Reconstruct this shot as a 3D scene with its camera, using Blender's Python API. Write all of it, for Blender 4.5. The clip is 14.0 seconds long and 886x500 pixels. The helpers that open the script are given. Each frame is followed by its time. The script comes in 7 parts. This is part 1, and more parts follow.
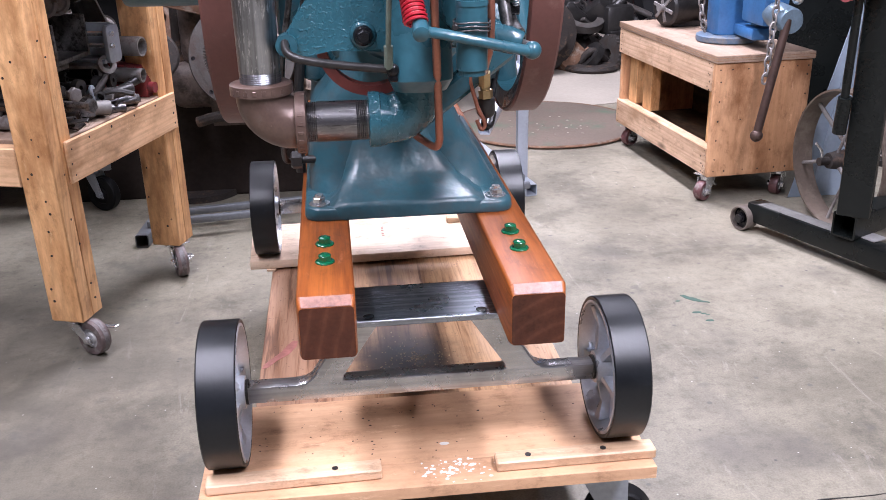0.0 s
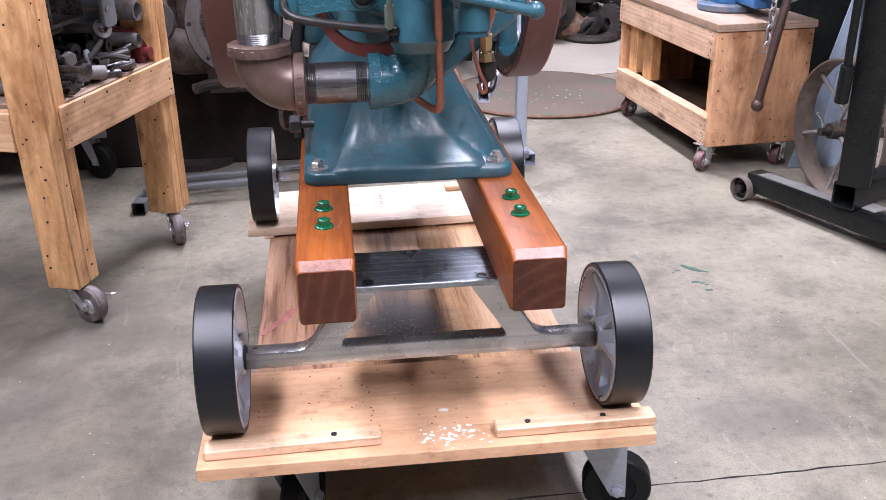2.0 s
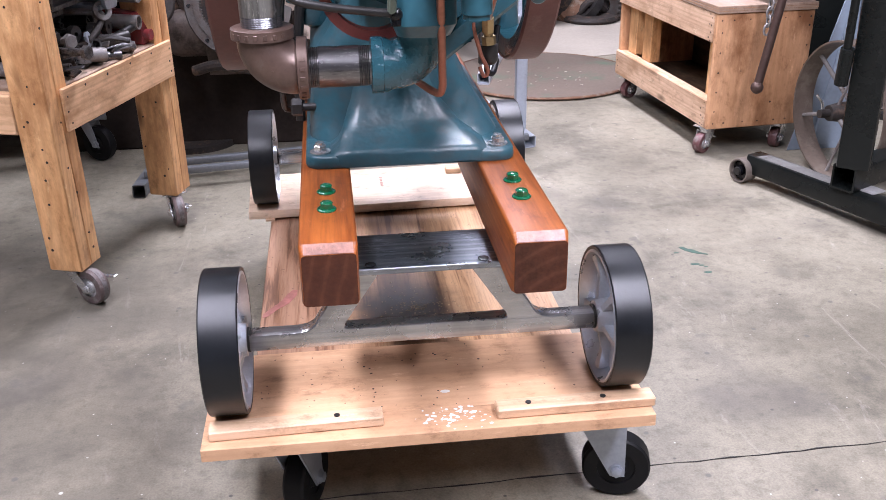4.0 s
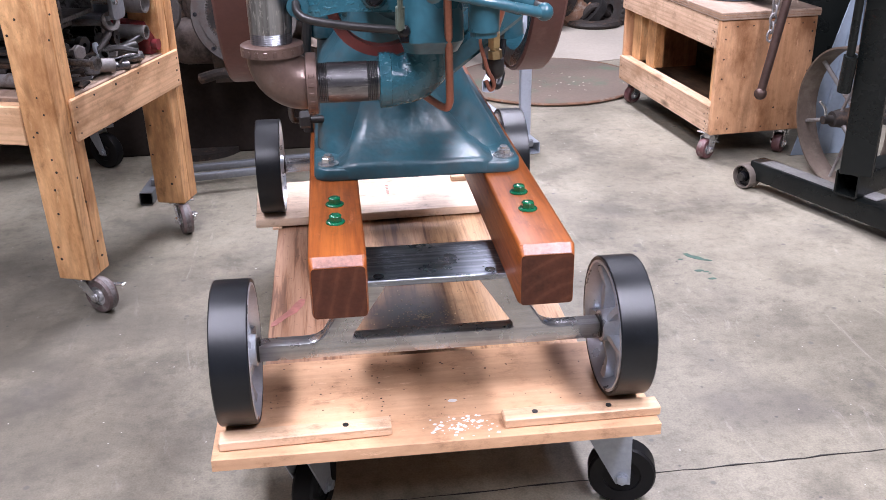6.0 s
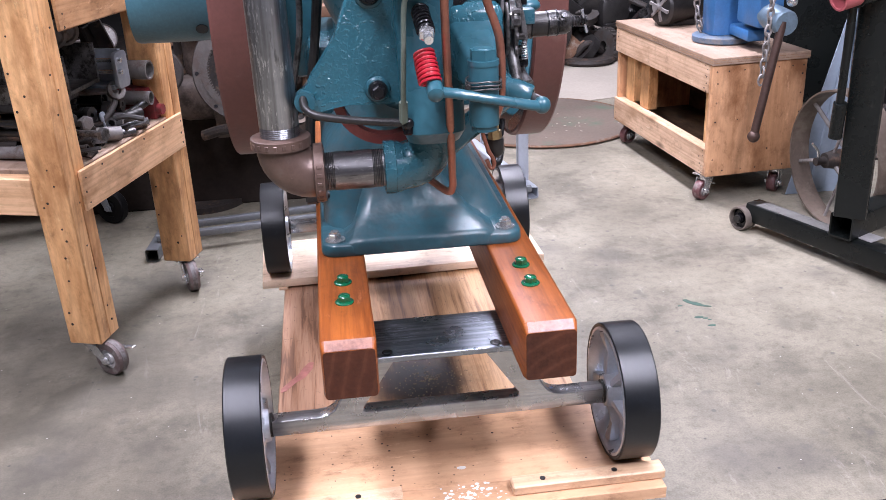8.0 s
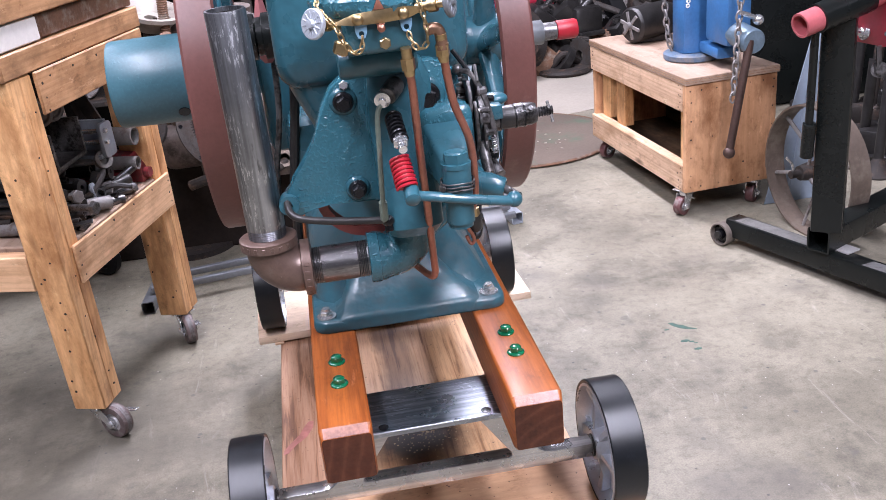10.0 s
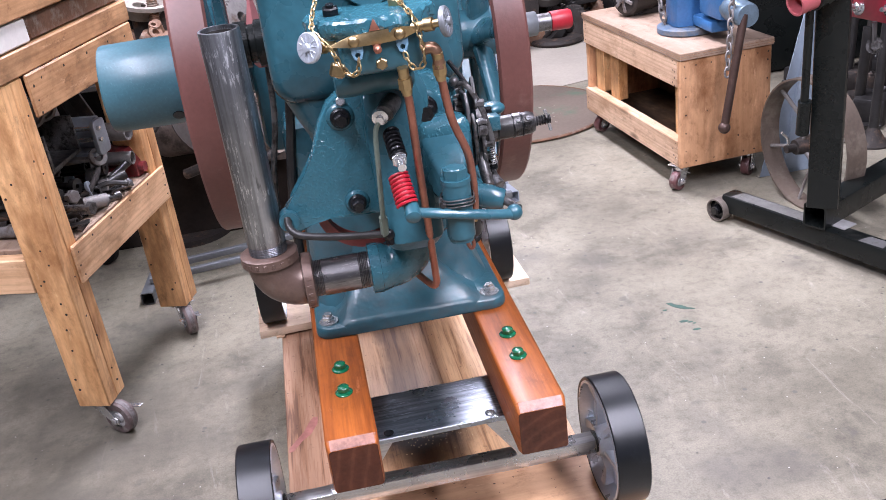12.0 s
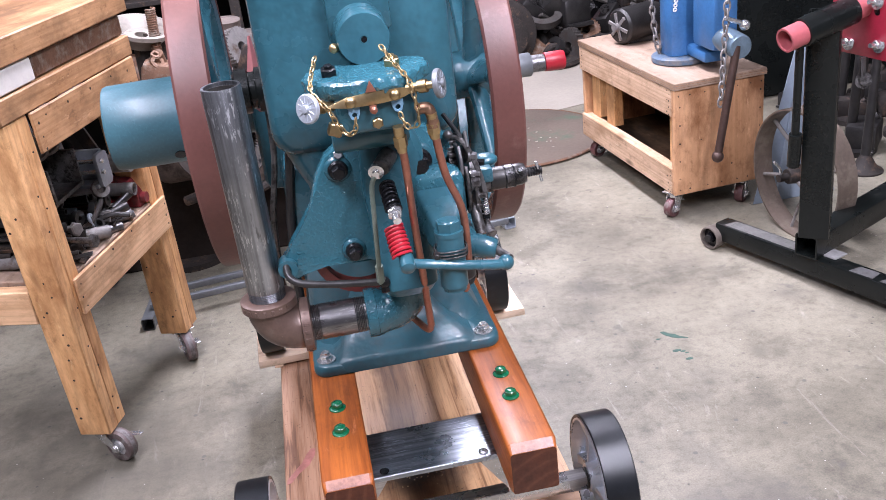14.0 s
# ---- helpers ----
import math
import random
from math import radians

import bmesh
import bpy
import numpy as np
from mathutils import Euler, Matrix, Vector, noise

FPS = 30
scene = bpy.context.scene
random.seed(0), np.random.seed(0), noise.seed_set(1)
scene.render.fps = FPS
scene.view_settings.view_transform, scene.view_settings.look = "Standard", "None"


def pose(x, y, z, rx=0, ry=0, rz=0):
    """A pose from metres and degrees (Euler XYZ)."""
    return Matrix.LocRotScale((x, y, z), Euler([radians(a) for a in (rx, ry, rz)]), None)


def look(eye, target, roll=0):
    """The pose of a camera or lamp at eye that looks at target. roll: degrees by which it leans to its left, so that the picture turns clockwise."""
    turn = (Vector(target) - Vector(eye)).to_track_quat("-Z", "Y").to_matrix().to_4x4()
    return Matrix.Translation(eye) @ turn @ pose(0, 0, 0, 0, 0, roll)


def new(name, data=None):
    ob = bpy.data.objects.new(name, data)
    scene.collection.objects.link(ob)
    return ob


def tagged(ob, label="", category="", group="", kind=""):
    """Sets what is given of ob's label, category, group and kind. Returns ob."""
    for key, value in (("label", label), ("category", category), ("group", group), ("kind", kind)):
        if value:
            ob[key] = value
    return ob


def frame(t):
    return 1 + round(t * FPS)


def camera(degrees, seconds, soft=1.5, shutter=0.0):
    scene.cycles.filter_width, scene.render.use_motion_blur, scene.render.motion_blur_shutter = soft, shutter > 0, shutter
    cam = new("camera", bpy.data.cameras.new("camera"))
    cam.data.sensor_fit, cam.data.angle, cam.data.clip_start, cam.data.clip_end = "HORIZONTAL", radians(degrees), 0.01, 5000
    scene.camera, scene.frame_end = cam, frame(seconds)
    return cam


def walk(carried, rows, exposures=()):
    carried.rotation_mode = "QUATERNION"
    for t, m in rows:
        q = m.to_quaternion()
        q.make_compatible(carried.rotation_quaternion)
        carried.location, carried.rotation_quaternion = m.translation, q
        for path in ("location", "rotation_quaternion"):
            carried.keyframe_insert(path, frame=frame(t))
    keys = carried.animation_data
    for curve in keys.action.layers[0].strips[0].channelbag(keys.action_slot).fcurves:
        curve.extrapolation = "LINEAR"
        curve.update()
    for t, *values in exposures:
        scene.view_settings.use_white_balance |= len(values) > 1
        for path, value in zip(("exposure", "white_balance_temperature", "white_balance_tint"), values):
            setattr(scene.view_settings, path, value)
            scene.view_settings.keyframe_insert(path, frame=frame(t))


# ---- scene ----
cam = camera(50.0, 14.0, soft=0.8)
PATH = [
    (0, (-0.097, -0.024, 0.964), (0.112, 1.826, 0.233), -1.0),
    (0.5, (-0.099, -0.022, 0.96), (0.109, 1.823, 0.214), -1.1),
    (1, (-0.101, -0.021, 0.954), (0.105, 1.817, 0.195), -1.1),
    (1.5, (-0.1, -0.013, 0.948), (0.11, 1.819, 0.174), -0.8),
    (2, (-0.101, -0.016, 0.951), (0.112, 1.812, 0.166), -0.7),
    (2.5, (-0.105, -0.014, 0.948), (0.106, 1.807, 0.148), -0.6),
    (3, (-0.108, -0.016, 0.949), (0.104, 1.801, 0.139), -0.6),
    (5.5, (-0.103, -0.029, 0.968), (0.11, 1.78, 0.143), -0.8),
    (6, (-0.112, -0.03, 0.974), (0.095, 1.784, 0.157), -0.9),
    (6.5, (-0.112, -0.034, 0.994), (0.092, 1.789, 0.196), -1.0),
    (7, (-0.112, -0.037, 1.007), (0.097, 1.793, 0.227), -1.1),
    (7.5, (-0.123, -0.035, 1.022), (0.085, 1.799, 0.251), -1.3),
    (8, (-0.119, -0.038, 1.052), (0.093, 1.796, 0.284), -2.3),
    (8.5, (-0.115, -0.037, 1.079), (0.1, 1.797, 0.311), -3.5),
    (9, (-0.105, -0.051, 1.118), (0.112, 1.782, 0.347), -4.4),
    (11.3, (-0.098, -0.035, 1.211), (0.135, 1.776, 0.395), -6.9),
    (11.5, (-0.096, -0.029, 1.214), (0.135, 1.777, 0.385), -7.0),
    (12, (-0.099, -0.027, 1.236), (0.125, 1.769, 0.384), -7.2),
    (12.5, (-0.091, -0.02, 1.257), (0.134, 1.769, 0.392), -7.3),
    (13, (-0.083, -0.024, 1.264), (0.14, 1.765, 0.398), -7.3),
    (13.5, (-0.084, -0.035, 1.28), (0.142, 1.758, 0.424), -7.1),
    (14, (-0.089, -0.043, 1.291), (0.141, 1.762, 0.462), -7.0),
]
walk(cam, [(t, look(eye, target, roll)) for t, eye, target, roll in PATH])

# ---- light ----
world = bpy.data.worlds.new("world")
scene.world = world
world.use_nodes = True
world.node_tree.nodes["Background"].inputs["Color"].default_value = (0.8, 0.9, 1.0, 1)
world.node_tree.nodes["Background"].inputs["Strength"].default_value = 0.02


def strip(x, y, z, lx, ly, watts, turn=0.0, colour=(1.0, 0.98, 1.20)):
    """A ceiling tube light: an area lamp just under its fitting."""
    d = bpy.data.lights.new("tube_light", "AREA")
    d.shape, d.size, d.size_y, d.energy, d.color = "RECTANGLE", lx, ly, watts, colour
    ob = new("tube_light", d)
    ob.matrix_world = pose(x, y, z, 0, 0, turn)
    up = bpy.data.lights.new("tube_light_spill", "AREA")
    up.shape, up.size, up.size_y, up.energy, up.color = "RECTANGLE", lx * 0.5, ly, watts * 0.09, colour
    ob = new("tube_light_spill", up)
    ob.matrix_world = pose(x, y, z + 0.10, 180, 0, turn)


# x, y, z, watts, and 1 where the tubes run across the shop
LAMPS = [(0.95, -0.35, 2.7, 168, 0), (-0.80, 0.40, 2.7, 117, 0), (0.40, 3.40, 2.7, 173, 0), (-1.5, 2.6, 2.7, 32, 0), (1.2, 5.4, 2.7, 20, 0), (3.4, 1.2, 2.7, 8, 0)]
for lx, ly, lz, watts, across in LAMPS:
    strip(lx, ly, lz, 0.26, 2.3, watts, 90 * across)

# ---- materials ----


def nodes_of(name):
    m = bpy.data.materials.new(name)
    m.use_nodes = True
    t = m.node_tree
    return m, t, t.nodes["Principled BSDF"], t.nodes, t.links


def ramp(nd, lk, fac, stops):
    r = nd.new("ShaderNodeValToRGB")
    els = r.color_ramp.elements
    while len(els) < len(stops):
        els.new(0.5)
    for e, (p, c) in zip(els, stops):
        e.position, e.color = p, (*c, 1)
    lk.new(fac, r.inputs["Fac"])
    return r.outputs["Color"]


def noise_tex(nd, lk, vec, scale, detail=4.0, rough=0.55, dist=0.0):
    n = nd.new("ShaderNodeTexNoise")
    n.inputs["Scale"].default_value, n.inputs["Detail"].default_value = scale, detail
    n.inputs["Roughness"].default_value, n.inputs["Distortion"].default_value = rough, dist
    lk.new(vec, n.inputs["Vector"])
    return n.outputs["Fac"]


def mapped(nd, lk, scale=(1, 1, 1), rot=(0, 0, 0), shift=True):
    """Object coordinates, stretched, shifted by the object's own random number."""
    tc, mp = nd.new("ShaderNodeTexCoord"), nd.new("ShaderNodeMapping")
    mp.inputs["Scale"].default_value, mp.inputs["Rotation"].default_value = scale, rot
    lk.new(tc.outputs["Object"], mp.inputs["Vector"])
    if shift:
        oi, sc = nd.new("ShaderNodeObjectInfo"), nd.new("ShaderNodeVectorMath")
        sc.operation = "SCALE"
        sc.inputs[0].default_value = (3.1, 5.3, 7.7)
        lk.new(oi.outputs["Random"], sc.inputs["Scale"])
        lk.new(sc.outputs["Vector"], mp.inputs["Location"])
    return mp.outputs["Vector"]


def mixc(nd, lk, fac, a, b, mode="MIX"):
    m = nd.new("ShaderNodeMix")
    m.data_type, m.blend_type = "RGBA", mode
    for sock, v in ((m.inputs[0], fac), (m.inputs[6], a), (m.inputs[7], b)):
        if isinstance(v, (int, float)):
            sock.default_value = v
        elif isinstance(v, tuple):
            sock.default_value = (*v, 1)
        else:
            lk.new(v, sock)
    return m.outputs[2]


def bumped(nd, lk, bsdf, height, strength, dist=0.002):
    b = nd.new("ShaderNodeBump")
    b.inputs["Strength"].default_value, b.inputs["Distance"].default_value = strength, dist
    lk.new(height, b.inputs["Height"])
    lk.new(b.outputs["Normal"], bsdf.inputs["Normal"])


def shade(c, k):
    return tuple(min(1.0, v * k) for v in c)


def surf(name, c, rough=0.5, metal=0.0, var=0.25, scale=9.0, fine=90.0, bump=0.15, depth=0.002, coat=0.0, dirt=None, dirt_at=0.6, rvar=0.12, spec=0.5, fdet=3.0, lumps=None):
    """A plain worked surface: two scales of tone, varied gloss, fine relief or separate lumps, and dirt or rust in patches."""
    m, t, bsdf, nd, lk = nodes_of(name)
    v = mapped(nd, lk)
    big, small = noise_tex(nd, lk, v, scale, 5), noise_tex(nd, lk, v, fine, fdet)
    col = ramp(nd, lk, big, [(0.3, shade(c, 1 - var)), (0.7, shade(c, 1 + var))])
    col = mixc(nd, lk, 0.35, col, ramp(nd, lk, small, [(0.3, shade(c, 1 - var)), (0.7, shade(c, 1 + var))]))
    if dirt:
        patch = noise_tex(nd, lk, v, scale * 1.7, 8, 0.7)
        mask = ramp(nd, lk, patch, [(dirt_at - 0.06, (0, 0, 0)), (dirt_at + 0.08, (1, 1, 1))])
        col = mixc(nd, lk, mask, col, dirt)
    lk.new(col, bsdf.inputs["Base Color"])
    mr = nd.new("ShaderNodeMapRange")
    mr.inputs["To Min"].default_value, mr.inputs["To Max"].default_value = max(0.03, rough - rvar), min(1, rough + rvar)
    lk.new(big, mr.inputs["Value"])
    lk.new(mr.outputs["Result"], bsdf.inputs["Roughness"])
    bsdf.inputs["Metallic"].default_value = metal
    bsdf.inputs["Specular IOR Level"].default_value = spec
    bsdf.inputs["Coat Weight"].default_value = coat
    bsdf.inputs["Coat Roughness"].default_value = 0.12
    if bump:
        bumped(nd, lk, bsdf, ramp(nd, lk, small, [(lumps[0], (0, 0, 0)), (lumps[1], (1, 1, 1))]) if lumps else small, bump, depth)
    return m


def wood(name, light, dark, axis="y", rough=0.55, coat=0.0, grain=70.0, knots=0.0, stain=None, stain_at=0.62, bump=0.2, rings=0.5, swirl=0.8, figure=0.2, soil=0.6, spec=0.5):
    """Sawn wood with the grain along one axis of the piece, knots, patchy stain and ground-in dirt."""
    m, t, bsdf, nd, lk = nodes_of(name)
    k = {"x": (0.05, 1, 1), "y": (1, 0.05, 1), "z": (1, 1, 0.05)}[axis]
    v = mapped(nd, lk, k)
    w = mapped(nd, lk, tuple(0.3 if s < 1 else 1.0 for s in k))
    fibre = noise_tex(nd, lk, v, grain * 4, 4, 0.65)
    band = noise_tex(nd, lk, v, grain, 4, 0.55, swirl)
    broad = noise_tex(nd, lk, v, grain * 0.22, 3, 0.5, swirl)
    wide = noise_tex(nd, lk, w, 6.0, 5, 0.6)
    mean = tuple((a + b) / 2 for a, b in zip(light, dark))
    col = ramp(nd, lk, band, [(0.34, dark), (0.47, mean), (0.58, light)])
    col = mixc(nd, lk, rings, mixc(nd, lk, 0.62, dark, light), col)
    col = mixc(nd, lk, 0.4, col, ramp(nd, lk, broad, [(0.36, dark), (0.6, shade(light, 1.05))]))
    col = mixc(nd, lk, 0.16, col, ramp(nd, lk, fibre, [(0.36, shade(dark, 0.6)), (0.60, shade(light, 1.08))]))
    if figure:
        wv = nd.new("ShaderNodeTexWave")
        wv.wave_type, wv.rings_direction = "RINGS", axis.upper()
        for key, val in (("Scale", 26.0), ("Distortion", 5.0), ("Detail", 2.5), ("Detail Scale", 0.8)):
            wv.inputs[key].default_value = val
        lk.new(mapped(nd, lk, tuple(0.10 if s < 1 else 1.0 for s in k), (0.05, 0.04, 0.05)), wv.inputs["Vector"])
        col = mixc(nd, lk, figure, col, ramp(nd, lk, wv.outputs["Fac"], [(0.30, (1, 1, 1)), (0.72, (0.86, 0.78, 0.70)), (0.92, (0.50, 0.38, 0.28))]), "MULTIPLY")
    grime = noise_tex(nd, lk, mapped(nd, lk, tuple(0.6 if s < 1 else 1.0 for s in k)), 26.0, 8, 0.75)
    col = mixc(nd, lk, soil, col, ramp(nd, lk, grime, [(0.33, (0.30, 0.22, 0.16)), (0.45, (0.86, 0.82, 0.78)), (0.58, (1, 1, 1))]), "MULTIPLY")
    col = mixc(nd, lk, soil * 0.9, col, ramp(nd, lk, wide, [(0.32, (0.55, 0.48, 0.40)), (0.6, (1, 1, 1))]), "MULTIPLY")
    fleck = noise_tex(nd, lk, mapped(nd, lk, tuple(0.25 if s < 1 else 1.0 for s in k)), 60.0, 6, 0.75)
    col = mixc(nd, lk, ramp(nd, lk, fleck, [(0.60, (0, 0, 0)), (0.70, (0.55, 0.55, 0.55))]), col, tuple(min(0.9, v * 1.15 + 0.06) for v in light))
    if knots:
        vo = nd.new("ShaderNodeTexVoronoi")
        vo.inputs["Scale"].default_value = knots
        lk.new(w, vo.inputs["Vector"])
        spot = ramp(nd, lk, vo.outputs["Distance"], [(0.03, (1, 1, 1)), (0.075, (0.55, 0.55, 0.55)), (0.12, (0, 0, 0))])
        col = mixc(nd, lk, spot, col, shade(dark, 0.38))
    if stain:
        patch = noise_tex(nd, lk, mapped(nd, lk, tuple(0.5 if s < 1 else 1.0 for s in k)), 8.0, 6, 0.65)
        mask = ramp(nd, lk, patch, [(stain_at - 0.06, (0, 0, 0)), (stain_at + 0.12, (0.85, 0.85, 0.85))])
        col = mixc(nd, lk, mask, col, stain)
    lk.new(col, bsdf.inputs["Base Color"])
    mr = nd.new("ShaderNodeMapRange")
    mr.inputs["To Min"].default_value, mr.inputs["To Max"].default_value = max(0.05, rough - 0.12), min(1, rough + 0.12)
    lk.new(wide, mr.inputs["Value"])
    lk.new(mr.outputs["Result"], bsdf.inputs["Roughness"])
    bsdf.inputs["Specular IOR Level"].default_value = spec
    bsdf.inputs["Coat Weight"].default_value, bsdf.inputs["Coat Roughness"].default_value = coat, 0.15
    bumped(nd, lk, bsdf, fibre, bump, 0.001)
    return m


def concrete():
    """Old shop concrete: cloudy tone, scuffs, oil spots, pale chips, and shade painted in by the bench."""
    m, t, bsdf, nd, lk = nodes_of("shop_concrete")
    v = mapped(nd, lk, shift=False)
    big, mid = noise_tex(nd, lk, v, 1.1, 6, 0.65, 0.2), noise_tex(nd, lk, v, 5.0, 8, 0.66, 0.15)
    fine, grit = noise_tex(nd, lk, v, 45, 6, 0.75), noise_tex(nd, lk, v, 260, 3)
    scuff = noise_tex(nd, lk, mapped(nd, lk, (1.0, 0.25, 1), (0, 0, 0.5), False), 18, 6, 0.75, 1.2)
    col = ramp(nd, lk, big, [(0.34, (0.143, 0.129, 0.097)), (0.50, (0.242, 0.219, 0.168)), (0.64, (0.313, 0.283, 0.219))])
    col = mixc(nd, lk, 0.55, col, ramp(nd, lk, mid, [(0.38, (0.40, 0.385, 0.36)), (0.46, (0.86, 0.85, 0.83)), (0.58, (1.06, 1.05, 1.03))]), "MULTIPLY")
    col = mixc(nd, lk, 0.7, col, ramp(nd, lk, fine, [(0.34, (0.62, 0.61, 0.59)), (0.50, (1, 1, 1)), (0.66, (1.14, 1.13, 1.12))]), "MULTIPLY")
    col = mixc(nd, lk, 0.35, col, ramp(nd, lk, grit, [(0.36, (0.55, 0.55, 0.55)), (0.55, (1, 1, 1)), (0.68, (1.30, 1.29, 1.27))]), "MULTIPLY")
    col = mixc(nd, lk, ramp(nd, lk, scuff, [(0.60, (0, 0, 0)), (0.72, (0.35, 0.35, 0.35))]), col, (0.50, 0.46, 0.40))
    oil, spots = noise_tex(nd, lk, v, 2.3, 3, 0.5), noise_tex(nd, lk, v, 9.0, 4, 0.6)
    col = mixc(nd, lk, ramp(nd, lk, oil, [(0.57, (0, 0, 0)), (0.70, (0.6, 0.6, 0.6))]), col, (0.10, 0.090, 0.078))
    col = mixc(nd, lk, ramp(nd, lk, spots, [(0.64, (0, 0, 0)), (0.72, (0.6, 0.6, 0.6))]), col, (0.085, 0.08, 0.072))
    tc = nd.new("ShaderNodeTexCoord")
    # stains at right; by the bench, splotches plus its shade painted into the colour
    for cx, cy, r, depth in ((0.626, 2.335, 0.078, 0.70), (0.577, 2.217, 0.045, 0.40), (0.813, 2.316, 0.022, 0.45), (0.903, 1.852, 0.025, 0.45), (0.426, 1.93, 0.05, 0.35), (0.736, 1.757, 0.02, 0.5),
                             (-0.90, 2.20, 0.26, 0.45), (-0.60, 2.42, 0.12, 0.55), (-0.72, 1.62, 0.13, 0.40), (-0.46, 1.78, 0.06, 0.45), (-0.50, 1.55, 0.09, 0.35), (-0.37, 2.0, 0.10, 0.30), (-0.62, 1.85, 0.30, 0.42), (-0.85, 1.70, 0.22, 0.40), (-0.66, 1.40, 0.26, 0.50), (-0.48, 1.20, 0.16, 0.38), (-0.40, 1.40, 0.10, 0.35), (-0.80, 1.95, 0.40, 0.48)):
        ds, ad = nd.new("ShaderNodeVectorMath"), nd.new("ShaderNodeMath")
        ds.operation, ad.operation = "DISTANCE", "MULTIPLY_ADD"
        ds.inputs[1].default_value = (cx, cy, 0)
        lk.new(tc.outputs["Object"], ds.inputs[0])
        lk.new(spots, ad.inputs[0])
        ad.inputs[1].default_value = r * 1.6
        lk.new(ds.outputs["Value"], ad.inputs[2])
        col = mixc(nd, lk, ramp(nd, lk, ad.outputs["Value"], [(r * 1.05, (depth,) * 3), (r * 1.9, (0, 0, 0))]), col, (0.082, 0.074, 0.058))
    for scale, size, tone in ((6.0, 0.016, (0.62, 0.60, 0.55)), (17.0, 0.04, (0.06, 0.055, 0.05)), (11.0, 0.045, (0.10, 0.092, 0.082)), (27.0, 0.030, (0.56, 0.54, 0.50))):
        vo = nd.new("ShaderNodeTexVoronoi")
        vo.inputs["Scale"].default_value, vo.inputs["Randomness"].default_value = scale, 1.0
        lk.new(v, vo.inputs["Vector"])
        col = mixc(nd, lk, ramp(nd, lk, vo.outputs["Distance"], [(size, (0.85, 0.85, 0.85)), (size * 1.7, (0, 0, 0))]), col, tone)
    lk.new(col, bsdf.inputs["Base Color"])
    lk.new(ramp(nd, lk, mid, [(0.3, (0.60, 0.60, 0.60)), (0.7, (0.40, 0.40, 0.40))]), bsdf.inputs["Roughness"])
    bumped(nd, lk, bsdf, fine, 0.2, 0.002)
    return m


def brushed(name, c, rough, axis, metal=1.0, amount=0.35, scratch=None):
    m, t, bsdf, nd, lk = nodes_of(name)
    k = {"x": (0.02, 1, 1), "y": (1, 0.02, 1), "z": (1, 1, 0.02)}[axis]
    streak = noise_tex(nd, lk, mapped(nd, lk, k), 150, 3, 0.6)
    cloud = noise_tex(nd, lk, mapped(nd, lk), 16, 5, 0.6)
    col = ramp(nd, lk, streak, [(0.3, shade(c, 1 - amount)), (0.7, shade(c, 1 + amount))])
    col = mixc(nd, lk, 0.5, col, ramp(nd, lk, cloud, [(0.35, shade(c, 0.55)), (0.65, shade(c, 1.25))]))
    if scratch:
        k2 = {"x": (0.16, 1, 1), "y": (1, 0.16, 1), "z": (1, 1, 0.16)}[axis]
        fleck, patch = noise_tex(nd, lk, mapped(nd, lk, k2), 380, 4, 0.7), noise_tex(nd, lk, mapped(nd, lk), 28, 4, 0.6)
        mask = mixc(nd, lk, 1.0, ramp(nd, lk, fleck, [(0.55, (0, 0, 0)), (0.61, (1, 1, 1))]), ramp(nd, lk, patch, [(0.44, (0, 0, 0)), (0.56, (1, 1, 1))]), "MULTIPLY")
        col = mixc(nd, lk, mask, col, scratch)
        dark = noise_tex(nd, lk, mapped(nd, lk, k2), 95, 4, 0.7)
        col = mixc(nd, lk, ramp(nd, lk, dark, [(0.62, (0, 0, 0)), (0.70, (0.8, 0.8, 0.8))]), col, shade(c, 0.25))
    lk.new(col, bsdf.inputs["Base Color"])
    bsdf.inputs["Metallic"].default_value = metal
    lk.new(ramp(nd, lk, cloud, [(0.3, (rough + 0.1,) * 3), (0.7, (max(0.05, rough - 0.1),) * 3)]), bsdf.inputs["Roughness"])
    bumped(nd, lk, bsdf, streak, 0.08, 0.001)
    return m


CONCRETE = concrete()
TEAL = surf("teal_enamel", (0.0225, 0.083, 0.106), 0.28, 0, 0.28, 9, 95, 0.22, 0.003, 0.06, rvar=0.10, fdet=1.0)
TEAL_ROUGH = surf("teal_enamel_on_rough_casting", (0.0260, 0.106, 0.136), 0.20, 0, 0.3, 9, 250, 0.48, 0.0020, 0.1, rvar=0.07, fdet=0.8, lumps=(0.55, 0.77))
TEAL_DUSTY = surf("oily_teal_enamel", (0.027, 0.088, 0.110), 0.36, 0, 0.3, 12, 42, 0.5, 0.004, 0.0, rvar=0.16, fdet=2.0, dirt=(0.046, 0.082, 0.094), dirt_at=0.52)
PEEL = surf("teal_enamel_with_orange_peel", (0.040, 0.106, 0.130), 0.40, 0, 0.22, 7, 210, 0.15, 0.0015, 0.05, rvar=0.08, fdet=0.6, lumps=(0.62, 0.84))
PRIMER = surf("red_oxide_paint", (0.142, 0.056, 0.046), 0.44, 0, 0.22, 9, 120, 0.3, 0.001, dirt=(0.21, 0.11, 0.09), dirt_at=0.64, spec=0.45)
STAINED = wood("varnished_timber", (0.36, 0.104, 0.021), (0.15, 0.034, 0.007), "y", 0.42, 0.06, 120, rings=0.9, bump=0.06, swirl=0.5, soil=0.5, spec=0.32)


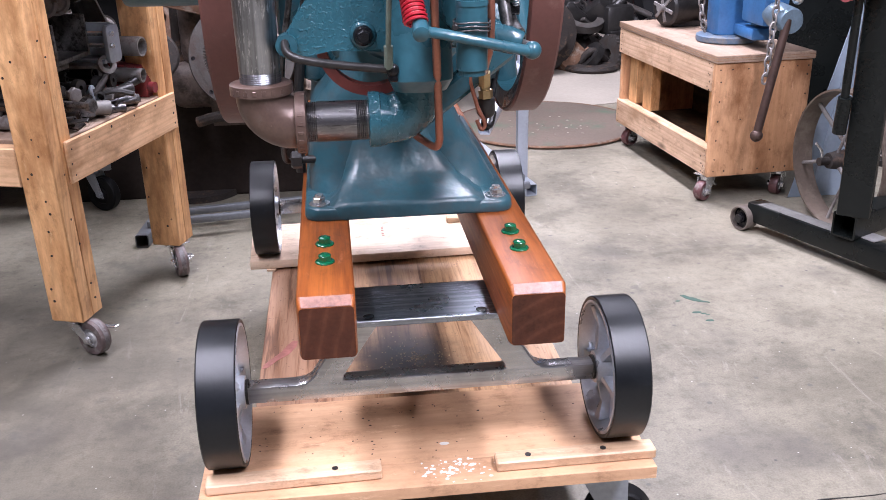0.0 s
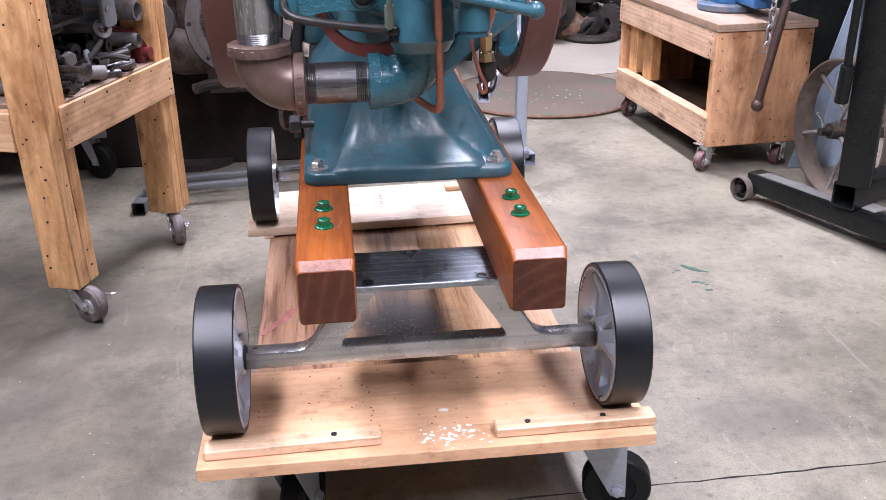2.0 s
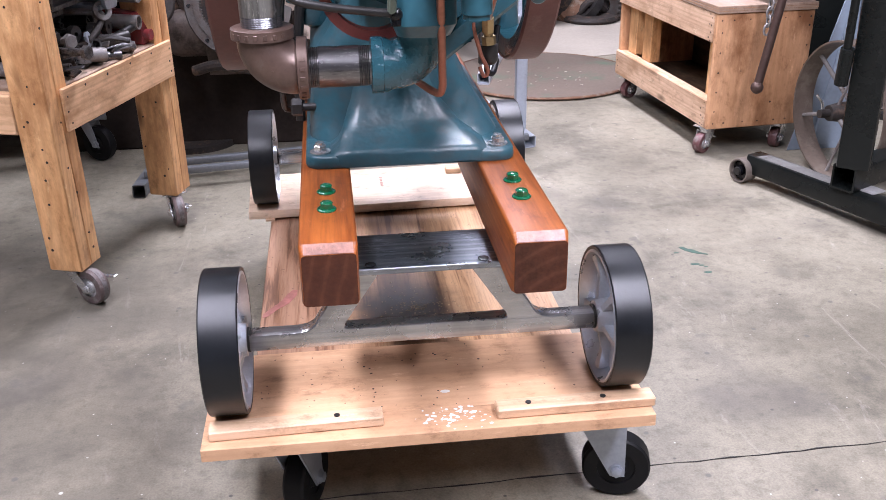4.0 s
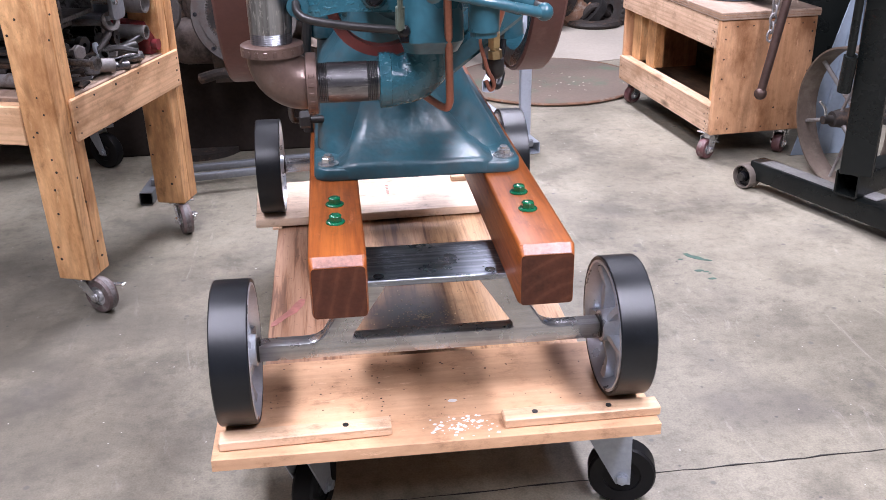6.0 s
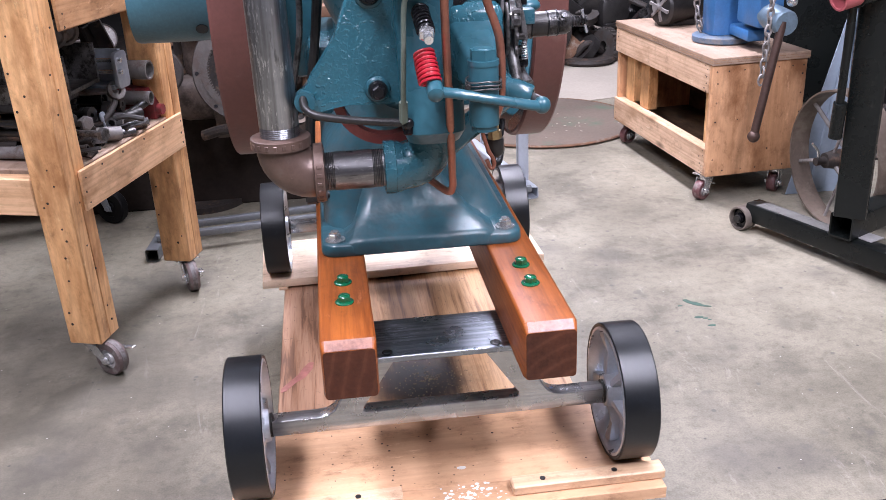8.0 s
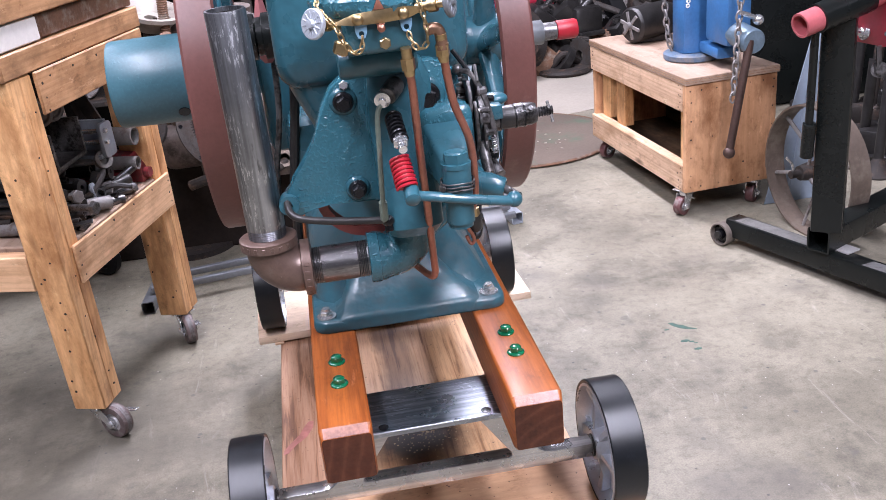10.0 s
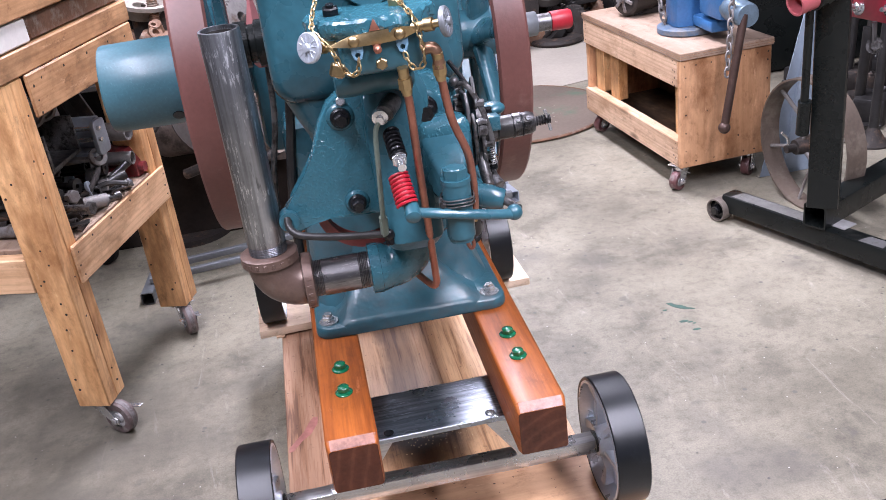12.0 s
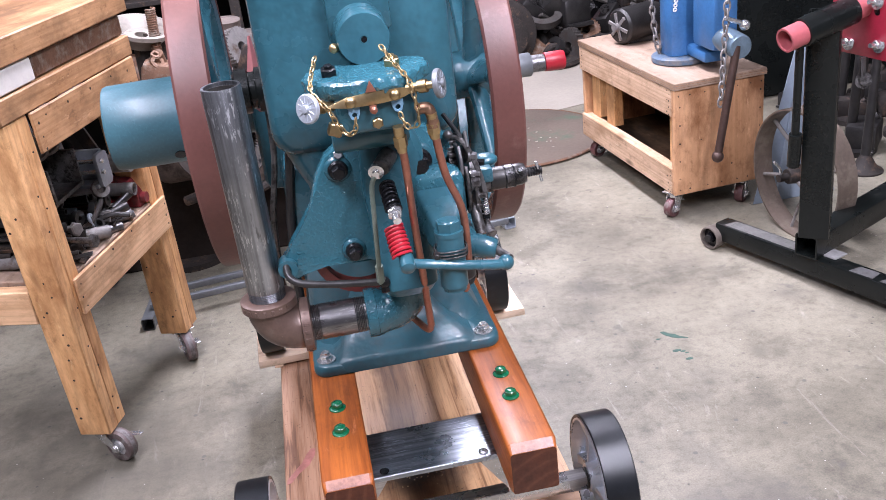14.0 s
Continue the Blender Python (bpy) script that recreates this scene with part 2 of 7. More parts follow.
def end_grain():
    """Varnished end grain with growth rings about a pith low in the beam."""
    m, t, bsdf, nd, lk = nodes_of("varnished_end_grain")
    v = mapped(nd, lk, shift=False)
    tc, mp, wv = nd.new("ShaderNodeTexCoord"), nd.new("ShaderNodeMapping"), nd.new("ShaderNodeTexWave")
    mp.inputs["Location"].default_value = (-0.17, 0, -0.40)
    lk.new(tc.outputs["Object"], mp.inputs["Vector"])
    wv.wave_type, wv.rings_direction = "RINGS", "Y"
    wv.inputs["Scale"].default_value, wv.inputs["Distortion"].default_value, wv.inputs["Detail"].default_value = 17.0, 2.2, 3.0
    lk.new(mp.outputs["Vector"], wv.inputs["Vector"])
    patch, fine = noise_tex(nd, lk, v, 24, 5), noise_tex(nd, lk, v, 190, 3)
    col = ramp(nd, lk, wv.outputs["Fac"], [(0.20, (0.056, 0.0150, 0.0072)), (0.80, (0.066, 0.0185, 0.0090)), (0.97, (0.084, 0.025, 0.0122))])
    col = mixc(nd, lk, 0.6, col, ramp(nd, lk, patch, [(0.35, (0.35, 0.30, 0.28)), (0.62, (1, 1, 1))]), "MULTIPLY")
    lk.new(mixc(nd, lk, 0.15, col, ramp(nd, lk, fine, [(0.35, (0.03, 0.008, 0.005)), (0.7, (0.12, 0.036, 0.016))])), bsdf.inputs["Base Color"])
    bsdf.inputs["Roughness"].default_value, bsdf.inputs["Specular IOR Level"].default_value = 0.22, 0.4
    bumped(nd, lk, bsdf, fine, 0.1, 0.001)
    return m


ENDGRAIN = end_grain()
SANDED = surf("rubbed_varnished_edge", (0.24, 0.105, 0.070), 0.33, 0, 0.5, 50, 260, 0.5, 0.001)
PINE = ((0.90, 0.595, 0.36), (0.62, 0.335, 0.165))
PINE_X = wood("pine_along_x", *PINE, "x", 0.5, 0, 42, 9.0, (0.36, 0.17, 0.066), 0.58, soil=0.42, rings=0.5)
PINE_Y = wood("pine_along_y", *PINE, "y", 0.5, 0, 42, 9.0, (0.36, 0.17, 0.066), 0.58, soil=0.42, rings=0.5)
PALEPINE = wood("dry_pine_rail", (0.84, 0.60, 0.42), (0.50, 0.30, 0.18), "y", 0.55, 0, 42, 9.0, (0.36, 0.20, 0.10), 0.56, soil=0.6, rings=0.7)
PINE_Z = wood("pine_upright", (0.91, 0.555, 0.275), (0.62, 0.300, 0.112), "z", 0.5, 0, 42, 9.0, (0.31, 0.125, 0.040), 0.55, soil=0.6, rings=0.65)
OLDPINE = wood("oil_darkened_pine", (0.66, 0.385, 0.20), (0.30, 0.145, 0.062), "y", 0.5, 0, 42, 7.0, (0.13, 0.065, 0.028), 0.53, soil=0.85, rings=0.7)
WHITEBLOCK = surf("whitewashed_block", (0.66, 0.62, 0.57), 0.6, 0, 0.15, 9, 90, 0.15, 0.001)
BOARD = wood("new_pine_board", (0.78, 0.56, 0.385), (0.60, 0.385, 0.225), "x", 0.5, 0, 30, 3.0, rings=0.4)
NEWBOARD = wood("pale_new_plank", (0.92, 0.76, 0.60), (0.78, 0.57, 0.40), "x", 0.5, 0, 24, 3.0, rings=0.3, figure=0.08)
GRIT = surf("tan_grit", (0.46, 0.35, 0.20), 0.6, 0, 0.6, 400, 500, 0.1, 0.001)
DARKGALV = surf("dull_steel_tube", (0.16, 0.17, 0.18), 0.42, 0.4, 0.25, 12, 120, 0.12, 0.001)


def deck_panel():
    """Old plywood deck: bands of tone along the grain, crisp dark grain lines, a soaked-in oil patch."""
    m, t, bsdf, nd, lk = nodes_of("worn_deck_panel")
    v = mapped(nd, lk, (1, 0.045, 1), shift=False)
    line, fibre = noise_tex(nd, lk, v, 75, 5, 0.6, 0.4), noise_tex(nd, lk, v, 330, 3, 0.6)
    tc, sp, wob, ad = nd.new("ShaderNodeTexCoord"), nd.new("ShaderNodeSeparateXYZ"), nd.new("ShaderNodeMath"), nd.new("ShaderNodeMath")
    lk.new(tc.outputs["Object"], sp.inputs["Vector"])
    drift = noise_tex(nd, lk, mapped(nd, lk, (1, 0.35, 1), shift=False), 11, 4, 0.6)
    wob.operation, ad.operation = "MULTIPLY_ADD", "MULTIPLY_ADD"
    lk.new(drift, wob.inputs[0])
    wob.inputs[1].default_value = 0.07
    lk.new(sp.outputs["X"], wob.inputs[2])
    lk.new(wob.outputs["Value"], ad.inputs[0])
    ad.inputs[1].default_value, ad.inputs[2].default_value = 1.9, 0.434
    col = ramp(nd, lk, ad.outputs["Value"], [(0.05, (0.36, 0.205, 0.125)), (0.22, (0.42, 0.245, 0.155)), (0.33, (0.46, 0.27, 0.15)), (0.415, (0.50, 0.295, 0.155)), (0.445, (0.17, 0.085, 0.036)), (0.52, (0.22, 0.115, 0.050)), (0.585, (0.50, 0.295, 0.150)), (0.80, (0.56, 0.34, 0.18)), (0.95, (0.48, 0.285, 0.16))])
    col = mixc(nd, lk, 0.72, col, ramp(nd, lk, line, [(0.37, (0.24, 0.15, 0.10)), (0.43, (0.76, 0.66, 0.57)), (0.50, (1, 1, 1)), (0.66, (1.06, 1.05, 1.03))]), "MULTIPLY")
    col = mixc(nd, lk, 0.35, col, ramp(nd, lk, fibre, [(0.36, (0.48, 0.38, 0.30)), (0.52, (1, 1, 1)), (0.68, (1.12, 1.1, 1.08))]), "MULTIPLY")
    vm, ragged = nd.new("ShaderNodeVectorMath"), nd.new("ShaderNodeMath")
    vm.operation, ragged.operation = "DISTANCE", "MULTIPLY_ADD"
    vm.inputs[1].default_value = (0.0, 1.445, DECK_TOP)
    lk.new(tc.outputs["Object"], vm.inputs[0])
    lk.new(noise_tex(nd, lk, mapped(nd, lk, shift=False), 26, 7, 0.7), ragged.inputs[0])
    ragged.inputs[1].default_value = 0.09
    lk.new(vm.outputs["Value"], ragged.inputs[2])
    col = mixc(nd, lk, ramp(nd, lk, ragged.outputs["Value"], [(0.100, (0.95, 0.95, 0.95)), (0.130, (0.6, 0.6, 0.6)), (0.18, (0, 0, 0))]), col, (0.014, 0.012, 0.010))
    specks = noise_tex(nd, lk, mapped(nd, lk, shift=False), 120, 4, 0.7)
    col = mixc(nd, lk, ramp(nd, lk, specks, [(0.64, (0, 0, 0)), (0.69, (0.75, 0.75, 0.75))]), col, (0.06, 0.038, 0.024))
    lk.new(col, bsdf.inputs["Base Color"])
    bsdf.inputs["Roughness"].default_value = 0.52
    bumped(nd, lk, bsdf, line, 0.25, 0.001)
    return m


DECK_TOP = 0.180
DECK = deck_panel()
FRONTPLANK = wood("worn_front_plank", (0.76, 0.485, 0.30), (0.60, 0.355, 0.205), "x", 0.55, 0, 16, 0, (0.40, 0.22, 0.115), 0.60, rings=0.3, soil=0.55, figure=0.05, spec=0.3)
PLY = wood("shop_plywood", (0.76, 0.44, 0.245), (0.46, 0.23, 0.115), "z", 0.42, 0, 14, 4.0, (0.17, 0.062, 0.020), 0.53, swirl=3.2, rings=0.7, figure=0.0)
# plywood with the shade inside the vise stand put into its colour
SHADEPLY = wood("shade_dark_plywood", (0.17, 0.105, 0.062), (0.085, 0.048, 0.026), "y", 0.7, 0, 18, 0, (0.03, 0.022, 0.016), 0.5, swirl=2.0, figure=0, spec=0.2)
PLY_TOP = wood("dusty_plywood_top", (0.44, 0.325, 0.25), (0.33, 0.23, 0.165), "y", 0.65, 0, 18, 0, (0.30, 0.20, 0.13), 0.58, swirl=2.0, figure=0)
TYRE = surf("black_polyurethane", (0.0042, 0.0054, 0.0070), 0.36, 0, 0.4, 14, 150, 0.1, 0.001, spec=0.42, dirt=(0.012, 0.015, 0.019), dirt_at=0.66)
RUBBER = surf("black_rubber", (0.006, 0.006, 0.0065), 0.55, 0, 0.3, 20, 150, 0.1, 0.001, spec=0.2)
ALLOY = surf("cast_aluminium", (0.50, 0.54, 0.59), 0.30, 0.55, 0.15, 25, 240, 0.35, 0.001)
STEEL = brushed("bright_ground_steel", (0.45, 0.445, 0.445), 0.27, "x", 0.92)
BLACKPLATE = brushed("dark_mill_scale_plate", (0.26, 0.28, 0.31), 0.33, "x", 1.0, 0.9, (0.45, 0.48, 0.55))
PIPE = brushed("bare_steel_pipe", (0.24, 0.25, 0.265), 0.38, "z", 0.95, 0.85, (0.60, 0.61, 0.63))
PIPE_X = brushed("bare_steel_nipple", (0.20, 0.193, 0.195), 0.30, "x", 0.95, 0.4, (0.30, 0.29, 0.285))
ELBOW = surf("browned_malleable_iron", (0.125, 0.080, 0.064), 0.32, 0.35, 0.3, 22, 190, 0.25, 0.001, dirt=(0.16, 0.12, 0.10), dirt_at=0.62)
COPPER = surf("copper_tube", (0.33, 0.135, 0.09), 0.38, 0.7, 0.3, 30, 200, 0.1, 0.001)
BRASS = surf("brass", (0.42, 0.31, 0.165), 0.38, 1.0, 0.25, 40, 250, 0.1, 0.001)
CHROME = surf("zinc_plated_steel", (0.66, 0.66, 0.66), 0.24, 0.85, 0.15, 40, 250, 0.1, 0.001)
DARKIRON = surf("dark_oiled_iron", (0.030, 0.028, 0.027), 0.38, 0.4, 0.4, 30, 180, 0.3, 0.001)
BLACKBOLT = surf("black_bolt", (0.006, 0.006, 0.007), 0.26, 0.0, 0.3, 30, 180, 0.1, 0.001, spec=0.35)
REDPLASTIC = surf("red_plastic", (0.36, 0.010, 0.022), 0.42, 0, 0.15, 30, 150, 0.05, 0.001)
REDPAINT = surf("red_paint", (0.38, 0.022, 0.05), 0.36, 0, 0.2, 12, 120, 0.15, 0.001)
DULLRED = surf("faded_red_iron", (0.20, 0.022, 0.026), 0.5, 0, 0.35, 20, 120, 0.2, 0.001, dirt=(0.07, 0.03, 0.028), dirt_at=0.56)
GREENBOLT = surf("green_enamel", (0.004, 0.10, 0.042), 0.16, 0, 0.2, 60, 150, 0.1, 0.001, 0.6)
OLIVE = surf("olive_enamel", (0.125, 0.155, 0.125), 0.35, 0.1, 0.25, 40, 150, 0.1, 0.001)
BLUE = surf("blue_vise_paint", (0.045, 0.15, 0.34), 0.34, 0, 0.25, 12, 90, 0.25, 0.002, dirt=(0.10, 0.12, 0.14), dirt_at=0.68)
BLACKPAINT = surf("black_painted_steel", (0.007, 0.0085, 0.008), 0.28, 0, 0.3, 9, 120, 0.15, 0.001, dirt=(0.035, 0.033, 0.030), dirt_at=0.68, spec=0.25)
DUST = surf("grey_shop_dust", (0.12, 0.117, 0.108), 0.8, 0, 0.35, 30, 160, 0.2, 0.001, dirt=(0.07, 0.068, 0.062), dirt_at=0.58)
TAPE = surf("scuffed_grey_tape", (0.13, 0.128, 0.125), 0.6, 0, 0.2, 30, 160, 0.2, 0.001, dirt=(0.09, 0.085, 0.08), dirt_at=0.56)
GALV = surf("grey_steel_tube", (0.33, 0.36, 0.40), 0.42, 0.5, 0.2, 12, 120, 0.12, 0.001)
RUST = surf("rusty_iron", (0.16, 0.085, 0.05), 0.7, 0.3, 0.4, 14, 120, 0.5, 0.002, dirt=(0.25, 0.20, 0.16), dirt_at=0.58)
GREYIRON = surf("grey_weathered_iron", (0.22, 0.205, 0.195), 0.6, 0.4, 0.35, 12, 110, 0.5, 0.002, dirt=(0.10, 0.065, 0.045), dirt_at=0.58)
DULLIRON = surf("dull_dark_iron", (0.034, 0.029, 0.026), 0.62, 0.1, 0.4, 12, 110, 0.5, 0.002, dirt=(0.12, 0.075, 0.052), dirt_at=0.60, spec=0.2)
PALEBLUE = surf("pale_blue_grey_paint", (0.22, 0.265, 0.315), 0.45, 0, 0.15, 5, 90, 0.1, 0.001)
SMEAR = surf("rubbed_in_red_paint", (0.36, 0.145, 0.12), 0.6, 0, 0.4, 30, 90, 0.1, 0.001)
FRAMEGREY = surf("pale_grey_painted_tube", (0.36, 0.39, 0.44), 0.45, 0.1, 0.15, 9, 110, 0.1, 0.001, dirt=(0.22, 0.22, 0.22), dirt_at=0.66)
SHADESHEET = surf("near_black_shade_sheet", (0.024, 0.0185, 0.0155), 0.85, 0, 0.4, 8, 90, 0.2, 0.001, spec=0.08)
STAMP = surf("faded_stamp_ink", (0.42, 0.20, 0.16), 0.6, 0, 0.3, 60, 200, 0.0, 0.001)
CORE = surf("dull_grey_core", (0.42, 0.41, 0.40), 0.5, 0.3, 0.2, 30, 150, 0.1, 0.001)
GREASY = surf("greasy_grey_steel", (0.115, 0.11, 0.107), 0.42, 0.6, 0.45, 40, 200, 0.3, 0.001, dirt=(0.025, 0.022, 0.02), dirt_at=0.52)
WORNSTEEL = surf("worn_oily_steel", (0.17, 0.165, 0.167), 0.38, 0.7, 0.4, 45, 220, 0.3, 0.001, dirt=(0.035, 0.03, 0.028), dirt_at=0.56)
SHAFTSTEEL = surf("dark_oily_turned_steel", (0.095, 0.090, 0.091), 0.3, 0.75, 0.5, 45, 220, 0.3, 0.001, dirt=(0.012, 0.011, 0.010), dirt_at=0.52)
DIMIRON = surf("dim_grey_casting", (0.060, 0.054, 0.049), 0.6, 0.2, 0.4, 14, 110, 0.4, 0.002, dirt=(0.05, 0.035, 0.028), dirt_at=0.55)
CASTERGREY = surf("worn_brown_grey_tread", (0.12, 0.085, 0.08), 0.5, 0, 0.3, 20, 150, 0.1, 0.001, dirt=(0.20, 0.18, 0.165), dirt_at=0.56)
MACHINE = surf("grey_brown_old_casting", (0.115, 0.088, 0.074), 0.6, 0.1, 0.45, 9, 90, 0.4, 0.002, dirt=(0.04, 0.028, 0.022), dirt_at=0.52)
TREAD = surf("scuffed_pale_tread", (0.14, 0.128, 0.124), 0.55, 0, 0.3, 30, 150, 0.2, 0.001, dirt=(0.07, 0.05, 0.047), dirt_at=0.54)
CASTERRED = surf("maroon_caster_wheel", (0.105, 0.042, 0.042), 0.46, 0, 0.3, 20, 150, 0.1, 0.001, dirt=(0.22, 0.19, 0.17), dirt_at=0.6)
MATBROWN = surf("worn_floor_disc", (0.135, 0.104, 0.080), 0.62, 0.1, 0.3, 3.2, 90, 0.3, 0.002, dirt=(0.085, 0.120, 0.078), dirt_at=0.60)
WALLPALE = surf("grey_shop_wall", (0.13, 0.13, 0.135), 0.8, 0, 0.1, 2, 40, 0.2, 0.002)
WALLPAINT = surf("dark_shop_wall", (0.018, 0.0175, 0.017), 0.8, 0, 0.3, 2, 40, 0.2, 0.002, spec=0.1)
DOORPALE = surf("pale_front_wall", (0.15, 0.155, 0.165), 0.7, 0, 0.1, 2, 40, 0.1, 0.002)
CEIL = surf("ceiling_board", (0.28, 0.29, 0.31), 0.8, 0, 0.1, 2, 40, 0.1, 0.002)
LAMPWHITE = surf("white_enamel_fitting", (0.75, 0.75, 0.74), 0.4, 0, 0.05, 5, 60, 0.0, 0.001)
CHARRED = surf("oily_soot_stain", (0.02, 0.018, 0.016), 0.55, 0, 0.5, 60, 200, 0.6, 0.002)
PALEFLOOR = surf("new_concrete_patch", (0.37, 0.328, 0.272), 0.6, 0, 0.16, 3, 70, 0.2, 0.002, dirt=(0.38, 0.34, 0.29), dirt_at=0.6)
GREENSPILL = surf("green_paint_spill", (0.040, 0.088, 0.066), 0.6, 0, 0.4, 40, 120, 0.1, 0.001)
WHITEPAINT = surf("white_paint_drips", (0.72, 0.70, 0.66), 0.6, 0, 0.1, 40, 120, 0.1, 0.001)
NAIL = surf("nail_hole", (0.03, 0.02, 0.014), 0.6, 0.2, 0.3, 40, 120, 0.1, 0.001)

# ---- making meshes ----


def turn_to(a, b):
    d = Vector(b) - Vector(a)
    return Matrix.Translation((Vector(a) + Vector(b)) / 2) @ d.to_track_quat("Z", "Y").to_matrix().to_4x4(), d.length


def box(bm, x0, x1, y0, y1, z0, z1, bev=0.0, m=None, seg=1):
    mat = Matrix.Translation(((x0 + x1) / 2, (y0 + y1) / 2, (z0 + z1) / 2)) @ Matrix.Diagonal((x1 - x0, y1 - y0, z1 - z0, 1))
    vs = bmesh.ops.create_cube(bm, size=1, matrix=(m or Matrix()) @ mat)["verts"]
    if bev:
        bmesh.ops.bevel(bm, geom=list({e for v in vs for e in v.link_edges}), offset=bev, segments=seg, profile=0.5, affect="EDGES", clamp_overlap=True)


def bar(bm, a, b, w, h, bev=0.0, roll=0.0):
    """A rectangular bar from a to b, w wide and h high."""
    m, l = turn_to(a, b)
    box(bm, -w / 2, w / 2, -h / 2, h / 2, -l / 2, l / 2, bev, m @ pose(0, 0, 0, 0, 0, roll))


def cyl(bm, a, b, r, r2=None, seg=24):
    m, l = turn_to(a, b)
    bmesh.ops.create_cone(bm, cap_ends=True, segments=seg, radius1=r, radius2=r if r2 is None else r2, depth=l, matrix=m)


def ball(bm, c, r, sx=1, sy=1, sz=1, u=16, v=10):
    bmesh.ops.create_uvsphere(bm, u_segments=u, v_segments=v, radius=r, matrix=Matrix.Translation(c) @ Matrix.Diagonal((sx, sy, sz, 1)))


def lathe(bm, prof, a, b, seg=32, shut=False):
    """Turns a profile of (radius, height) about the axis from a towards b."""
    d = Vector(b) - Vector(a)
    m = Matrix.Translation(a) @ d.to_track_quat("Z", "Y").to_matrix().to_4x4()
    rings = [[bm.verts.new(m @ Vector((r * math.cos(i * math.tau / seg), r * math.sin(i * math.tau / seg), h))) for i in range(seg)] for r, h in prof]
    pairs = list(zip(rings, rings[1:])) + ([(rings[-1], rings[0])] if shut else [])
    for p, q in pairs:
        for i in range(seg):
            bm.faces.new((p[i], p[(i + 1) % seg], q[(i + 1) % seg], q[i]))
    if not shut:
        bm.faces.new(rings[0][::-1])
        bm.faces.new(rings[-1])


def curve(pts, n=8):
    """A smooth line through the points."""
    p = [Vector(q) for q in pts]
    p = [2 * p[0] - p[1], *p, 2 * p[-1] - p[-2]]
    out = []
    for i in range(1, len(p) - 2):
        for k in range(n):
            t = k / n
            out.append(0.5 * (2 * p[i] + (p[i + 1] - p[i - 1]) * t + (2 * p[i - 1] - 5 * p[i] + 4 * p[i + 1] - p[i + 2]) * t * t + (3 * p[i] - p[i - 1] - 3 * p[i + 1] + p[i + 2]) * t ** 3))
    return out + [p[-2]]


def sweep(bm, pts, r, seg=10, loop=False, flat=1.0, radii=None):
    """A round tube along a line of points."""
    pts = [Vector(p) for p in pts]
    n, rings, side = len(pts), [], None
    for i, p in enumerate(pts):
        d = (pts[(i + 1) % n] - pts[i - 1]) if loop else (pts[min(i + 1, n - 1)] - pts[max(i - 1, 0)])
        d.normalize()
        if side is None:
            side = d.orthogonal()
        side = (side - d * side.dot(d)).normalized()
        up = d.cross(side)
        rr = radii[i] if radii else r
        rings.append([bm.verts.new(p + rr * (math.cos(k * math.tau / seg) * side + flat * math.sin(k * math.tau / seg) * up)) for k in range(seg)])
    for p, q in list(zip(rings, rings[1:])) + ([(rings[-1], rings[0])] if loop else []):
        for k in range(seg):
            bm.faces.new((p[k], p[(k + 1) % seg], q[(k + 1) % seg], q[k]))
    if not loop:
        bm.faces.new(rings[0][::-1])
        bm.faces.new(rings[-1])


def slab(bm, pts, lo, hi, axis="z", bev=0.0, m=None):
    """A flat outline given in the other two axes, made thick from lo to hi along one axis."""
    put = {"x": lambda a, b, c: (c, a, b), "y": lambda a, b, c: (a, c, b), "z": lambda a, b, c: (a, b, c)}[axis]
    m = m or Matrix()
    low, high = [bm.verts.new(m @ Vector(put(a, b, lo))) for a, b in pts], [bm.verts.new(m @ Vector(put(a, b, hi))) for a, b in pts]
    fs = [bm.faces.new(low[::-1]), bm.faces.new(high)]
    for i in range(len(pts)):
        j = (i + 1) % len(pts)
        fs.append(bm.faces.new((low[i], low[j], high[j], high[i])))
    if bev:
        bmesh.ops.bevel(bm, geom=[e for f in fs[:2] for e in f.edges], offset=bev, segments=2, profile=0.5, affect="EDGES", clamp_overlap=True)


def rounded(x0, x1, y0, y1, r, n=4):
    out = []
    for cx, cy, a in ((x1 - r, y1 - r, 0), (x0 + r, y1 - r, 90), (x0 + r, y0 + r, 180), (x1 - r, y0 + r, 270)):
        out += [(cx + r * math.cos(radians(a + 90 * k / n)), cy + r * math.sin(radians(a + 90 * k / n))) for k in range(n + 1)]
    return out


def loft(bm, sections):
    """Joins outlines of equal length, each a list of places, into one closed skin."""
    rings = [[bm.verts.new(p) for p in s] for s in sections]
    for p, q in zip(rings, rings[1:]):
        for i in range(len(p)):
            j = (i + 1) % len(p)
            bm.faces.new((p[i], p[j], q[j], q[i]))
    bm.faces.new(rings[0][::-1])
    bm.faces.new(rings[-1])


def hexbolt(bm, c, d, r, h, washer=0.0):
    """A hexagon head at c, facing d, over a washer."""
    c, d = Vector(c), Vector(d).normalized()
    if washer:
        cyl(bm, c, c + d * 0.0025, washer, seg=24)
        c = c + d * 0.0025
    cyl(bm, c, c + d * h * 0.85, r, seg=6)
    cyl(bm, c + d * h * 0.85, c + d * h, r * 0.98, r * 0.8, seg=6)


def coil(bm, a, b, r, wire, turns, r2=None):
    m, l = turn_to(a, b)
    n = int(turns * 14)
    pts = []
    for i in range(n + 1):
        t = i / n
        rr = r + ((r2 if r2 is not None else r) - r) * t
        pts.append(m @ Vector((rr * math.cos(t * turns * math.tau), rr * math.sin(t * turns * math.tau), (t - 0.5) * l)))
    sweep(bm, pts, wire, 6)


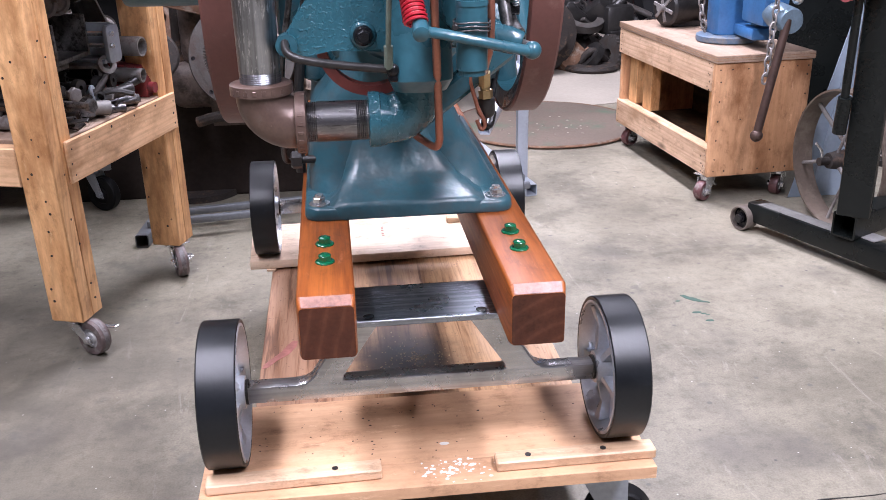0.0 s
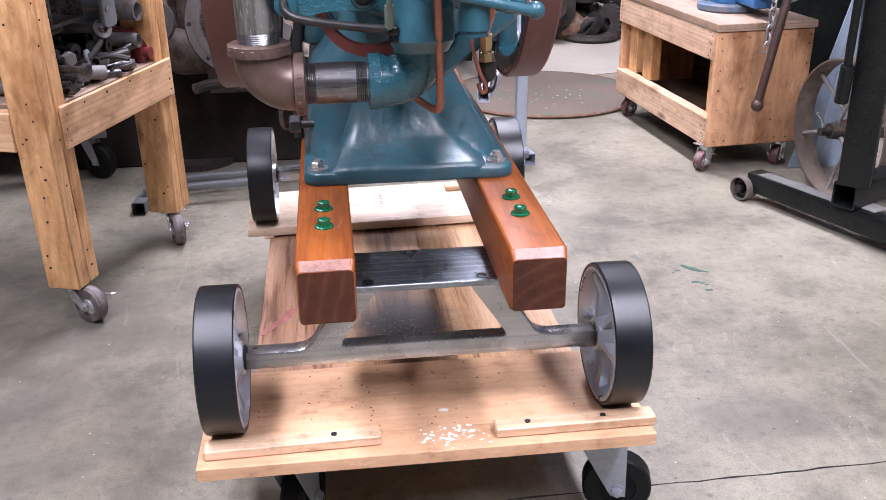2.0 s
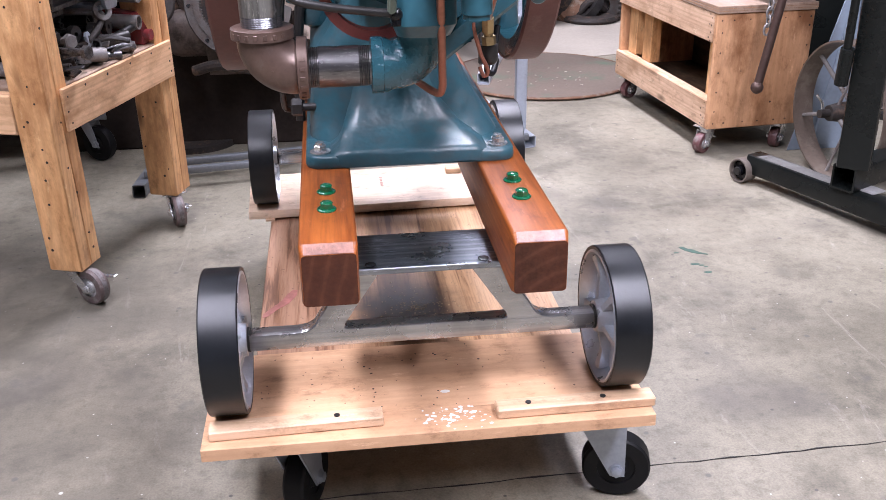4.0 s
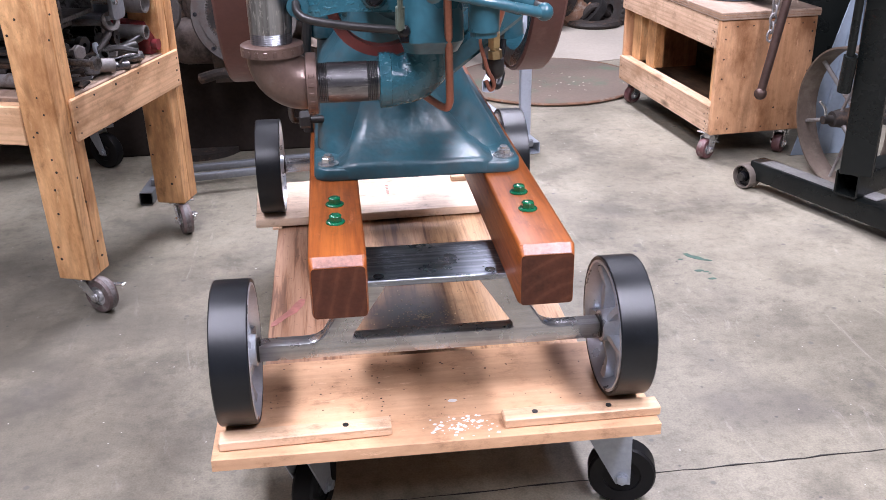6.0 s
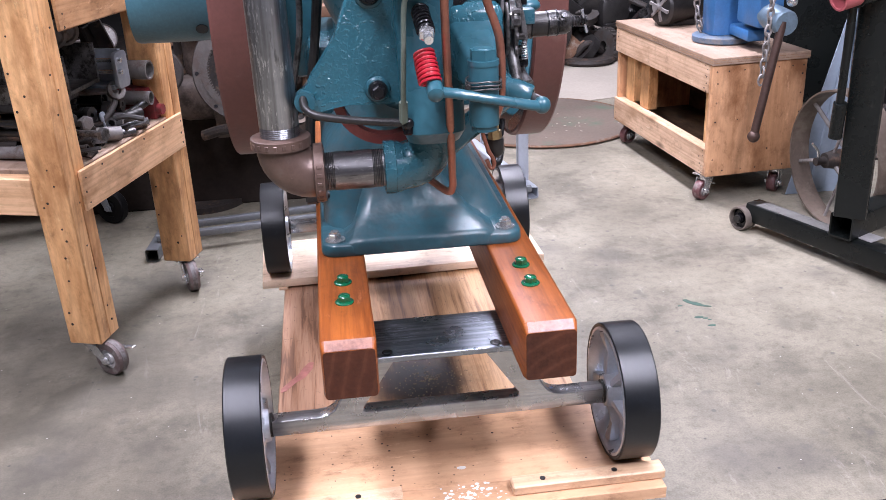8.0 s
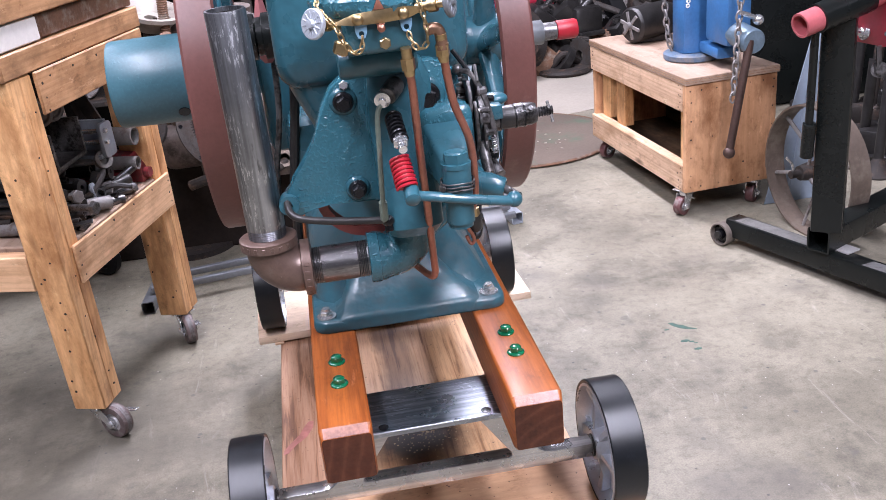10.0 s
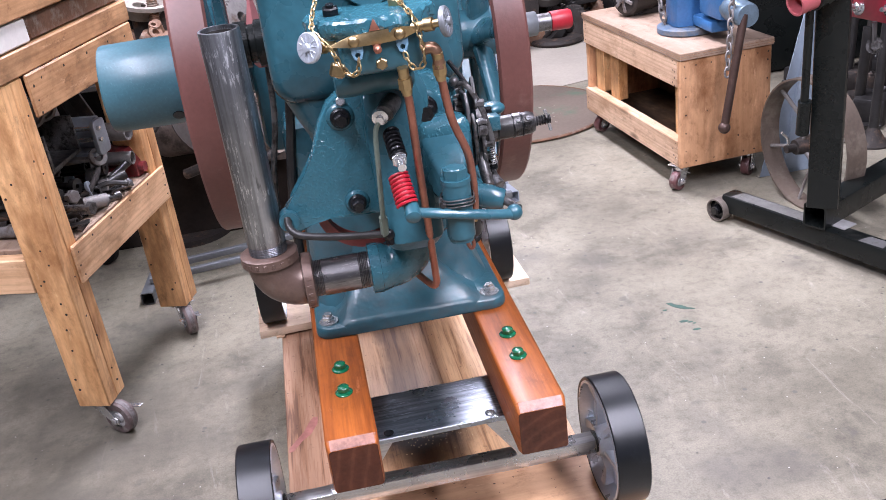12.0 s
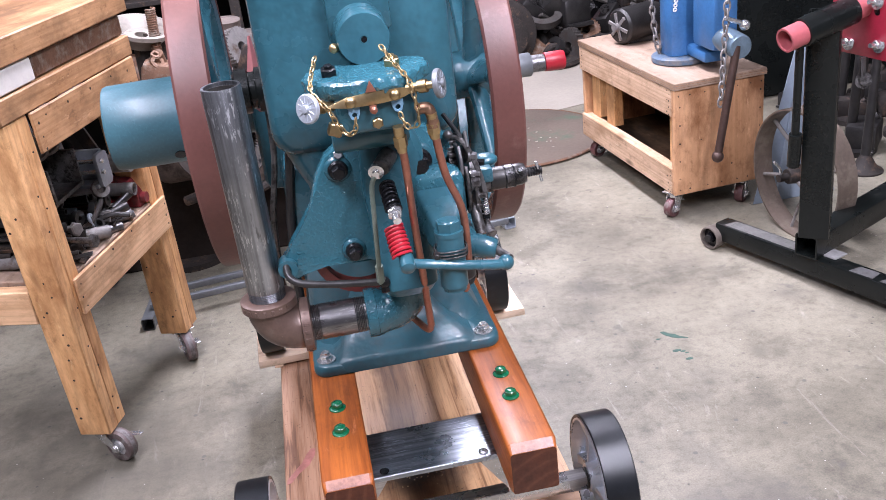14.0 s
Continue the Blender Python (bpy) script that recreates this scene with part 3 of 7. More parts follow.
def thing(name, at=(0, 0, 0), label="", category="", group="", turn=0.0):
    ob = new(name)
    ob.empty_display_size = 0.05
    ob.matrix_basis = pose(*at, 0, 0, turn)
    return tagged(ob, label, category, group)


def mesh_of(name, bm, material, sharp=35):
    bmesh.ops.recalc_face_normals(bm, faces=bm.faces)
    me = bpy.data.meshes.new(name)
    bm.to_mesh(me)
    bm.free()
    me.materials.append(material)
    me.polygons.foreach_set("use_smooth", [True] * len(me.polygons))
    me.set_sharp_from_angle(angle=radians(sharp))
    return me


def part(name, bm, material, parent, label="", sharp=35, local=False):
    """One mesh under a thing or a part. Its places are the world's, or with local the thing's own."""
    ob = new(name, mesh_of(name, bm, material, sharp) if isinstance(bm, bmesh.types.BMesh) else bm)
    if parent:
        ob.parent = parent
        if not parent.parent and not local:
            ob.matrix_parent_inverse = parent.matrix_basis.inverted()
    if label:
        ob["label"] = label
    return ob


def B():
    return bmesh.new()


def setting(name, bm, material, label, category):
    return tagged(part(name, bm, material, None), label, category, kind="structure")

# ---- the shop ----
RX0, RX1, RY0, RY1, RZ = -4.2, 4.6, -3.2, 6.6, 2.95
b = B()
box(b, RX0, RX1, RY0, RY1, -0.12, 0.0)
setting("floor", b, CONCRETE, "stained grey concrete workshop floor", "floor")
for name, dims in (("wall_north", (RX0, RX1, RY1, RY1 + 0.15, 0, RZ)), ("wall_south", (RX0, RX1, RY0 - 0.15, RY0, 0, RZ)),
                   ("wall_west", (RX0 - 0.15, RX0, RY0, RY1, 0, RZ)), ("wall_east", (RX1, RX1 + 0.15, RY0, RY1, 0, RZ))):
    b = B()
    box(b, *dims)
    setting(name, b, {"wall_north": WALLPAINT, "wall_south": DOORPALE}.get(name, WALLPALE), "dark plain workshop wall" if name == "wall_north" else "pale plain workshop wall", "wall")
b = B()
box(b, RX0, RX1, RY0, RY1, RZ, RZ + 0.1)
setting("ceiling", b, CEIL, "pale board workshop ceiling", "ceiling")
for lx, ly, lz, watts, across in LAMPS:
    lamp = thing("ceiling_light", (lx, ly, lz), "white enamel tube light fitting under the ceiling", "ceiling light", "ceiling lights", 90 * across)
    b = B()
    slab(b, [(-0.14, 0.0), (0.14, 0.0), (0.06, 0.06), (-0.06, 0.06)], -1.18, 1.18, "y", 0.002)
    bmesh.ops.translate(b, verts=b.verts, vec=(0, 0, 0.012))
    part("housing", b, LAMPWHITE, lamp, local=True)
    for sy in (-0.9, 0.9):
        b = B()
        cyl(b, (0, sy, 0.07), (0, sy, RZ - lz), 0.004, seg=8)
        part("hanger", b, GALV, lamp, local=True)

# pale newer slab beyond a joint, the joint itself, and a paint spill
b = B()
slab(b, [(0.62, 3.95), (1.9, 4.28), (2.6, 6.5), (-1.5, 6.5), (-1.0, 4.3)], 0.0, 0.004)
setting("pavement_patch", b, PALEFLOOR, "paler newer concrete slab behind a floor joint", "floor slab")
b = B()
rnd = random.Random(4)
line = [(-0.3 + 0.03 * i, 1.176 + 0.022 * (0.03 * i) + rnd.uniform(-0.0018, 0.0018), 0.0006) for i in range(86)]
sweep(b, line, 0.0012, 5, radii=[rnd.uniform(0.0005, 0.0019) for i in line])
setting("floor_crack", b, CHARRED, "dark hairline crack across the concrete floor", "crack")
b = B()
slab(b, [(0.716, 2.020), (0.722, 2.002), (0.735, 1.986), (0.750, 1.976), (0.772, 1.968), (0.773, 1.972), (0.757, 1.984), (0.747, 2.000), (0.736, 2.006), (0.727, 2.021)], 0.0002, 0.0009)
tagged(part("paint_spill", b, GREENSPILL, None), "small green paint spill dried on concrete floor", "paint spill")
for px, py, r in ((0.722, 1.922, 0.008), (0.735, 1.914, 0.005), (0.742, 1.905, 0.0035), (0.736, 1.876, 0.007), (0.700, 1.99, 0.0045)):
    b = B()
    ball(b, (px, py, 0.0), r, 1.5, 0.8, 0.08, 10, 6)
    tagged(part("paint_drop", b, GREENSPILL, None), "dried green paint drop on the concrete floor", "paint drop", "green paint drops")

# ---- rolling platform under the cart ----
DZ = 0.215   # top of the front planks
DK = DECK_TOP   # top of the deck panel
RZ0 = 0.204  # top of the rear plank
dolly = thing("rolling_platform", (0.0, 1.5, 0.0), "low worn wooden dolly on black swivel casters", "dolly")
b = B()
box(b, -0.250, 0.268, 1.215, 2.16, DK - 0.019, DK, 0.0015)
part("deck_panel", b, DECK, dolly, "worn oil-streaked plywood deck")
b = B()
slab(b, [(-0.247, 1.452), (-0.238, 1.455), (-0.222, 1.480), (-0.203, 1.500), (-0.190, 1.530), (-0.188, 1.552), (-0.197, 1.553), (-0.206, 1.538), (-0.216, 1.512), (-0.232, 1.488), (-0.246, 1.466)], DK, DK + 0.0004)
part("paint_smear", b, SMEAR, dolly, "smear of dull red paint")
for y0, y1, mtl in ((1.0842, 1.266, FRONTPLANK), (1.027, 1.0834, FRONTPLANK)):
    b = B()
    box(b, -0.303, 0.309, y0, y1, DZ - 0.018, DZ, 0.0006)
    part("front_plank", b, mtl, dolly)
for y0, y1, z0 in ((1.105, 1.2145, DK - 0.019), (1.216, 1.25, DK + 0.0002)):
    b = B()
    box(b, -0.24, 0.255, y0, y1, z0, DZ - 0.0188, 0.001)
    part("batten", b, BOARD, dolly)
b = B()
slab(b, [(-0.296, 1.894), (0.338, 1.916), (0.330, 2.146), (-0.304, 2.124)], RZ0 - 0.0185, RZ0, "z", 0.0018)
part("rear_plank", b, NEWBOARD, dolly, "pale new pine plank across the deck")
for k, w in enumerate((0.004, 0.008, 0.003, 0.007, 0.005, 0.008)):
    b = B()
    box(b, -0.003, 0.003, -w / 2, w / 2, 0, 0.0003, 0, pose(-0.004, 2.012 + 0.011 * k, RZ0, 0, 0, 2))
    part("stamp_mark", b, STAMP, dolly, "faded printed mark")
for x0 in (-0.262, 0.225):
    b = B()
    box(b, x0, x0 + 0.020, 1.892 + 0.034 * (x0 > 0), 2.10, DK + 0.0002, RZ0 - 0.0187, 0.001)
    part("batten", b, BOARD, dolly)
for x0, x1, y0, tw in ((-0.294, -0.062, 1.044, 1.6), (0.092, 0.314, 1.044, 0.6)):
    b = B()
    box(b, 0, x1 - x0, 0, 0.028, 0, 0.015, 0.002, pose(x0, y0, DZ, 0, 0, tw))
    st = part("chock_strip", b, BOARD, dolly)
    for sx in ((0.17,) if x0 < 0 else (0.045, 0.15)):
        b = B()
        p = pose(x0, y0, DZ, 0, 0, tw) @ Vector((sx, 0.014, 0.015))
        cyl(b, p, p + Vector((0, 0, 0.0012)), 0.0042, seg=12)
        part("screw_head", b, DARKIRON, st)

def caster(parent, x, y, top, r, w, turn, tyre, fork, core=True, local=False, lock=False, broad=0.022, trail=0.6, band=None):
    """A swivel caster hung under top; its wheel rolls along the direction turn."""
    m = pose(x, y, 0, 0, 0, turn)
    b = B()
    box(b, -0.032, 0.032, -0.026, 0.026, top - 0.004, top, 0.001, m)
    cyl(b, m @ Vector((0, 0, top - 0.018)), m @ Vector((0, 0, top - 0.004)), 0.02, seg=20)
    for s in (-1, 1):
        fx = s * (w / 2 + 0.004)
        slab(b, [(-broad, top - 0.012), (broad, top - 0.012), (0.011 - r * trail, r - 0.011), (-0.011 - r * trail, r - 0.011)], fx - 0.0015, fx + 0.0015, "x", 0, m)
    c = m @ Vector((0, -r * trail + 0.002, r))
    ax = (m.to_3x3() @ Vector((1, 0, 0))).normalized()
    cyl(b, c - ax * (w / 2 + 0.009), c + ax * (w / 2 + 0.009), 0.0075, seg=8)
    for sd in (-1, 1):
        hexbolt(b, c + ax * sd * (w / 2 + 0.0055), ax * sd, 0.0085, 0.006, 0.011)
    if band:
        bar(b, m @ Vector((w / 2 + 0.008, -r * trail - 0.005, top - 0.024)), m @ Vector((w / 2 + 0.006, -r * trail - r * 1.30, top - 0.014)), 0.012, 0.004, 0.001)
    if lock:
        bar(b, m @ Vector((0, -0.01, top - 0.02)), m @ Vector((0.004, 0.036, top - 0.042)), 0.020, 0.004)
    fo = part("caster", b, fork, parent, "", 35, local)
    b = B()
    lathe(b, [(r * 0.56, -w / 2), (r * 0.94, -w / 2), (r, -w / 2 + 0.004), (r, w / 2 - 0.004), (r * 0.94, w / 2), (r * 0.56, w / 2)], c, c + ax, 28, True)
    part("tyre", b, tyre, fo)
    if band:
        b = B()
        lathe(b, [(r - 0.002, -w * 0.24), (r + 0.0006, -w * 0.22), (r + 0.0006, w * 0.22), (r - 0.002, w * 0.24)], c, c + ax, 28, True)
        part("tread_band", b, band, fo, "scuffed pale running band")
    b = B()
    lathe(b, [(0.006, -w / 2 + 0.002), (r * 0.3, -w / 2 + 0.001), (r * 0.36, -w / 2 + 0.005), (r * 0.57, -w / 2 + 0.003), (r * 0.57, w / 2 - 0.003), (r * 0.36, w / 2 - 0.005), (r * 0.3, w / 2 - 0.001), (0.006, w / 2 - 0.002)], c, c + ax, 24)
    part("wheel_core", b, CORE if core else RUBBER, fo)


for x, y, tu in ((0.268, 1.15, 76), (-0.19, 1.15, 158), (0.22, 1.9, 40), (-0.2, 1.9, 75)):
    caster(dolly, x, y, DK - 0.019, 0.052, 0.034, tu, RUBBER, GALV, False, broad=0.040)

b = B()
slab(b, rounded(0.150, 0.186, 2.070, 2.098, 0.003, 2), RZ0, RZ0 + 0.012, "z", 0.0015)
tagged(part("wood_offcut", b, BOARD, None), "small pine offcut lying on the rear plank", "offcut")
# paint splashes on the front planks
rnd = random.Random(11)
b = B()
for i in range(80):
    px, py = rnd.gauss(0.035, 0.022), rnd.gauss(1.060, 0.012)
    if 1.022 < py < 1.09:
        ball(b, (px, py, DZ + 0.0001), rnd.uniform(0.0008, 0.0032), rnd.uniform(0.6, 1.6), rnd.uniform(0.6, 1.3), 0.08, 8, 5)
ball(b, (0.03, 1.125, DZ), 0.006, 1.2, 0.7, 0.08, 10, 6)
tagged(part("paint_splash", b, WHITEPAINT, dolly, "dried white paint spatter"), kind="stuff")
b = B()
for i in range(240):
    a, q = rnd.uniform(0, math.tau), abs(rnd.gauss(0, 1))
    p = (0.02 + 0.045 * q * math.cos(a), 1.45 + 0.05 * q * math.sin(a), DK + 0.0006)
    if abs(p[0] - 0.01) < 0.085 and 1.36 < p[1] < 1.56:
        ball(b, p, rnd.uniform(0.0006, 0.0017), 1, 1, 0.6, 6, 4)
tagged(part("sawdust_and_grit", b, GRIT, None), "tan grit and metal chips lying on the deck", "grit", kind="stuff")

b = B()
for i in range(80):
    px, py = rnd.uniform(-0.25, 0.24), rnd.uniform(1.085, 1.262)
    ball(b, (px, py, DZ + 0.0004), rnd.uniform(0.0005, 0.0014), rnd.uniform(0.8, 1.8), 1, 0.5, 6, 4)
tagged(part("dark_grit", b, NAIL, None), "dark crumbs of grit scattered on the front plank", "grit", kind="stuff")

# ---- the engine cart ----
CX = 0.005
BT, BB, BF = 0.513, 0.434, 0.985
cart = thing("engine_cart", (CX, 1.5, DZ), "varnished timber engine cart with polished steel axles", "cart")
for s in (-1, 1):
    b = B()
    x0, x1 = sorted((CX + s * 0.091, CX + s * 0.160))
    c = 0.0105
    loft(b, [[(x, y, z) for x, z in rounded(x0 + i, x1 - i, BB + j, BT - k, 0.0045, 3)] for y, i, j, k in ((BF, 0.002, 0.002, c), (BF + 0.010, 0.0, 0.0, 0.0), (2.055, 0.0, 0.0, 0.0), (2.068, 0.002, 0.002, c))])
    bm_ = part("beam", b, STAINED, cart, "glossy orange-brown varnished beam")
    b = B()
    slab(b, rounded(x0 + 0.0025, x1 - 0.0025, BB + 0.0025, BT - c - 0.0005, 0.0045, 3), BF - 0.0006, BF + 0.002, "y")
    part("end_grain", b, ENDGRAIN, bm_, "dark varnished end grain")
    b = B()
    slab(b, [(BF - 0.0002, BT - c + 0.0010), (BF + 0.0096, BT + 0.0001), (BF + 0.010, BT - 0.0014), (BF + 0.0008, BT - c)], x0 + 0.0055, x1 - 0.0055, "x")
    part("sanded_edge", b, SANDED, bm_, "pale rubbed top edge")
for s in (-1, 1):
    for y in (1.10, 1.163, 1.905, 1.965):
        b = B()
        c = Vector((CX + s * 0.1255, y + (0.008 if s > 0 else 0), BT))
        lathe(b, [(0.0125, 0), (0.0125, 0.0014), (0.0112, 0.0026), (0.0095, 0.003)], c, c + Vector((0, 0, 1)), 24)
        cyl(b, c + Vector((0, 0, 0.0026)), c + Vector((0, 0, 0.0092)), 0.0088, seg=6)
        lathe(b, [(0.0082, 0.0092), (0.0070, 0.0106), (0.004, 0.0114), (0.0012, 0.0117)], c, c + Vector((0, 0, 1)), 18)
        part("bolt", b, GREENBOLT, cart, "green painted hexagon bolt")


def holed(bm, outer, inner, y0, y1, bev):
    """A flat plate in the xz plane with a window through it, made thick along y, its edges eased."""
    edges = []
    for loop in (outer, inner):
        vs = [bm.verts.new((x, y0, z)) for x, z in loop]
        edges += [bm.edges.new((vs[i - 1], vs[i])) for i in range(len(vs))]
    bmesh.ops.triangle_fill(bm, edges=edges, use_beauty=True, use_dissolve=False)
    back = bmesh.ops.extrude_face_region(bm, geom=list(bm.faces))
    bmesh.ops.translate(bm, verts=[g for g in back["geom"] if isinstance(g, bmesh.types.BMVert)], vec=(0, y1 - y0, 0))
    bmesh.ops.recalc_face_normals(bm, faces=bm.faces)
    rim = [e for e in bm.edges if len(e.link_faces) == 2 and e.calc_face_angle() > 1.2]
    bmesh.ops.bevel(bm, geom=rim, offset=bev, segments=2, profile=0.5, affect="EDGES", clamp_overlap=True)


def axle_frame(y, low=0.0):
    zb, zt, h = 0.300 - low, 0.328 - low, BB - 0.009
    b = B()
    half = [(0.246, zb + 0.003), (0.246, zt - 0.001), (0.176, zt - 0.001), (0.163, zt + 0.001), (0.153, zt + 0.007), (0.096, h)]
    hole = [(0.108, zt + 0.001), (0.112, zt + 0.003), (0.1105, zt + 0.009), (0.060, h - 0.013), (0.056, h - 0.011)]
    holed(b, [(CX + x, z) for x, z in half] + [(CX - x, z) for x, z in half[::-1]], [(CX + x, z) for x, z in hole] + [(CX - x, z) for x, z in hole[::-1]], y - 0.013, y + 0.013, 0.0022)
    ax = part("axle", b, STEEL, cart, "bright ground steel axle frame")
    for s in (-1, 1):
        b = B()
        lathe(b, [(0.010, 0.0), (0.0115, 0.002), (0.0115, 0.046), (0.009, 0.048)], (CX + s * 0.238, y, 0.3145 - low), (CX + s * 0.3, y, 0.3145 - low), 20)
        part("spindle", b, STEEL, ax)
    return ax


for y, low, py0, py1 in ((1.135, 0.0, 1.084, 1.196), (1.955, 0.011, 1.90, 2.0)):
    axle_frame(y, low)
    b = B()
    box(b, CX - 0.158, CX + 0.158, py0, py1, BB - 0.009, BB - 0.0003, 0.001)
    pl = part("bolster_plate", b, BLACKPLATE, cart, "streaky dark mill-scale steel plate")
    for s in (-1, 1):
        b = B()
        c = Vector((CX + s * 0.074, py0 + 0.012, BB))
        lathe(b, [(0.0062, 0.0), (0.0072, 0.0005), (0.0072, 0.0012), (0.0058, 0.0014)], c, c + Vector((0, 0, 1)), 16)
        part("hole", b, BLACKBOLT, pl)


def wheel_meshes():
    """One cart wheel about the x axis: alloy casting and black tyre."""
    r, w = 0.1005, 0.051
    b = B()
    lathe(b, [(0.0938, -w / 2 + 0.002), (0.0990, -w / 2 + 0.0002), (r, -w / 2 + 0.002), (r, w / 2 - 0.002), (0.0990, w / 2 - 0.0002), (0.0938, w / 2 - 0.002)], (0, 0, 0), (1, 0, 0), 72, True)
    tyre = mesh_of("tyre", b, TYRE)
    b = B()
    lathe(b, [(0.0905, -w / 2), (0.0945, -w / 2 + 0.0004), (0.0945, w / 2 - 0.0004), (0.0905, w / 2), (0.0875, w / 2 - 0.010), (0.082, 0.004), (0.082, -0.004), (0.0875, -w / 2 + 0.010)], (0, 0, 0), (1, 0, 0), 64, True)
    lathe(b, [(0.0125, -0.003), (0.083, -0.003), (0.083, 0.003), (0.0125, 0.003)], (0, 0, 0), (1, 0, 0), 48, True)
    lathe(b, [(0.0125, -w / 2 - 0.003), (0.0225, -w / 2 - 0.002), (0.026, 0), (0.0225, w / 2 + 0.002), (0.0125, w / 2 + 0.003)], (0, 0, 0), (1, 0, 0), 32, True)
    cast = mesh_of("wheel", b, ALLOY)
    b = B()
    pts = [(0.020, 0.002), (0.084, 0.002), (0.086, 0.020), (0.056, 0.012), (0.020, 0.023)]
    low = [b.verts.new((h, -0.0045 * (1.9 if q > 0.06 else 1), q)) for q, h in pts]
    high = [b.verts.new((h, 0.0045 * (1.9 if q > 0.06 else 1), q)) for q, h in pts]
    b.faces.new(low)
    b.faces.new(high[::-1])
    for i in range(len(pts)):
        j = (i + 1) % len(pts)
        b.faces.new((low[i], high[i], high[j], low[j]))
    bmesh.ops.bevel(b, geom=list(b.edges), offset=0.0018, segments=2, profile=0.5, affect="EDGES", clamp_overlap=True)
    rib = mesh_of("rib", b, ALLOY)
    b = B()
    lathe(b, [(0.0128, -w / 2 - 0.006), (0.0175, -w / 2 - 0.006), (0.0175, w / 2 + 0.006), (0.0128, w / 2 + 0.006)], (0, 0, 0), (1, 0, 0), 24, True)
    return cast, tyre, mesh_of("bearing", b, DARKIRON), rib


WHEEL = wheel_meshes()
for s in (-1, 1):
    for y in (1.135, 1.955):
        w = part("wheel", WHEEL[0], None, cart)
        w.matrix_basis = pose(CX + s * ((0.268 if s > 0 else 0.272) if y < 1.5 else 0.262), y, 0.3155 if y < 1.5 else 0.3045, 33 * s + 50 * y, 0, 0)
        part("tyre", WHEEL[1], None, w, "black polyurethane tyre", local=True)
        part("bearing", WHEEL[2], None, w, local=True)
        for k in range(10):
            r = part("rib", WHEEL[3], None, w, local=True)
            r.matrix_basis = pose(0, 0, 0, 72 * (k // 2) + 20) @ pose(0, 0, 0, 0, 0, 180 * (k % 2))

# ---- the stationary engine ----
eng = thing("stationary_engine", (0.0, 1.5, BT), "teal enamelled hopper-cooled stationary engine with brown flywheels", "engine")
FZ = BT + 0.0005


def ring_at(x0, x1, y0, y1, r, z):
    return [(x, y, z) for x, y in rounded(x0, x1, y0, y1, r)]


b = B()
PAD = 0.0175
loft(b, [ring_at(-0.147, 0.151, 1.254, 1.80, 0.022, FZ), ring_at(-0.148, 0.152, 1.253, 1.80, 0.022, FZ + 0.004), ring_at(-0.147, 0.151, 1.254, 1.80, 0.022, FZ + PAD - 0.003), ring_at(-0.144, 0.148, 1.257, 1.79, 0.020, FZ + PAD)])
# raised front lip between the bolt pads, running back into the flared foot
lip = [(0.003, 0.0, 1.2515, 0), (PAD, 0.0, 1.2515, 0), (0.0225, -0.008, 1.2535, 0), (0.0255, -0.012, 1.259, 0), (0.0285, -0.014, 1.272, 0), (0.034, -0.017, 1.288, 0.006), (0.042, -0.021, 1.303, 0.012),
       (0.054, -0.025, 1.317, 0.018), (0.072, -0.029, 1.329, 0.026), (0.096, -0.032, 1.338, 0.032), (0.13, -0.034, 1.345, 0.036), (0.20, -0.036, 1.350, 0.038)]
loft(b, [[(x, y, FZ + z) for x, y in rounded(-0.112 - i, 0.112 + i - k, y0, 1.50, 0.020, 6)] for z, i, y0, k in lip])
flare = [(PAD - 0.004, -0.141, 0.143, 1.318), (0.022, -0.141, 0.139, 1.322), (0.032, -0.141, 0.133, 1.328), (0.050, -0.140, 0.123, 1.334), (0.068, -0.139, 0.112, 1.338), (0.087, -0.138, 0.102, 1.341),
         (0.105, -0.137, 0.093, 1.343), (0.122, -0.134, 0.085, 1.345), (0.140, -0.126, 0.077, 1.346), (0.160, -0.110, 0.070, 1.347), (0.20, -0.086, 0.062, 1.348), (0.25, -0.080, 0.060, 1.348)]
loft(b, [ring_at(x0, x1, y0, 1.765, 0.045, FZ + z) for z, x0, x1, y0 in flare])
part("base_casting", b, TEAL_DUSTY, eng, "flared oily teal engine foot", 50)
for x in (-0.1265, 0.1285):
    for y in (1.277, 1.77):
        b = B()
        hexbolt(b, (x, y, FZ + PAD), (0, 0, 1), 0.0098, 0.0090, 0.0148)
        cyl(b, (x, y, FZ + PAD + 0.010), (x, y, FZ + PAD + 0.015), 0.006, seg=12)
        part("base_bolt", b, CHROME, eng, "zinc plated base bolt and washer")
# cylinder lying along the bed, hopper over it
b = B()
lathe(b, [(0.082, 0.0), (0.088, 0.004), (0.088, 0.022), (0.074, 0.028), (0.074, 0.40)], (-0.005, 1.125, 0.842), (-0.005, 2, 0.842), 40)
box(b, -0.10, 0.105, 1.42, 1.80, 0.70, 0.86, 0.03, None, 3)
box(b, -0.086, 0.092, 1.135, 1.45, 0.765, 0.935, 0.03, None, 3)
for s in (-1, 1):
    box(b, s * 0.155 - 0.03, s * 0.155 + 0.03, 1.62, 1.78, 0.70, 0.885, 0.02, None, 2)
    box(b, min(s * 0.08, s * 0.15), max(s * 0.08, s * 0.15), 1.5, 1.8, 0.66, 0.78, 0.02, None, 2)
part("crankcase", b, TEAL, eng)
b = B()
lathe(b, [(0.054, 0.0), (0.066, 0.0), (0.066, 0.022), (0.054, 0.022)], (-0.050, 1.112, 0.786), (-0.050, 2, 0.786), 48, True)
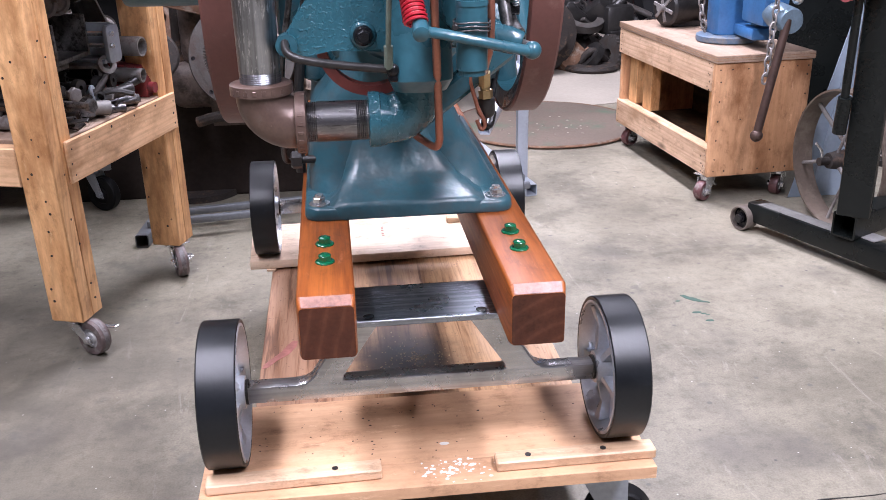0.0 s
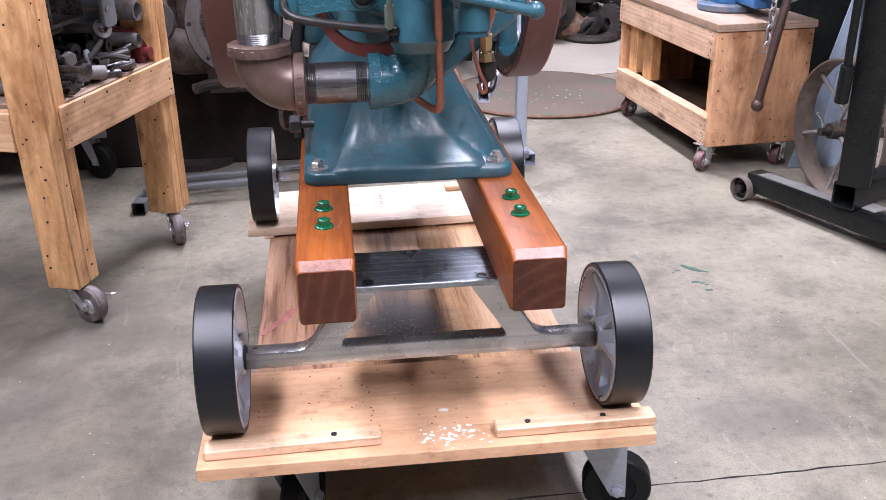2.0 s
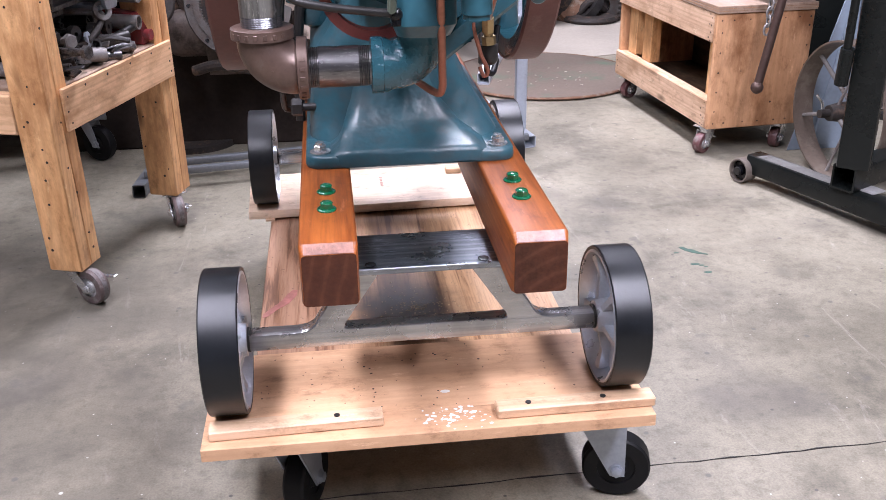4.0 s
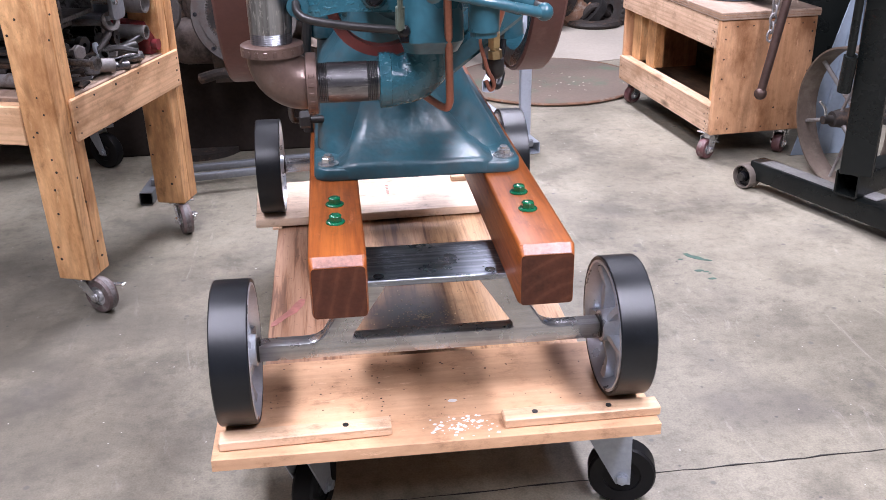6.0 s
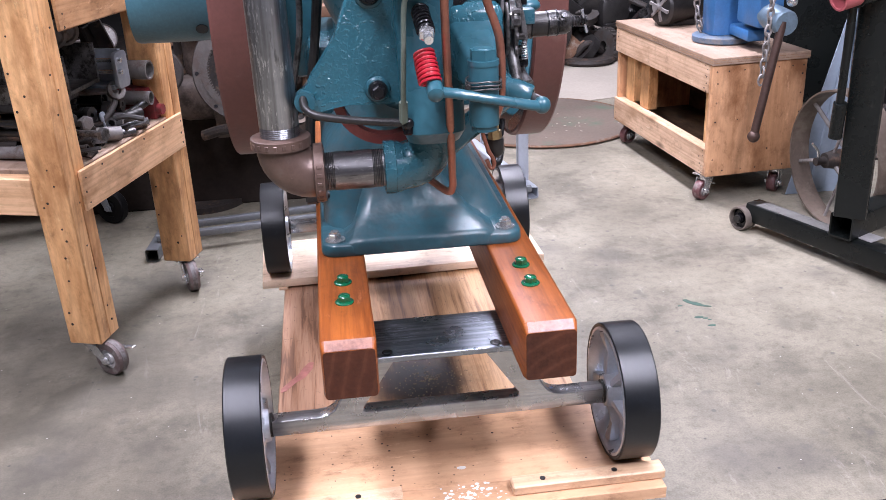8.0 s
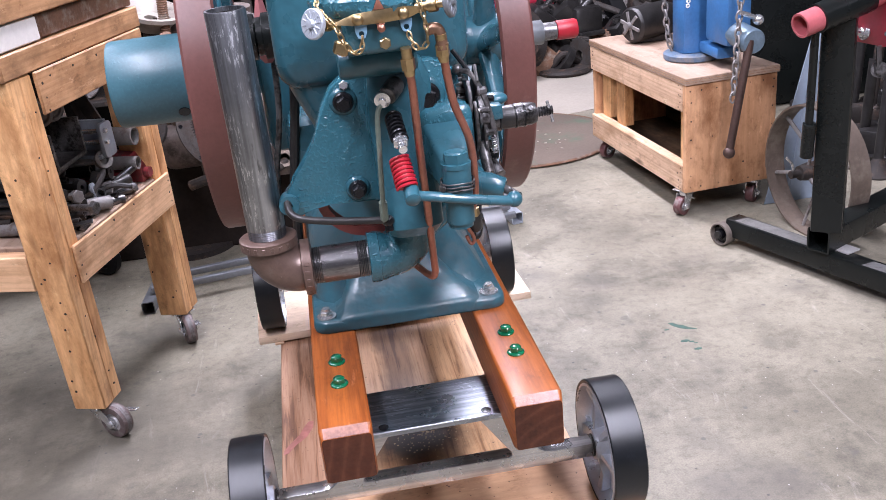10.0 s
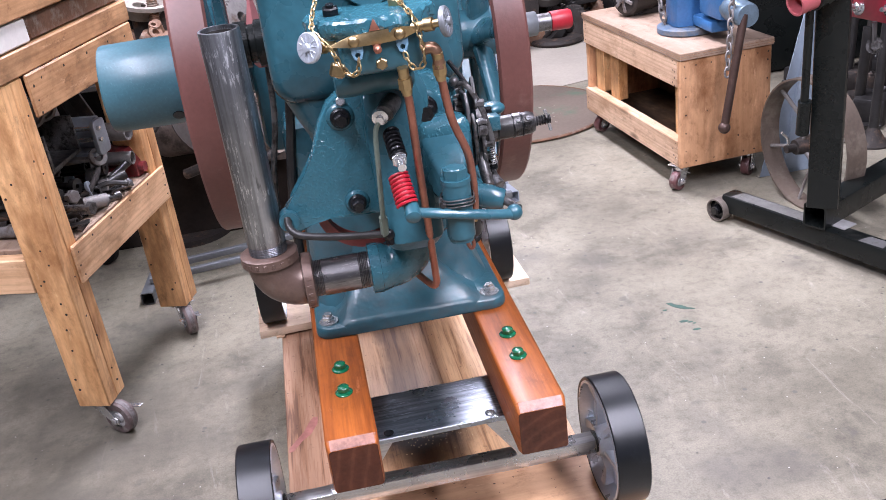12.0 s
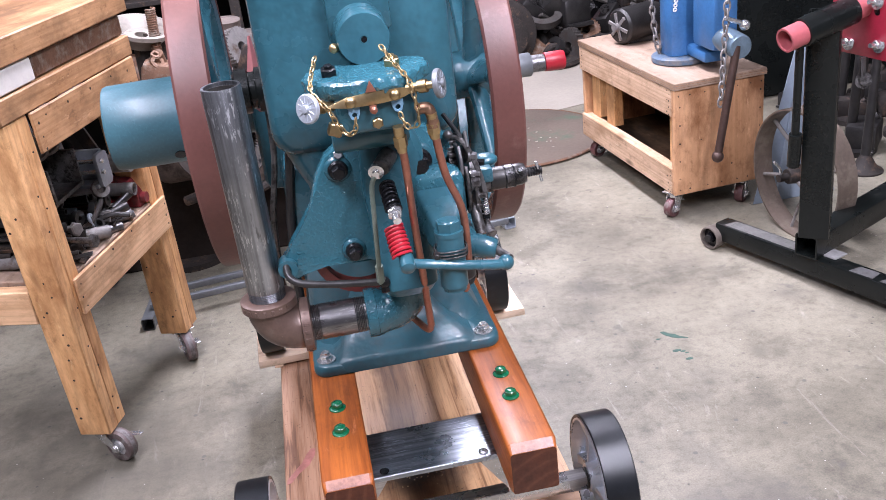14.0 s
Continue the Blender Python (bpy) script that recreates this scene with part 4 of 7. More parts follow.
part("gasket_ring", b, surf("dull_red_gasket", (0.22, 0.045, 0.035), 0.5, 0, 0.3, 20, 120, 0.2, 0.001), eng, "dull red gasket ring behind the head")
b = B()
loft(b, [[(x, y, z) for x, z in rounded(-0.138 + i, 0.104 - i, 0.916 + i, 1.215 - i, 0.030, 6)] for y, i in ((1.128, 0.012), (1.133, 0.004), (1.142, 0.0), (1.42, 0.0), (1.43, 0.01))])
loft(b, [[(x, y, z) for x, y in rounded(x0, x1, 1.136, 1.42, 0.03, 4)] for z, x0, x1 in ((0.955, -0.135, 0.101), (0.925, -0.130, 0.098), (0.895, -0.118, 0.094), (0.865, -0.104, 0.090), (0.83, -0.095, 0.086))])
part("water_hopper", b, TEAL, eng, "tall teal water hopper")
b = B()
lathe(b, [(0.038, 0.0), (0.037, 0.012), (0.033, 0.02), (0.0305, 0.03), (0.0305, 0.083), (0.0295, 0.0855), (0.004, 0.086), (0.0035, 0.0835)], (-0.010, 1.132, 1.067), (-0.0115, 1.0, 1.0695), 40)
box(b, -0.047, 0.030, 1.11, 1.135, 1.065, 1.125, 0.004, None, 2)
part("hopper_boss", b, TEAL, eng)
b = B()
cyl(b, (-0.010, 1.0475, 1.0672), (-0.010, 1.0465, 1.0672), 0.0042, seg=6)
part("set_screw", b, BLACKBOLT, eng)
b = B()
ball(b, (-0.046, 1.058, 1.061), 0.006)
part("brass_plug", b, BRASS, eng, "brass plug")
# cylinder head plate with its ear
b = B()
slab(b, [(-0.062, 0.937), (-0.078, 0.925), (-0.092, 0.902), (-0.106, 0.862), (-0.118, 0.836), (-0.136, 0.812), (-0.150, 0.800), (-0.156, 0.786), (-0.150, 0.772), (-0.136, 0.768),
         (-0.120, 0.776), (-0.098, 0.784), (-0.07, 0.783), (-0.04, 0.776), (0.03, 0.776), (0.06, 0.79), (0.078, 0.84), (0.086, 0.895), (0.075, 0.93), (0.05, 0.945), (-0.03, 0.947)][::-1], 1.082, 1.108, "y", 0.004)
head = part("cylinder_head", b, TEAL_ROUGH, eng, "teal head casting with a rough orange-peel face")
for x, z, k in ((-0.064, 0.908, 0.86), (-0.060, 0.797, 0.78), (0.036, 0.902, 1.22), (0.062, 0.81, 0.8)):
    b = B()
    lathe(b, [(0.0205 * k, 0.0), (0.0195 * k, 0.003), (0.0175 * k, 0.005), (0.014 * k, 0.006)], (x, 1.083, z), (x, 1.0, z), 24)
    part("stud_boss", b, TEAL, head)
    b = B()
    lathe(b, [(0.0150 * k, 0.0), (0.0146 * k, 0.003), (0.0125 * k, 0.0055), (0.010 * k, 0.006)], (x, 1.0775, z), (x, 1.0, z), 24)
    hexbolt(b, (x, 1.073, z), (0, -1, 0), 0.0108 * k, 0.012)
    cyl(b, (x, 1.067, z), (x, 1.060 - 0.03 * max(0.0, k - 1), z), 0.0075 * k, seg=14)
    part("head_nut", b, BLACKBOLT, head, "black head nut on its stud")
b = B()
hexbolt(b, (-0.061, 1.083, 0.927), (0, -1, 0.2), 0.006, 0.007)
part("small_bolt", b, CHROME, head)
# valve chest down the middle of the head, and the exhaust elbow below it
b = B()
loft(b, [[(x, y, z) for x, y in rounded(-0.034 - i, 0.040 + i, 1.035 - j, 1.10, 0.02, 5)] for z, i, j in ((0.735, -0.006, -0.012), (0.75, 0.0, 0.0), (0.82, 0.0, -0.012), (0.88, 0.004, -0.02), (0.93, 0.002, -0.012), (0.952, -0.006, -0.02))])
part("valve_chest", b, TEAL, head)
b = B()
NY, NZ = 1.098, 0.6945
arc = [Vector((-0.055, NY, NZ)), Vector((-0.040, NY, NZ))] + [Vector((-0.032 + 0.036 * math.sin(radians(a)), NY, NZ + 0.036 - 0.036 * math.cos(radians(a)))) for a in range(0, 91, 10)] + [Vector((0.004, NY, 0.75)), Vector((0.004, NY, 0.765))]
sweep(b, arc, 0.0295, 24, radii=[0.0325, 0.0325] + [0.0295] * 10 + [0.0310, 0.0310])
lathe(b, [(0.0295, 0), (0.0335, 0.001), (0.0335, 0.014), (0.0295, 0.0165)], (-0.058, NY, NZ), (0, NY, NZ), 32)
part("exhaust_elbow", b, TEAL_ROUGH, eng, "teal painted exhaust elbow")
b = B()
prof = [(0.0225, 0.0), (0.0235, 0.0)]
for k in range(6):
    prof += [(0.0232, 0.0012 + 0.0022 * k), (0.0241, 0.0023 + 0.0022 * k)]
prof += [(0.0241, 0.058)]
for k in range(6):
    prof += [(0.0241, 0.060 + 0.0022 * k), (0.0232, 0.0611 + 0.0022 * k)]
prof += [(0.0235, 0.0765), (0.0225, 0.0765)]
lathe(b, prof, (-0.132, NY, NZ), (0, NY, NZ), 36)
part("exhaust_nipple", b, PIPE_X, eng, "shiny threaded steel nipple")
b = B()
PX, PY = -0.181, 1.098
arc = [Vector((-0.132, NY, NZ)), Vector((-0.142, NY, NZ))] + [Vector((-0.142 - 0.039 * math.sin(radians(a)), NY, NZ + 0.039 - 0.039 * math.cos(radians(a)))) for a in range(0, 91, 9)] + [Vector((PX, NY, 0.742))]
sweep(b, arc, 0.0305, 28, radii=[0.030, 0.030] + [0.0305 + 0.0015 * math.sin(radians(a * 2)) for a in range(0, 91, 9)] + [0.030])
lathe(b, [(0.030, 0), (0.0365, 0.001), (0.0365, 0.0125), (0.030, 0.014)], (-0.144, NY, NZ), (0, NY, NZ), 36)
lathe(b, [(0.030, 0), (0.0365, 0.001), (0.0365, 0.0125), (0.0335, 0.014), (0.024, 0.014)], (PX, PY, 0.731), (PX, PY, 1), 36)
el = part("pipe_elbow", b, ELBOW, eng, "brown malleable iron pipe elbow")
marks = []
for k in range(7):
    a = radians(-150 + 17 * k)
    marks.append((0.0022, 0.003, Matrix.Translation(Vector((PX, PY, 0.7375)) + 0.0366 * Vector((math.cos(a), math.sin(a), 0))) @ pose(0, 0, 0, 0, 0, math.degrees(a) + 90)))
for k in range(7):
    a = radians(-75 + 17 * k)
    marks.append((0.003, 0.0022, Matrix.Translation(Vector((-0.1375, NY, NZ)) + 0.0366 * Vector((0, -math.cos(a), math.sin(a)))) @ pose(0, 0, 0, -math.degrees(a))))
marks += [(0.006, 0.0012, pose(-0.171, 1.0685, 0.706, 0, 35, 12)), (0.005, 0.0012, pose(-0.168, 1.068, 0.702, 0, -45, 12))]
for hw, hh, m in marks:
    b = B()
    box(b, -hw, hw, -0.0008, 0.0008, -hh, hh, 0.0004, m)
    part("raised_mark", b, ELBOW, el)
b = B()
prof = [(0.0200, 0.0), (0.0236, 0.0)]
for k in range(7):
    prof += [(0.0235, 0.001 + 0.0024 * k), (0.0241, 0.0022 + 0.0024 * k)]
prof += [(0.0242, 0.286), (0.0236, 0.288), (0.0205, 0.288), (0.0205, 0.12)]
lathe(b, prof, (PX, PY, 0.742), (PX - 0.003, PY - 0.006, 1.03), 40)
ex = part("exhaust_pipe", b, PIPE, eng, "tall bare steel exhaust pipe, open at the top")
b = B()
lathe(b, [(0.0196, 0.0), (0.0204, 0.0), (0.0204, 0.156), (0.0196, 0.156)], (PX - 0.0013, PY - 0.0026, 0.869), (PX - 0.0043, PY - 0.0086, 1.157), 32, True)
part("soot_lining", b, CHARRED, ex, "sooty black bore")
b = B()
cyl(b, (PX - 0.0013, PY - 0.0026, 0.872), (PX - 0.0014, PY - 0.0028, 0.876), 0.0197, seg=24)
part("soot_bottom", b, CHARRED, ex)
# flywheels and crank
KY, KZ, KR = 1.70, 0.842, 0.280
b = B()
cyl(b, (-0.43, KY, KZ), (0.279, KY, KZ), 0.019, seg=24)
part("crankshaft", b, STEEL, eng)
for s, x0, x1 in ((-1, -0.285, -0.226), (1, 0.206, 0.260)):
    b = B()
    lathe(b, [(KR - 0.007, x0), (KR - 0.003, x0), (KR, x0 + 0.004), (KR, x1 - 0.004), (KR - 0.003, x1), (KR - 0.007, x1)], (0, KY, KZ), (1, KY, KZ), 96, True)
    fw = part("flywheel", b, PRIMER, eng, "heavy flywheel with a flat red-brown rim")
    b = B()
    xm = (x0 + x1) / 2
    lathe(b, [(0.0185, -0.045), (0.042, -0.045), (0.048, 0), (0.042, 0.045), (0.0185, 0.045)], (xm, KY, KZ), (xm + 1, KY, KZ), 32, True)
    for k in range(6):
        a = radians(60 * k + 46)
        d = Vector((0, math.cos(a), math.sin(a)))
        sweep(b, [Vector((xm, KY, KZ)) + d * q for q in (0.035, 0.08, 0.15, 0.21, 0.248)], 0.02, 14, flat=0.6, radii=[0.03, 0.025, 0.022, 0.023, 0.03])
    lathe(b, [(KR - 0.036, x0 + 0.006), (KR - 0.0072, x0 + 0.002), (KR - 0.0072, x1 - 0.002), (KR - 0.036, x1 - 0.006)], (0, KY, KZ), (1, KY, KZ), 80, True)
    part("spokes", b, TEAL, fw, "teal flywheel spokes and hub")
b = B()
lathe(b, [(0.069, 0.0), (0.0745, 0.001), (0.0765, 0.006), (0.0775, 0.07), (0.0770, 0.148), (0.0755, 0.153), (0.066, 0.153), (0.066, 0.02), (0.024, 0.02), (0.024, 0.012)], (-0.440, KY, KZ), (0, KY, KZ), 56)
pul = part("belt_pulley", b, PEEL, eng, "teal crowned belt pulley")
b = B()
d = Vector((0, -0.78, -0.625)).normalized()
p = Vector((-0.322, KY, KZ))
cyl(b, p + d * 0.070, p + d * 0.0787, 0.0105, seg=20)
part("hole", b, BLACKBOLT, pul)
b = B()
lathe(b, [(0.014, 0.0), (0.0225, 0.0), (0.0225, 0.062), (0.0215, 0.0635), (0.016, 0.064)], (0.279, KY, KZ), (1, KY, KZ), 28)
ce = part("crank_end", b, DARKGALV, eng, "bare grey crankshaft end")
b = B()
lathe(b, [(0.010, 0.060)] + [(0.0160 + 0.0006 * (k % 2), 0.064 + 0.0019 * k) for k in range(15)] + [(0.012, 0.094)], (0.279, KY, KZ), (1, KY, KZ), 24)
part("thread", b, WORNSTEEL, ce, "worn threaded crank nose")
b = B()
lathe(b, [(0.0155, 0.0), (0.0178, 0.001), (0.0183, 0.012), (0.0183, 0.036), (0.0165, 0.040), (0.006, 0.041)], (0.369, KY, KZ), (1, KY, KZ), 28)
part("crank_cap", b, REDPLASTIC, eng, "red plastic cap on the crank end")
for s in (-1, 1):
    b = B()
    cyl(b, (s * 0.13, KY, KZ), (s * 0.205, KY, KZ), 0.045, seg=28)
    part("main_bearing", b, TEAL, eng)
b = B()
lathe(b, [(0.03, 0), (0.034, 0.004), (0.034, 0.02), (0.028, 0.022), (0.028, 0.03), (0.034, 0.032), (0.034, 0.05), (0.03, 0.054)], (-0.136, 1.40, 0.945), (-1, 1.40, 0.945), 28)
part("side_boss", b, BLACKPAINT, eng, "black painted side boss")
# mixer, with its brass fittings
b = B()
box(b, -0.059, 0.031, 0.974, 1.05, 0.979, 1.028, 0.008, None, 3)
lathe(b, [(0.012, 0.0), (0.018, 0.001), (0.0195, 0.005), (0.0195, 0.085), (0.016, 0.090)], (-0.066, 1.035, 0.963), (1, 1.035, 0.963), 24)
box(b, -0.040, 0.016, 1.03, 1.09, 0.950, 0.982, 0.008, None, 2)
mix = part("fuel_mixer", b, TEAL, eng, "teal fuel mixer block")
b = B()
rim = curve([(-0.040, 0.966, 0), (-0.020, 0.970, 0), (0.002, 0.965, 0), (0.020, 0.971, 0), (0.034, 0.984, 0), (0.046, 1.004, 0), (0.056, 1.024, 0), (0.053, 1.042, 0), (0.040, 1.058, 0), (0.010, 1.062, 0), (-0.045, 1.062, 0), (-0.074, 1.055, 0), (-0.088, 1.036, 0), (-0.086, 1.012, 0), (-0.074, 0.990, 0), (-0.060, 0.974, 0)], 5)
chip = random.Random(17)
loft(b, [[(-0.02 + (p.x + 0.02) * k + chip.uniform(-j, j), 1.015 + (p.y - 1.015) * k + chip.uniform(-j, j), z + chip.uniform(-j, j) * 0.8) for p in rim] for z, k, j in ((1.021, 0.92, 0.0006), (1.025, 0.985, 0.0016), (1.031, 1.0, 0.0020), (1.0375, 0.99, 0.0016), (1.0405, 0.95, 0.0008), (1.041, 0.6, 0.0))])
part("mixer_flange", b, TEAL_ROUGH, mix, "thick two-bolt flange with a chipped cast edge", 28)
b = B()
slab(b, [(-0.071, 1.0175), (-0.045, 1.0255), (-0.024, 1.0270), (0.010, 1.0280), (0.038, 1.0245), (0.012, 1.0150), (-0.012, 1.0135), (-0.045, 1.0135)][::-1], 0.9655, 0.9685, "y", 0.0006)
star = part("name_plate", b, BRASS, mix, "pointed brass plate held by two domed screws")
for x, z in ((-0.041, 1.0195), (0.008, 1.0205)):
    b = B()
    lathe(b, [(0.0063, 0), (0.0060, 0.0015), (0.0041, 0.0036), (0.0012, 0.0043)], (x, 0.9655, z), (x, 0.9, z), 20)
    part("domed_screw", b, BRASS, star)
b = B()
slab(b, [(-0.0235, 1.0275), (-0.0175, 1.0405), (-0.0115, 1.0275)][::-1], 0.9662, 0.9684, "y", 0.0004)
slab(b, [(-0.0225, 1.0130), (-0.0125, 1.0130), (-0.0175, 1.0050)], 0.9662, 0.9684, "y", 0.0004)
part("pointer", b, COPPER, star, "bronze pointer tips")
b = B()
lathe(b, [(0.0045, 0), (0.0042, 0.006), (0.0015, 0.008)], (-0.0175, 0.9655, 1.009), (-0.0175, 0.9, 1.005), 14)
part("pin", b, COPPER, star)
LUGBLUE = surf("light_blue_tab", (0.16, 0.30, 0.42), 0.4, 0, 0.2, 60, 200, 0.1, 0.001)
for x, z in ((-0.0385, 1.004), (0.010, 1.006)):
    b = B()
    tab = [(-0.0066, 0.0090), (-0.0064, 0.002), (-0.0040, -0.0045), (0.0, -0.0060), (0.0040, -0.0045), (0.0064, 0.002), (0.0066, 0.0090)]
    holed(b, [(x + u, z + v) for u, v in tab], [(x + 0.0029 * math.cos(i * math.tau / 12), z - 0.0002 + 0.0029 * math.sin(i * math.tau / 12)) for i in range(12)], 0.9698, 0.9722, 0.0003)
    part("chain_lug", b, LUGBLUE, mix, "light blue painted lug")
b = B()
hexbolt(b, (-0.0145, 0.974, 0.991), (0, -1, 0), 0.0065, 0.006)
part("square_plug", b, BRASS, mix)
b = B()
box(b, -0.008, 0.008, 0, 0.012, -0.007, 0.007, 0.002, pose(-0.062, 0.962, 0.992, 0, 20, 0))
hexbolt(b, (-0.060, 0.974, 0.99), (-0.3, -1, 0), 0.0072, 0.008)
part("hex_fitting", b, BRASS, mix)


def knob(c, d, stem):
    """A ribbed bright knob facing d, on a brass stem."""
    c, d = Vector(c), Vector(d).normalized()
    b = B()
    lathe(b, [(0.0145, 0), (0.0163, 0.0015), (0.0163, 0.005), (0.0150, 0.0065), (0.005, 0.0065), (0.0042, 0.010), (0.001, 0.0105)], c, c + d, 32)
    kn = part("needle_knob", b, ALLOY if c.x < 0 else DARKGALV, mix, "bright knurled needle-valve knob")
    b = B()
    m = Matrix.Translation(c) @ d.to_track_quat("Z", "Y").to_matrix().to_4x4()
    for k in range(12):
        box(b, 0.0060, 0.0132, -0.0006, 0.0006, 0.006, 0.0071, 0.0002, m @ pose(0, 0, 0, 0, 0, 30 * k + 10))
    part("rib", b, ALLOY if c.x < 0 else GALV, kn)
    b = B()
    lathe(b, [(0.0045, 0), (0.0045, 0.010), (0.0075, 0.0105), (0.0075, 0.020), (0.0055, 0.021), (0.0055, stem)], c, c - d, 12)
    part("stem", b, BRASS, kn)


knob((-0.085, 0.962, 1.021), (-0.72, -0.66, 0.2), 0.034)
knob((0.053, 0.957, 1.028), (0.88, -0.42, 0.12), 0.034)


def chain(name, pts, parent, material, link=0.0046, wire=0.0011, label="", apart=False):
    """Twisted-link chain along a line: one oval link after another, each turned a quarter."""
    line = curve(pts, 10)
    total, at = 0.0, [0.0]
    for p, q in zip(line, line[1:]):
        total += (q - p).length
        at.append(total)
    b, k, d = B(), 0, 0.0
    while d < total:
        i = max(j for j in range(len(at)) if at[j] <= d)
        i = min(i, len(line) - 2)
        p = line[i].lerp(line[i + 1], (d - at[i]) / max(1e-6, at[i + 1] - at[i]))
        ax = (line[i + 1] - line[i]).normalized()
        m = Matrix.Translation(p) @ ax.to_track_quat("X", "Z").to_matrix().to_4x4() @ pose(0, 0, 0, 90 * (k % 2) + 20)
        sweep(b, [m @ Vector((link * math.cos(a), link * 0.55 * math.sin(a), 0)) for a in [j * math.tau / 10 for j in range(10)]], wire, 5, True)
        d += link * 1.45
        k += 1
        if apart:
            part(name, b, material, parent)
            b = B()
    if apart:
        return b.free()
    return part(name, b, material, parent, label)


chain("chain", [(-0.071, 1.01, 1.062), (-0.079, 0.99, 1.046), (-0.080, 0.972, 1.034), (-0.066, 0.962, 1.016), (-0.058, 0.960, 0.998), (-0.049, 0.960, 0.987), (-0.041, 0.960, 0.990), (-0.0385, 0.962, 1.001)], mix, BRASS, label="brass safety chain")
chain("chain", [(0.004, 1.0, 1.066), (0.014, 0.985, 1.05), (0.025, 0.968, 1.034), (0.029, 0.962, 1.012), (0.030, 0.96, 0.992), (0.024, 0.96, 0.983), (0.017, 0.96, 0.985), (0.012, 0.961, 0.995), (0.010, 0.963, 1.004)], mix, BRASS, label="brass safety chain")
for x, y, mtl in ((-0.058, 1.015, BLACKBOLT), (0.014, 1.02, BRASS)):
    b = B()
    hexbolt(b, (x, y, 1.0405), (0, -0.2, 1), 0.0095, 0.010)
    cyl(b, (x, y, 1.045), (x, y - 0.002, 1.053), 0.0045, seg=12)
    part("flange_nut", b, mtl, mix)
# copper fuel lines and their nuts
for pts in ([(0.008, 0.975, 0.958), (0.011, 0.985, 0.935), (0.014, 1.005, 0.858), (0.019, 1.032, 0.77), (0.024, 1.066, 0.692), (0.025, 1.078, 0.668), (0.019, 1.090, 0.660), (-0.004, 1.15, 0.664)],
            [(0.047, 0.968, 0.975), (0.050, 0.985, 0.955), (0.057, 0.992, 0.91), (0.072, 0.995, 0.862), (0.074, 1.0, 0.80), (0.075, 1.04, 0.765), (0.086, 1.12, 0.742), (0.096, 1.18, 0.735), (0.099, 1.195, 0.725)]):
    b = B()
    sweep(b, curve(pts, 8), 0.0047, 12)
    part("copper_line", b, COPPER, eng, "bent copper fuel line")
for c, d in (((0.0075, 0.972, 0.972), (0.06, 0.15, -1)), ((0.0455, 0.965, 0.984), (0.06, 0.2, -1))):
    b = B()
    c, d = Vector(c), Vector(d).normalized()
    cyl(b, c, c + d * 0.013, 0.0079, seg=6)
    cyl(b, c + d * 0.013, c + d * 0.02, 0.0066, 0.0056, seg=12)
    cyl(b, c - d * 0.012, c, 0.006, seg=14)
    part("flare_nut", b, BRASS, eng, "brass flare nut")
b = B()
sweep(b, curve([(0.030, 0.968, 1.0), (0.041, 0.965, 1.001), (0.045, 0.9645, 0.992), (0.0455, 0.9645, 0.978)], 6), 0.0065, 12)
part("brass_elbow", b, surf("browned_brass", (0.26, 0.15, 0.095), 0.4, 0.8, 0.35, 40, 200, 0.1, 0.001), eng, "brass pipe elbow")
# igniter plug, red sleeve, rocker arm
b = B()
coil(b, (-0.010, 1.038, 0.892), (-0.0088, 0.992, 0.876), 0.0088, 0.0020, 6.5)
cyl(b, (-0.010, 1.038, 0.892), (-0.0088, 0.992, 0.876), 0.0076, seg=16)
part("return_spring", b, BLACKBOLT, eng, "black return spring")
b = B()
hexbolt(b, (-0.0088, 0.993, 0.876), (0.02, -0.9, -0.25), 0.0092, 0.008)
cyl(b, (-0.0085, 0.988, 0.8745), (-0.008, 0.974, 0.870), 0.0050, seg=14)
part("adjusting_nut", b, CHROME, eng, "bright adjusting nut")
b = B()
coil(b, (-0.0115, 1.003, 0.852), (-0.0075, 0.981, 0.822), 0.0108, 0.0019, 7.5, 0.0120)
lathe(b, [(0.0085, 0.0), (0.0102, 0.001), (0.0108, 0.016), (0.0116, 0.028), (0.0110, 0.032), (0.009, 0.033)], (-0.0115, 1.003, 0.852), (-0.0075, 0.981, 0.822), 24)
part("red_sleeve", b, REDPLASTIC, eng, "bright red ribbed sleeve")
b = B()
sweep(b, curve([(-0.006, 0.972, 0.816), (0.02, 0.968, 0.812), (0.06, 0.968, 0.803), (0.10, 0.974, 0.793), (0.117, 0.980, 0.789)], 6), 0.0062, 14, flat=0.8)
lathe(b, [(0.005, -0.012), (0.0088, -0.010), (0.0094, 0.0), (0.0088, 0.010), (0.0045, 0.0125)], (-0.004, 0.971, 0.817), (-0.006, 0.9, 0.79), 20)
ball(b, (0.1165, 0.981, 0.790), 0.0098)
part("rocker_arm", b, TEAL, eng, "teal rocker arm")
b = B()
cyl(b, (0.0515, 0.984, 0.772), (0.0515, 0.984, 0.844), 0.0168, seg=28)
cyl(b, (0.0515, 0.984, 0.839), (0.0515, 0.984, 0.8445), 0.0176, seg=28)
cyl(b, (0.0515, 0.984, 0.8435), (0.0515, 0.984, 0.856), 0.0150, seg=6)
cyl(b, (0.0515, 0.984, 0.8555), (0.0515, 0.984, 0.8575), 0.0125, 0.0105, seg=20)
cyl(b, (0.0515, 0.984, 0.766), (0.0515, 0.984, 0.774), 0.0145, seg=28)
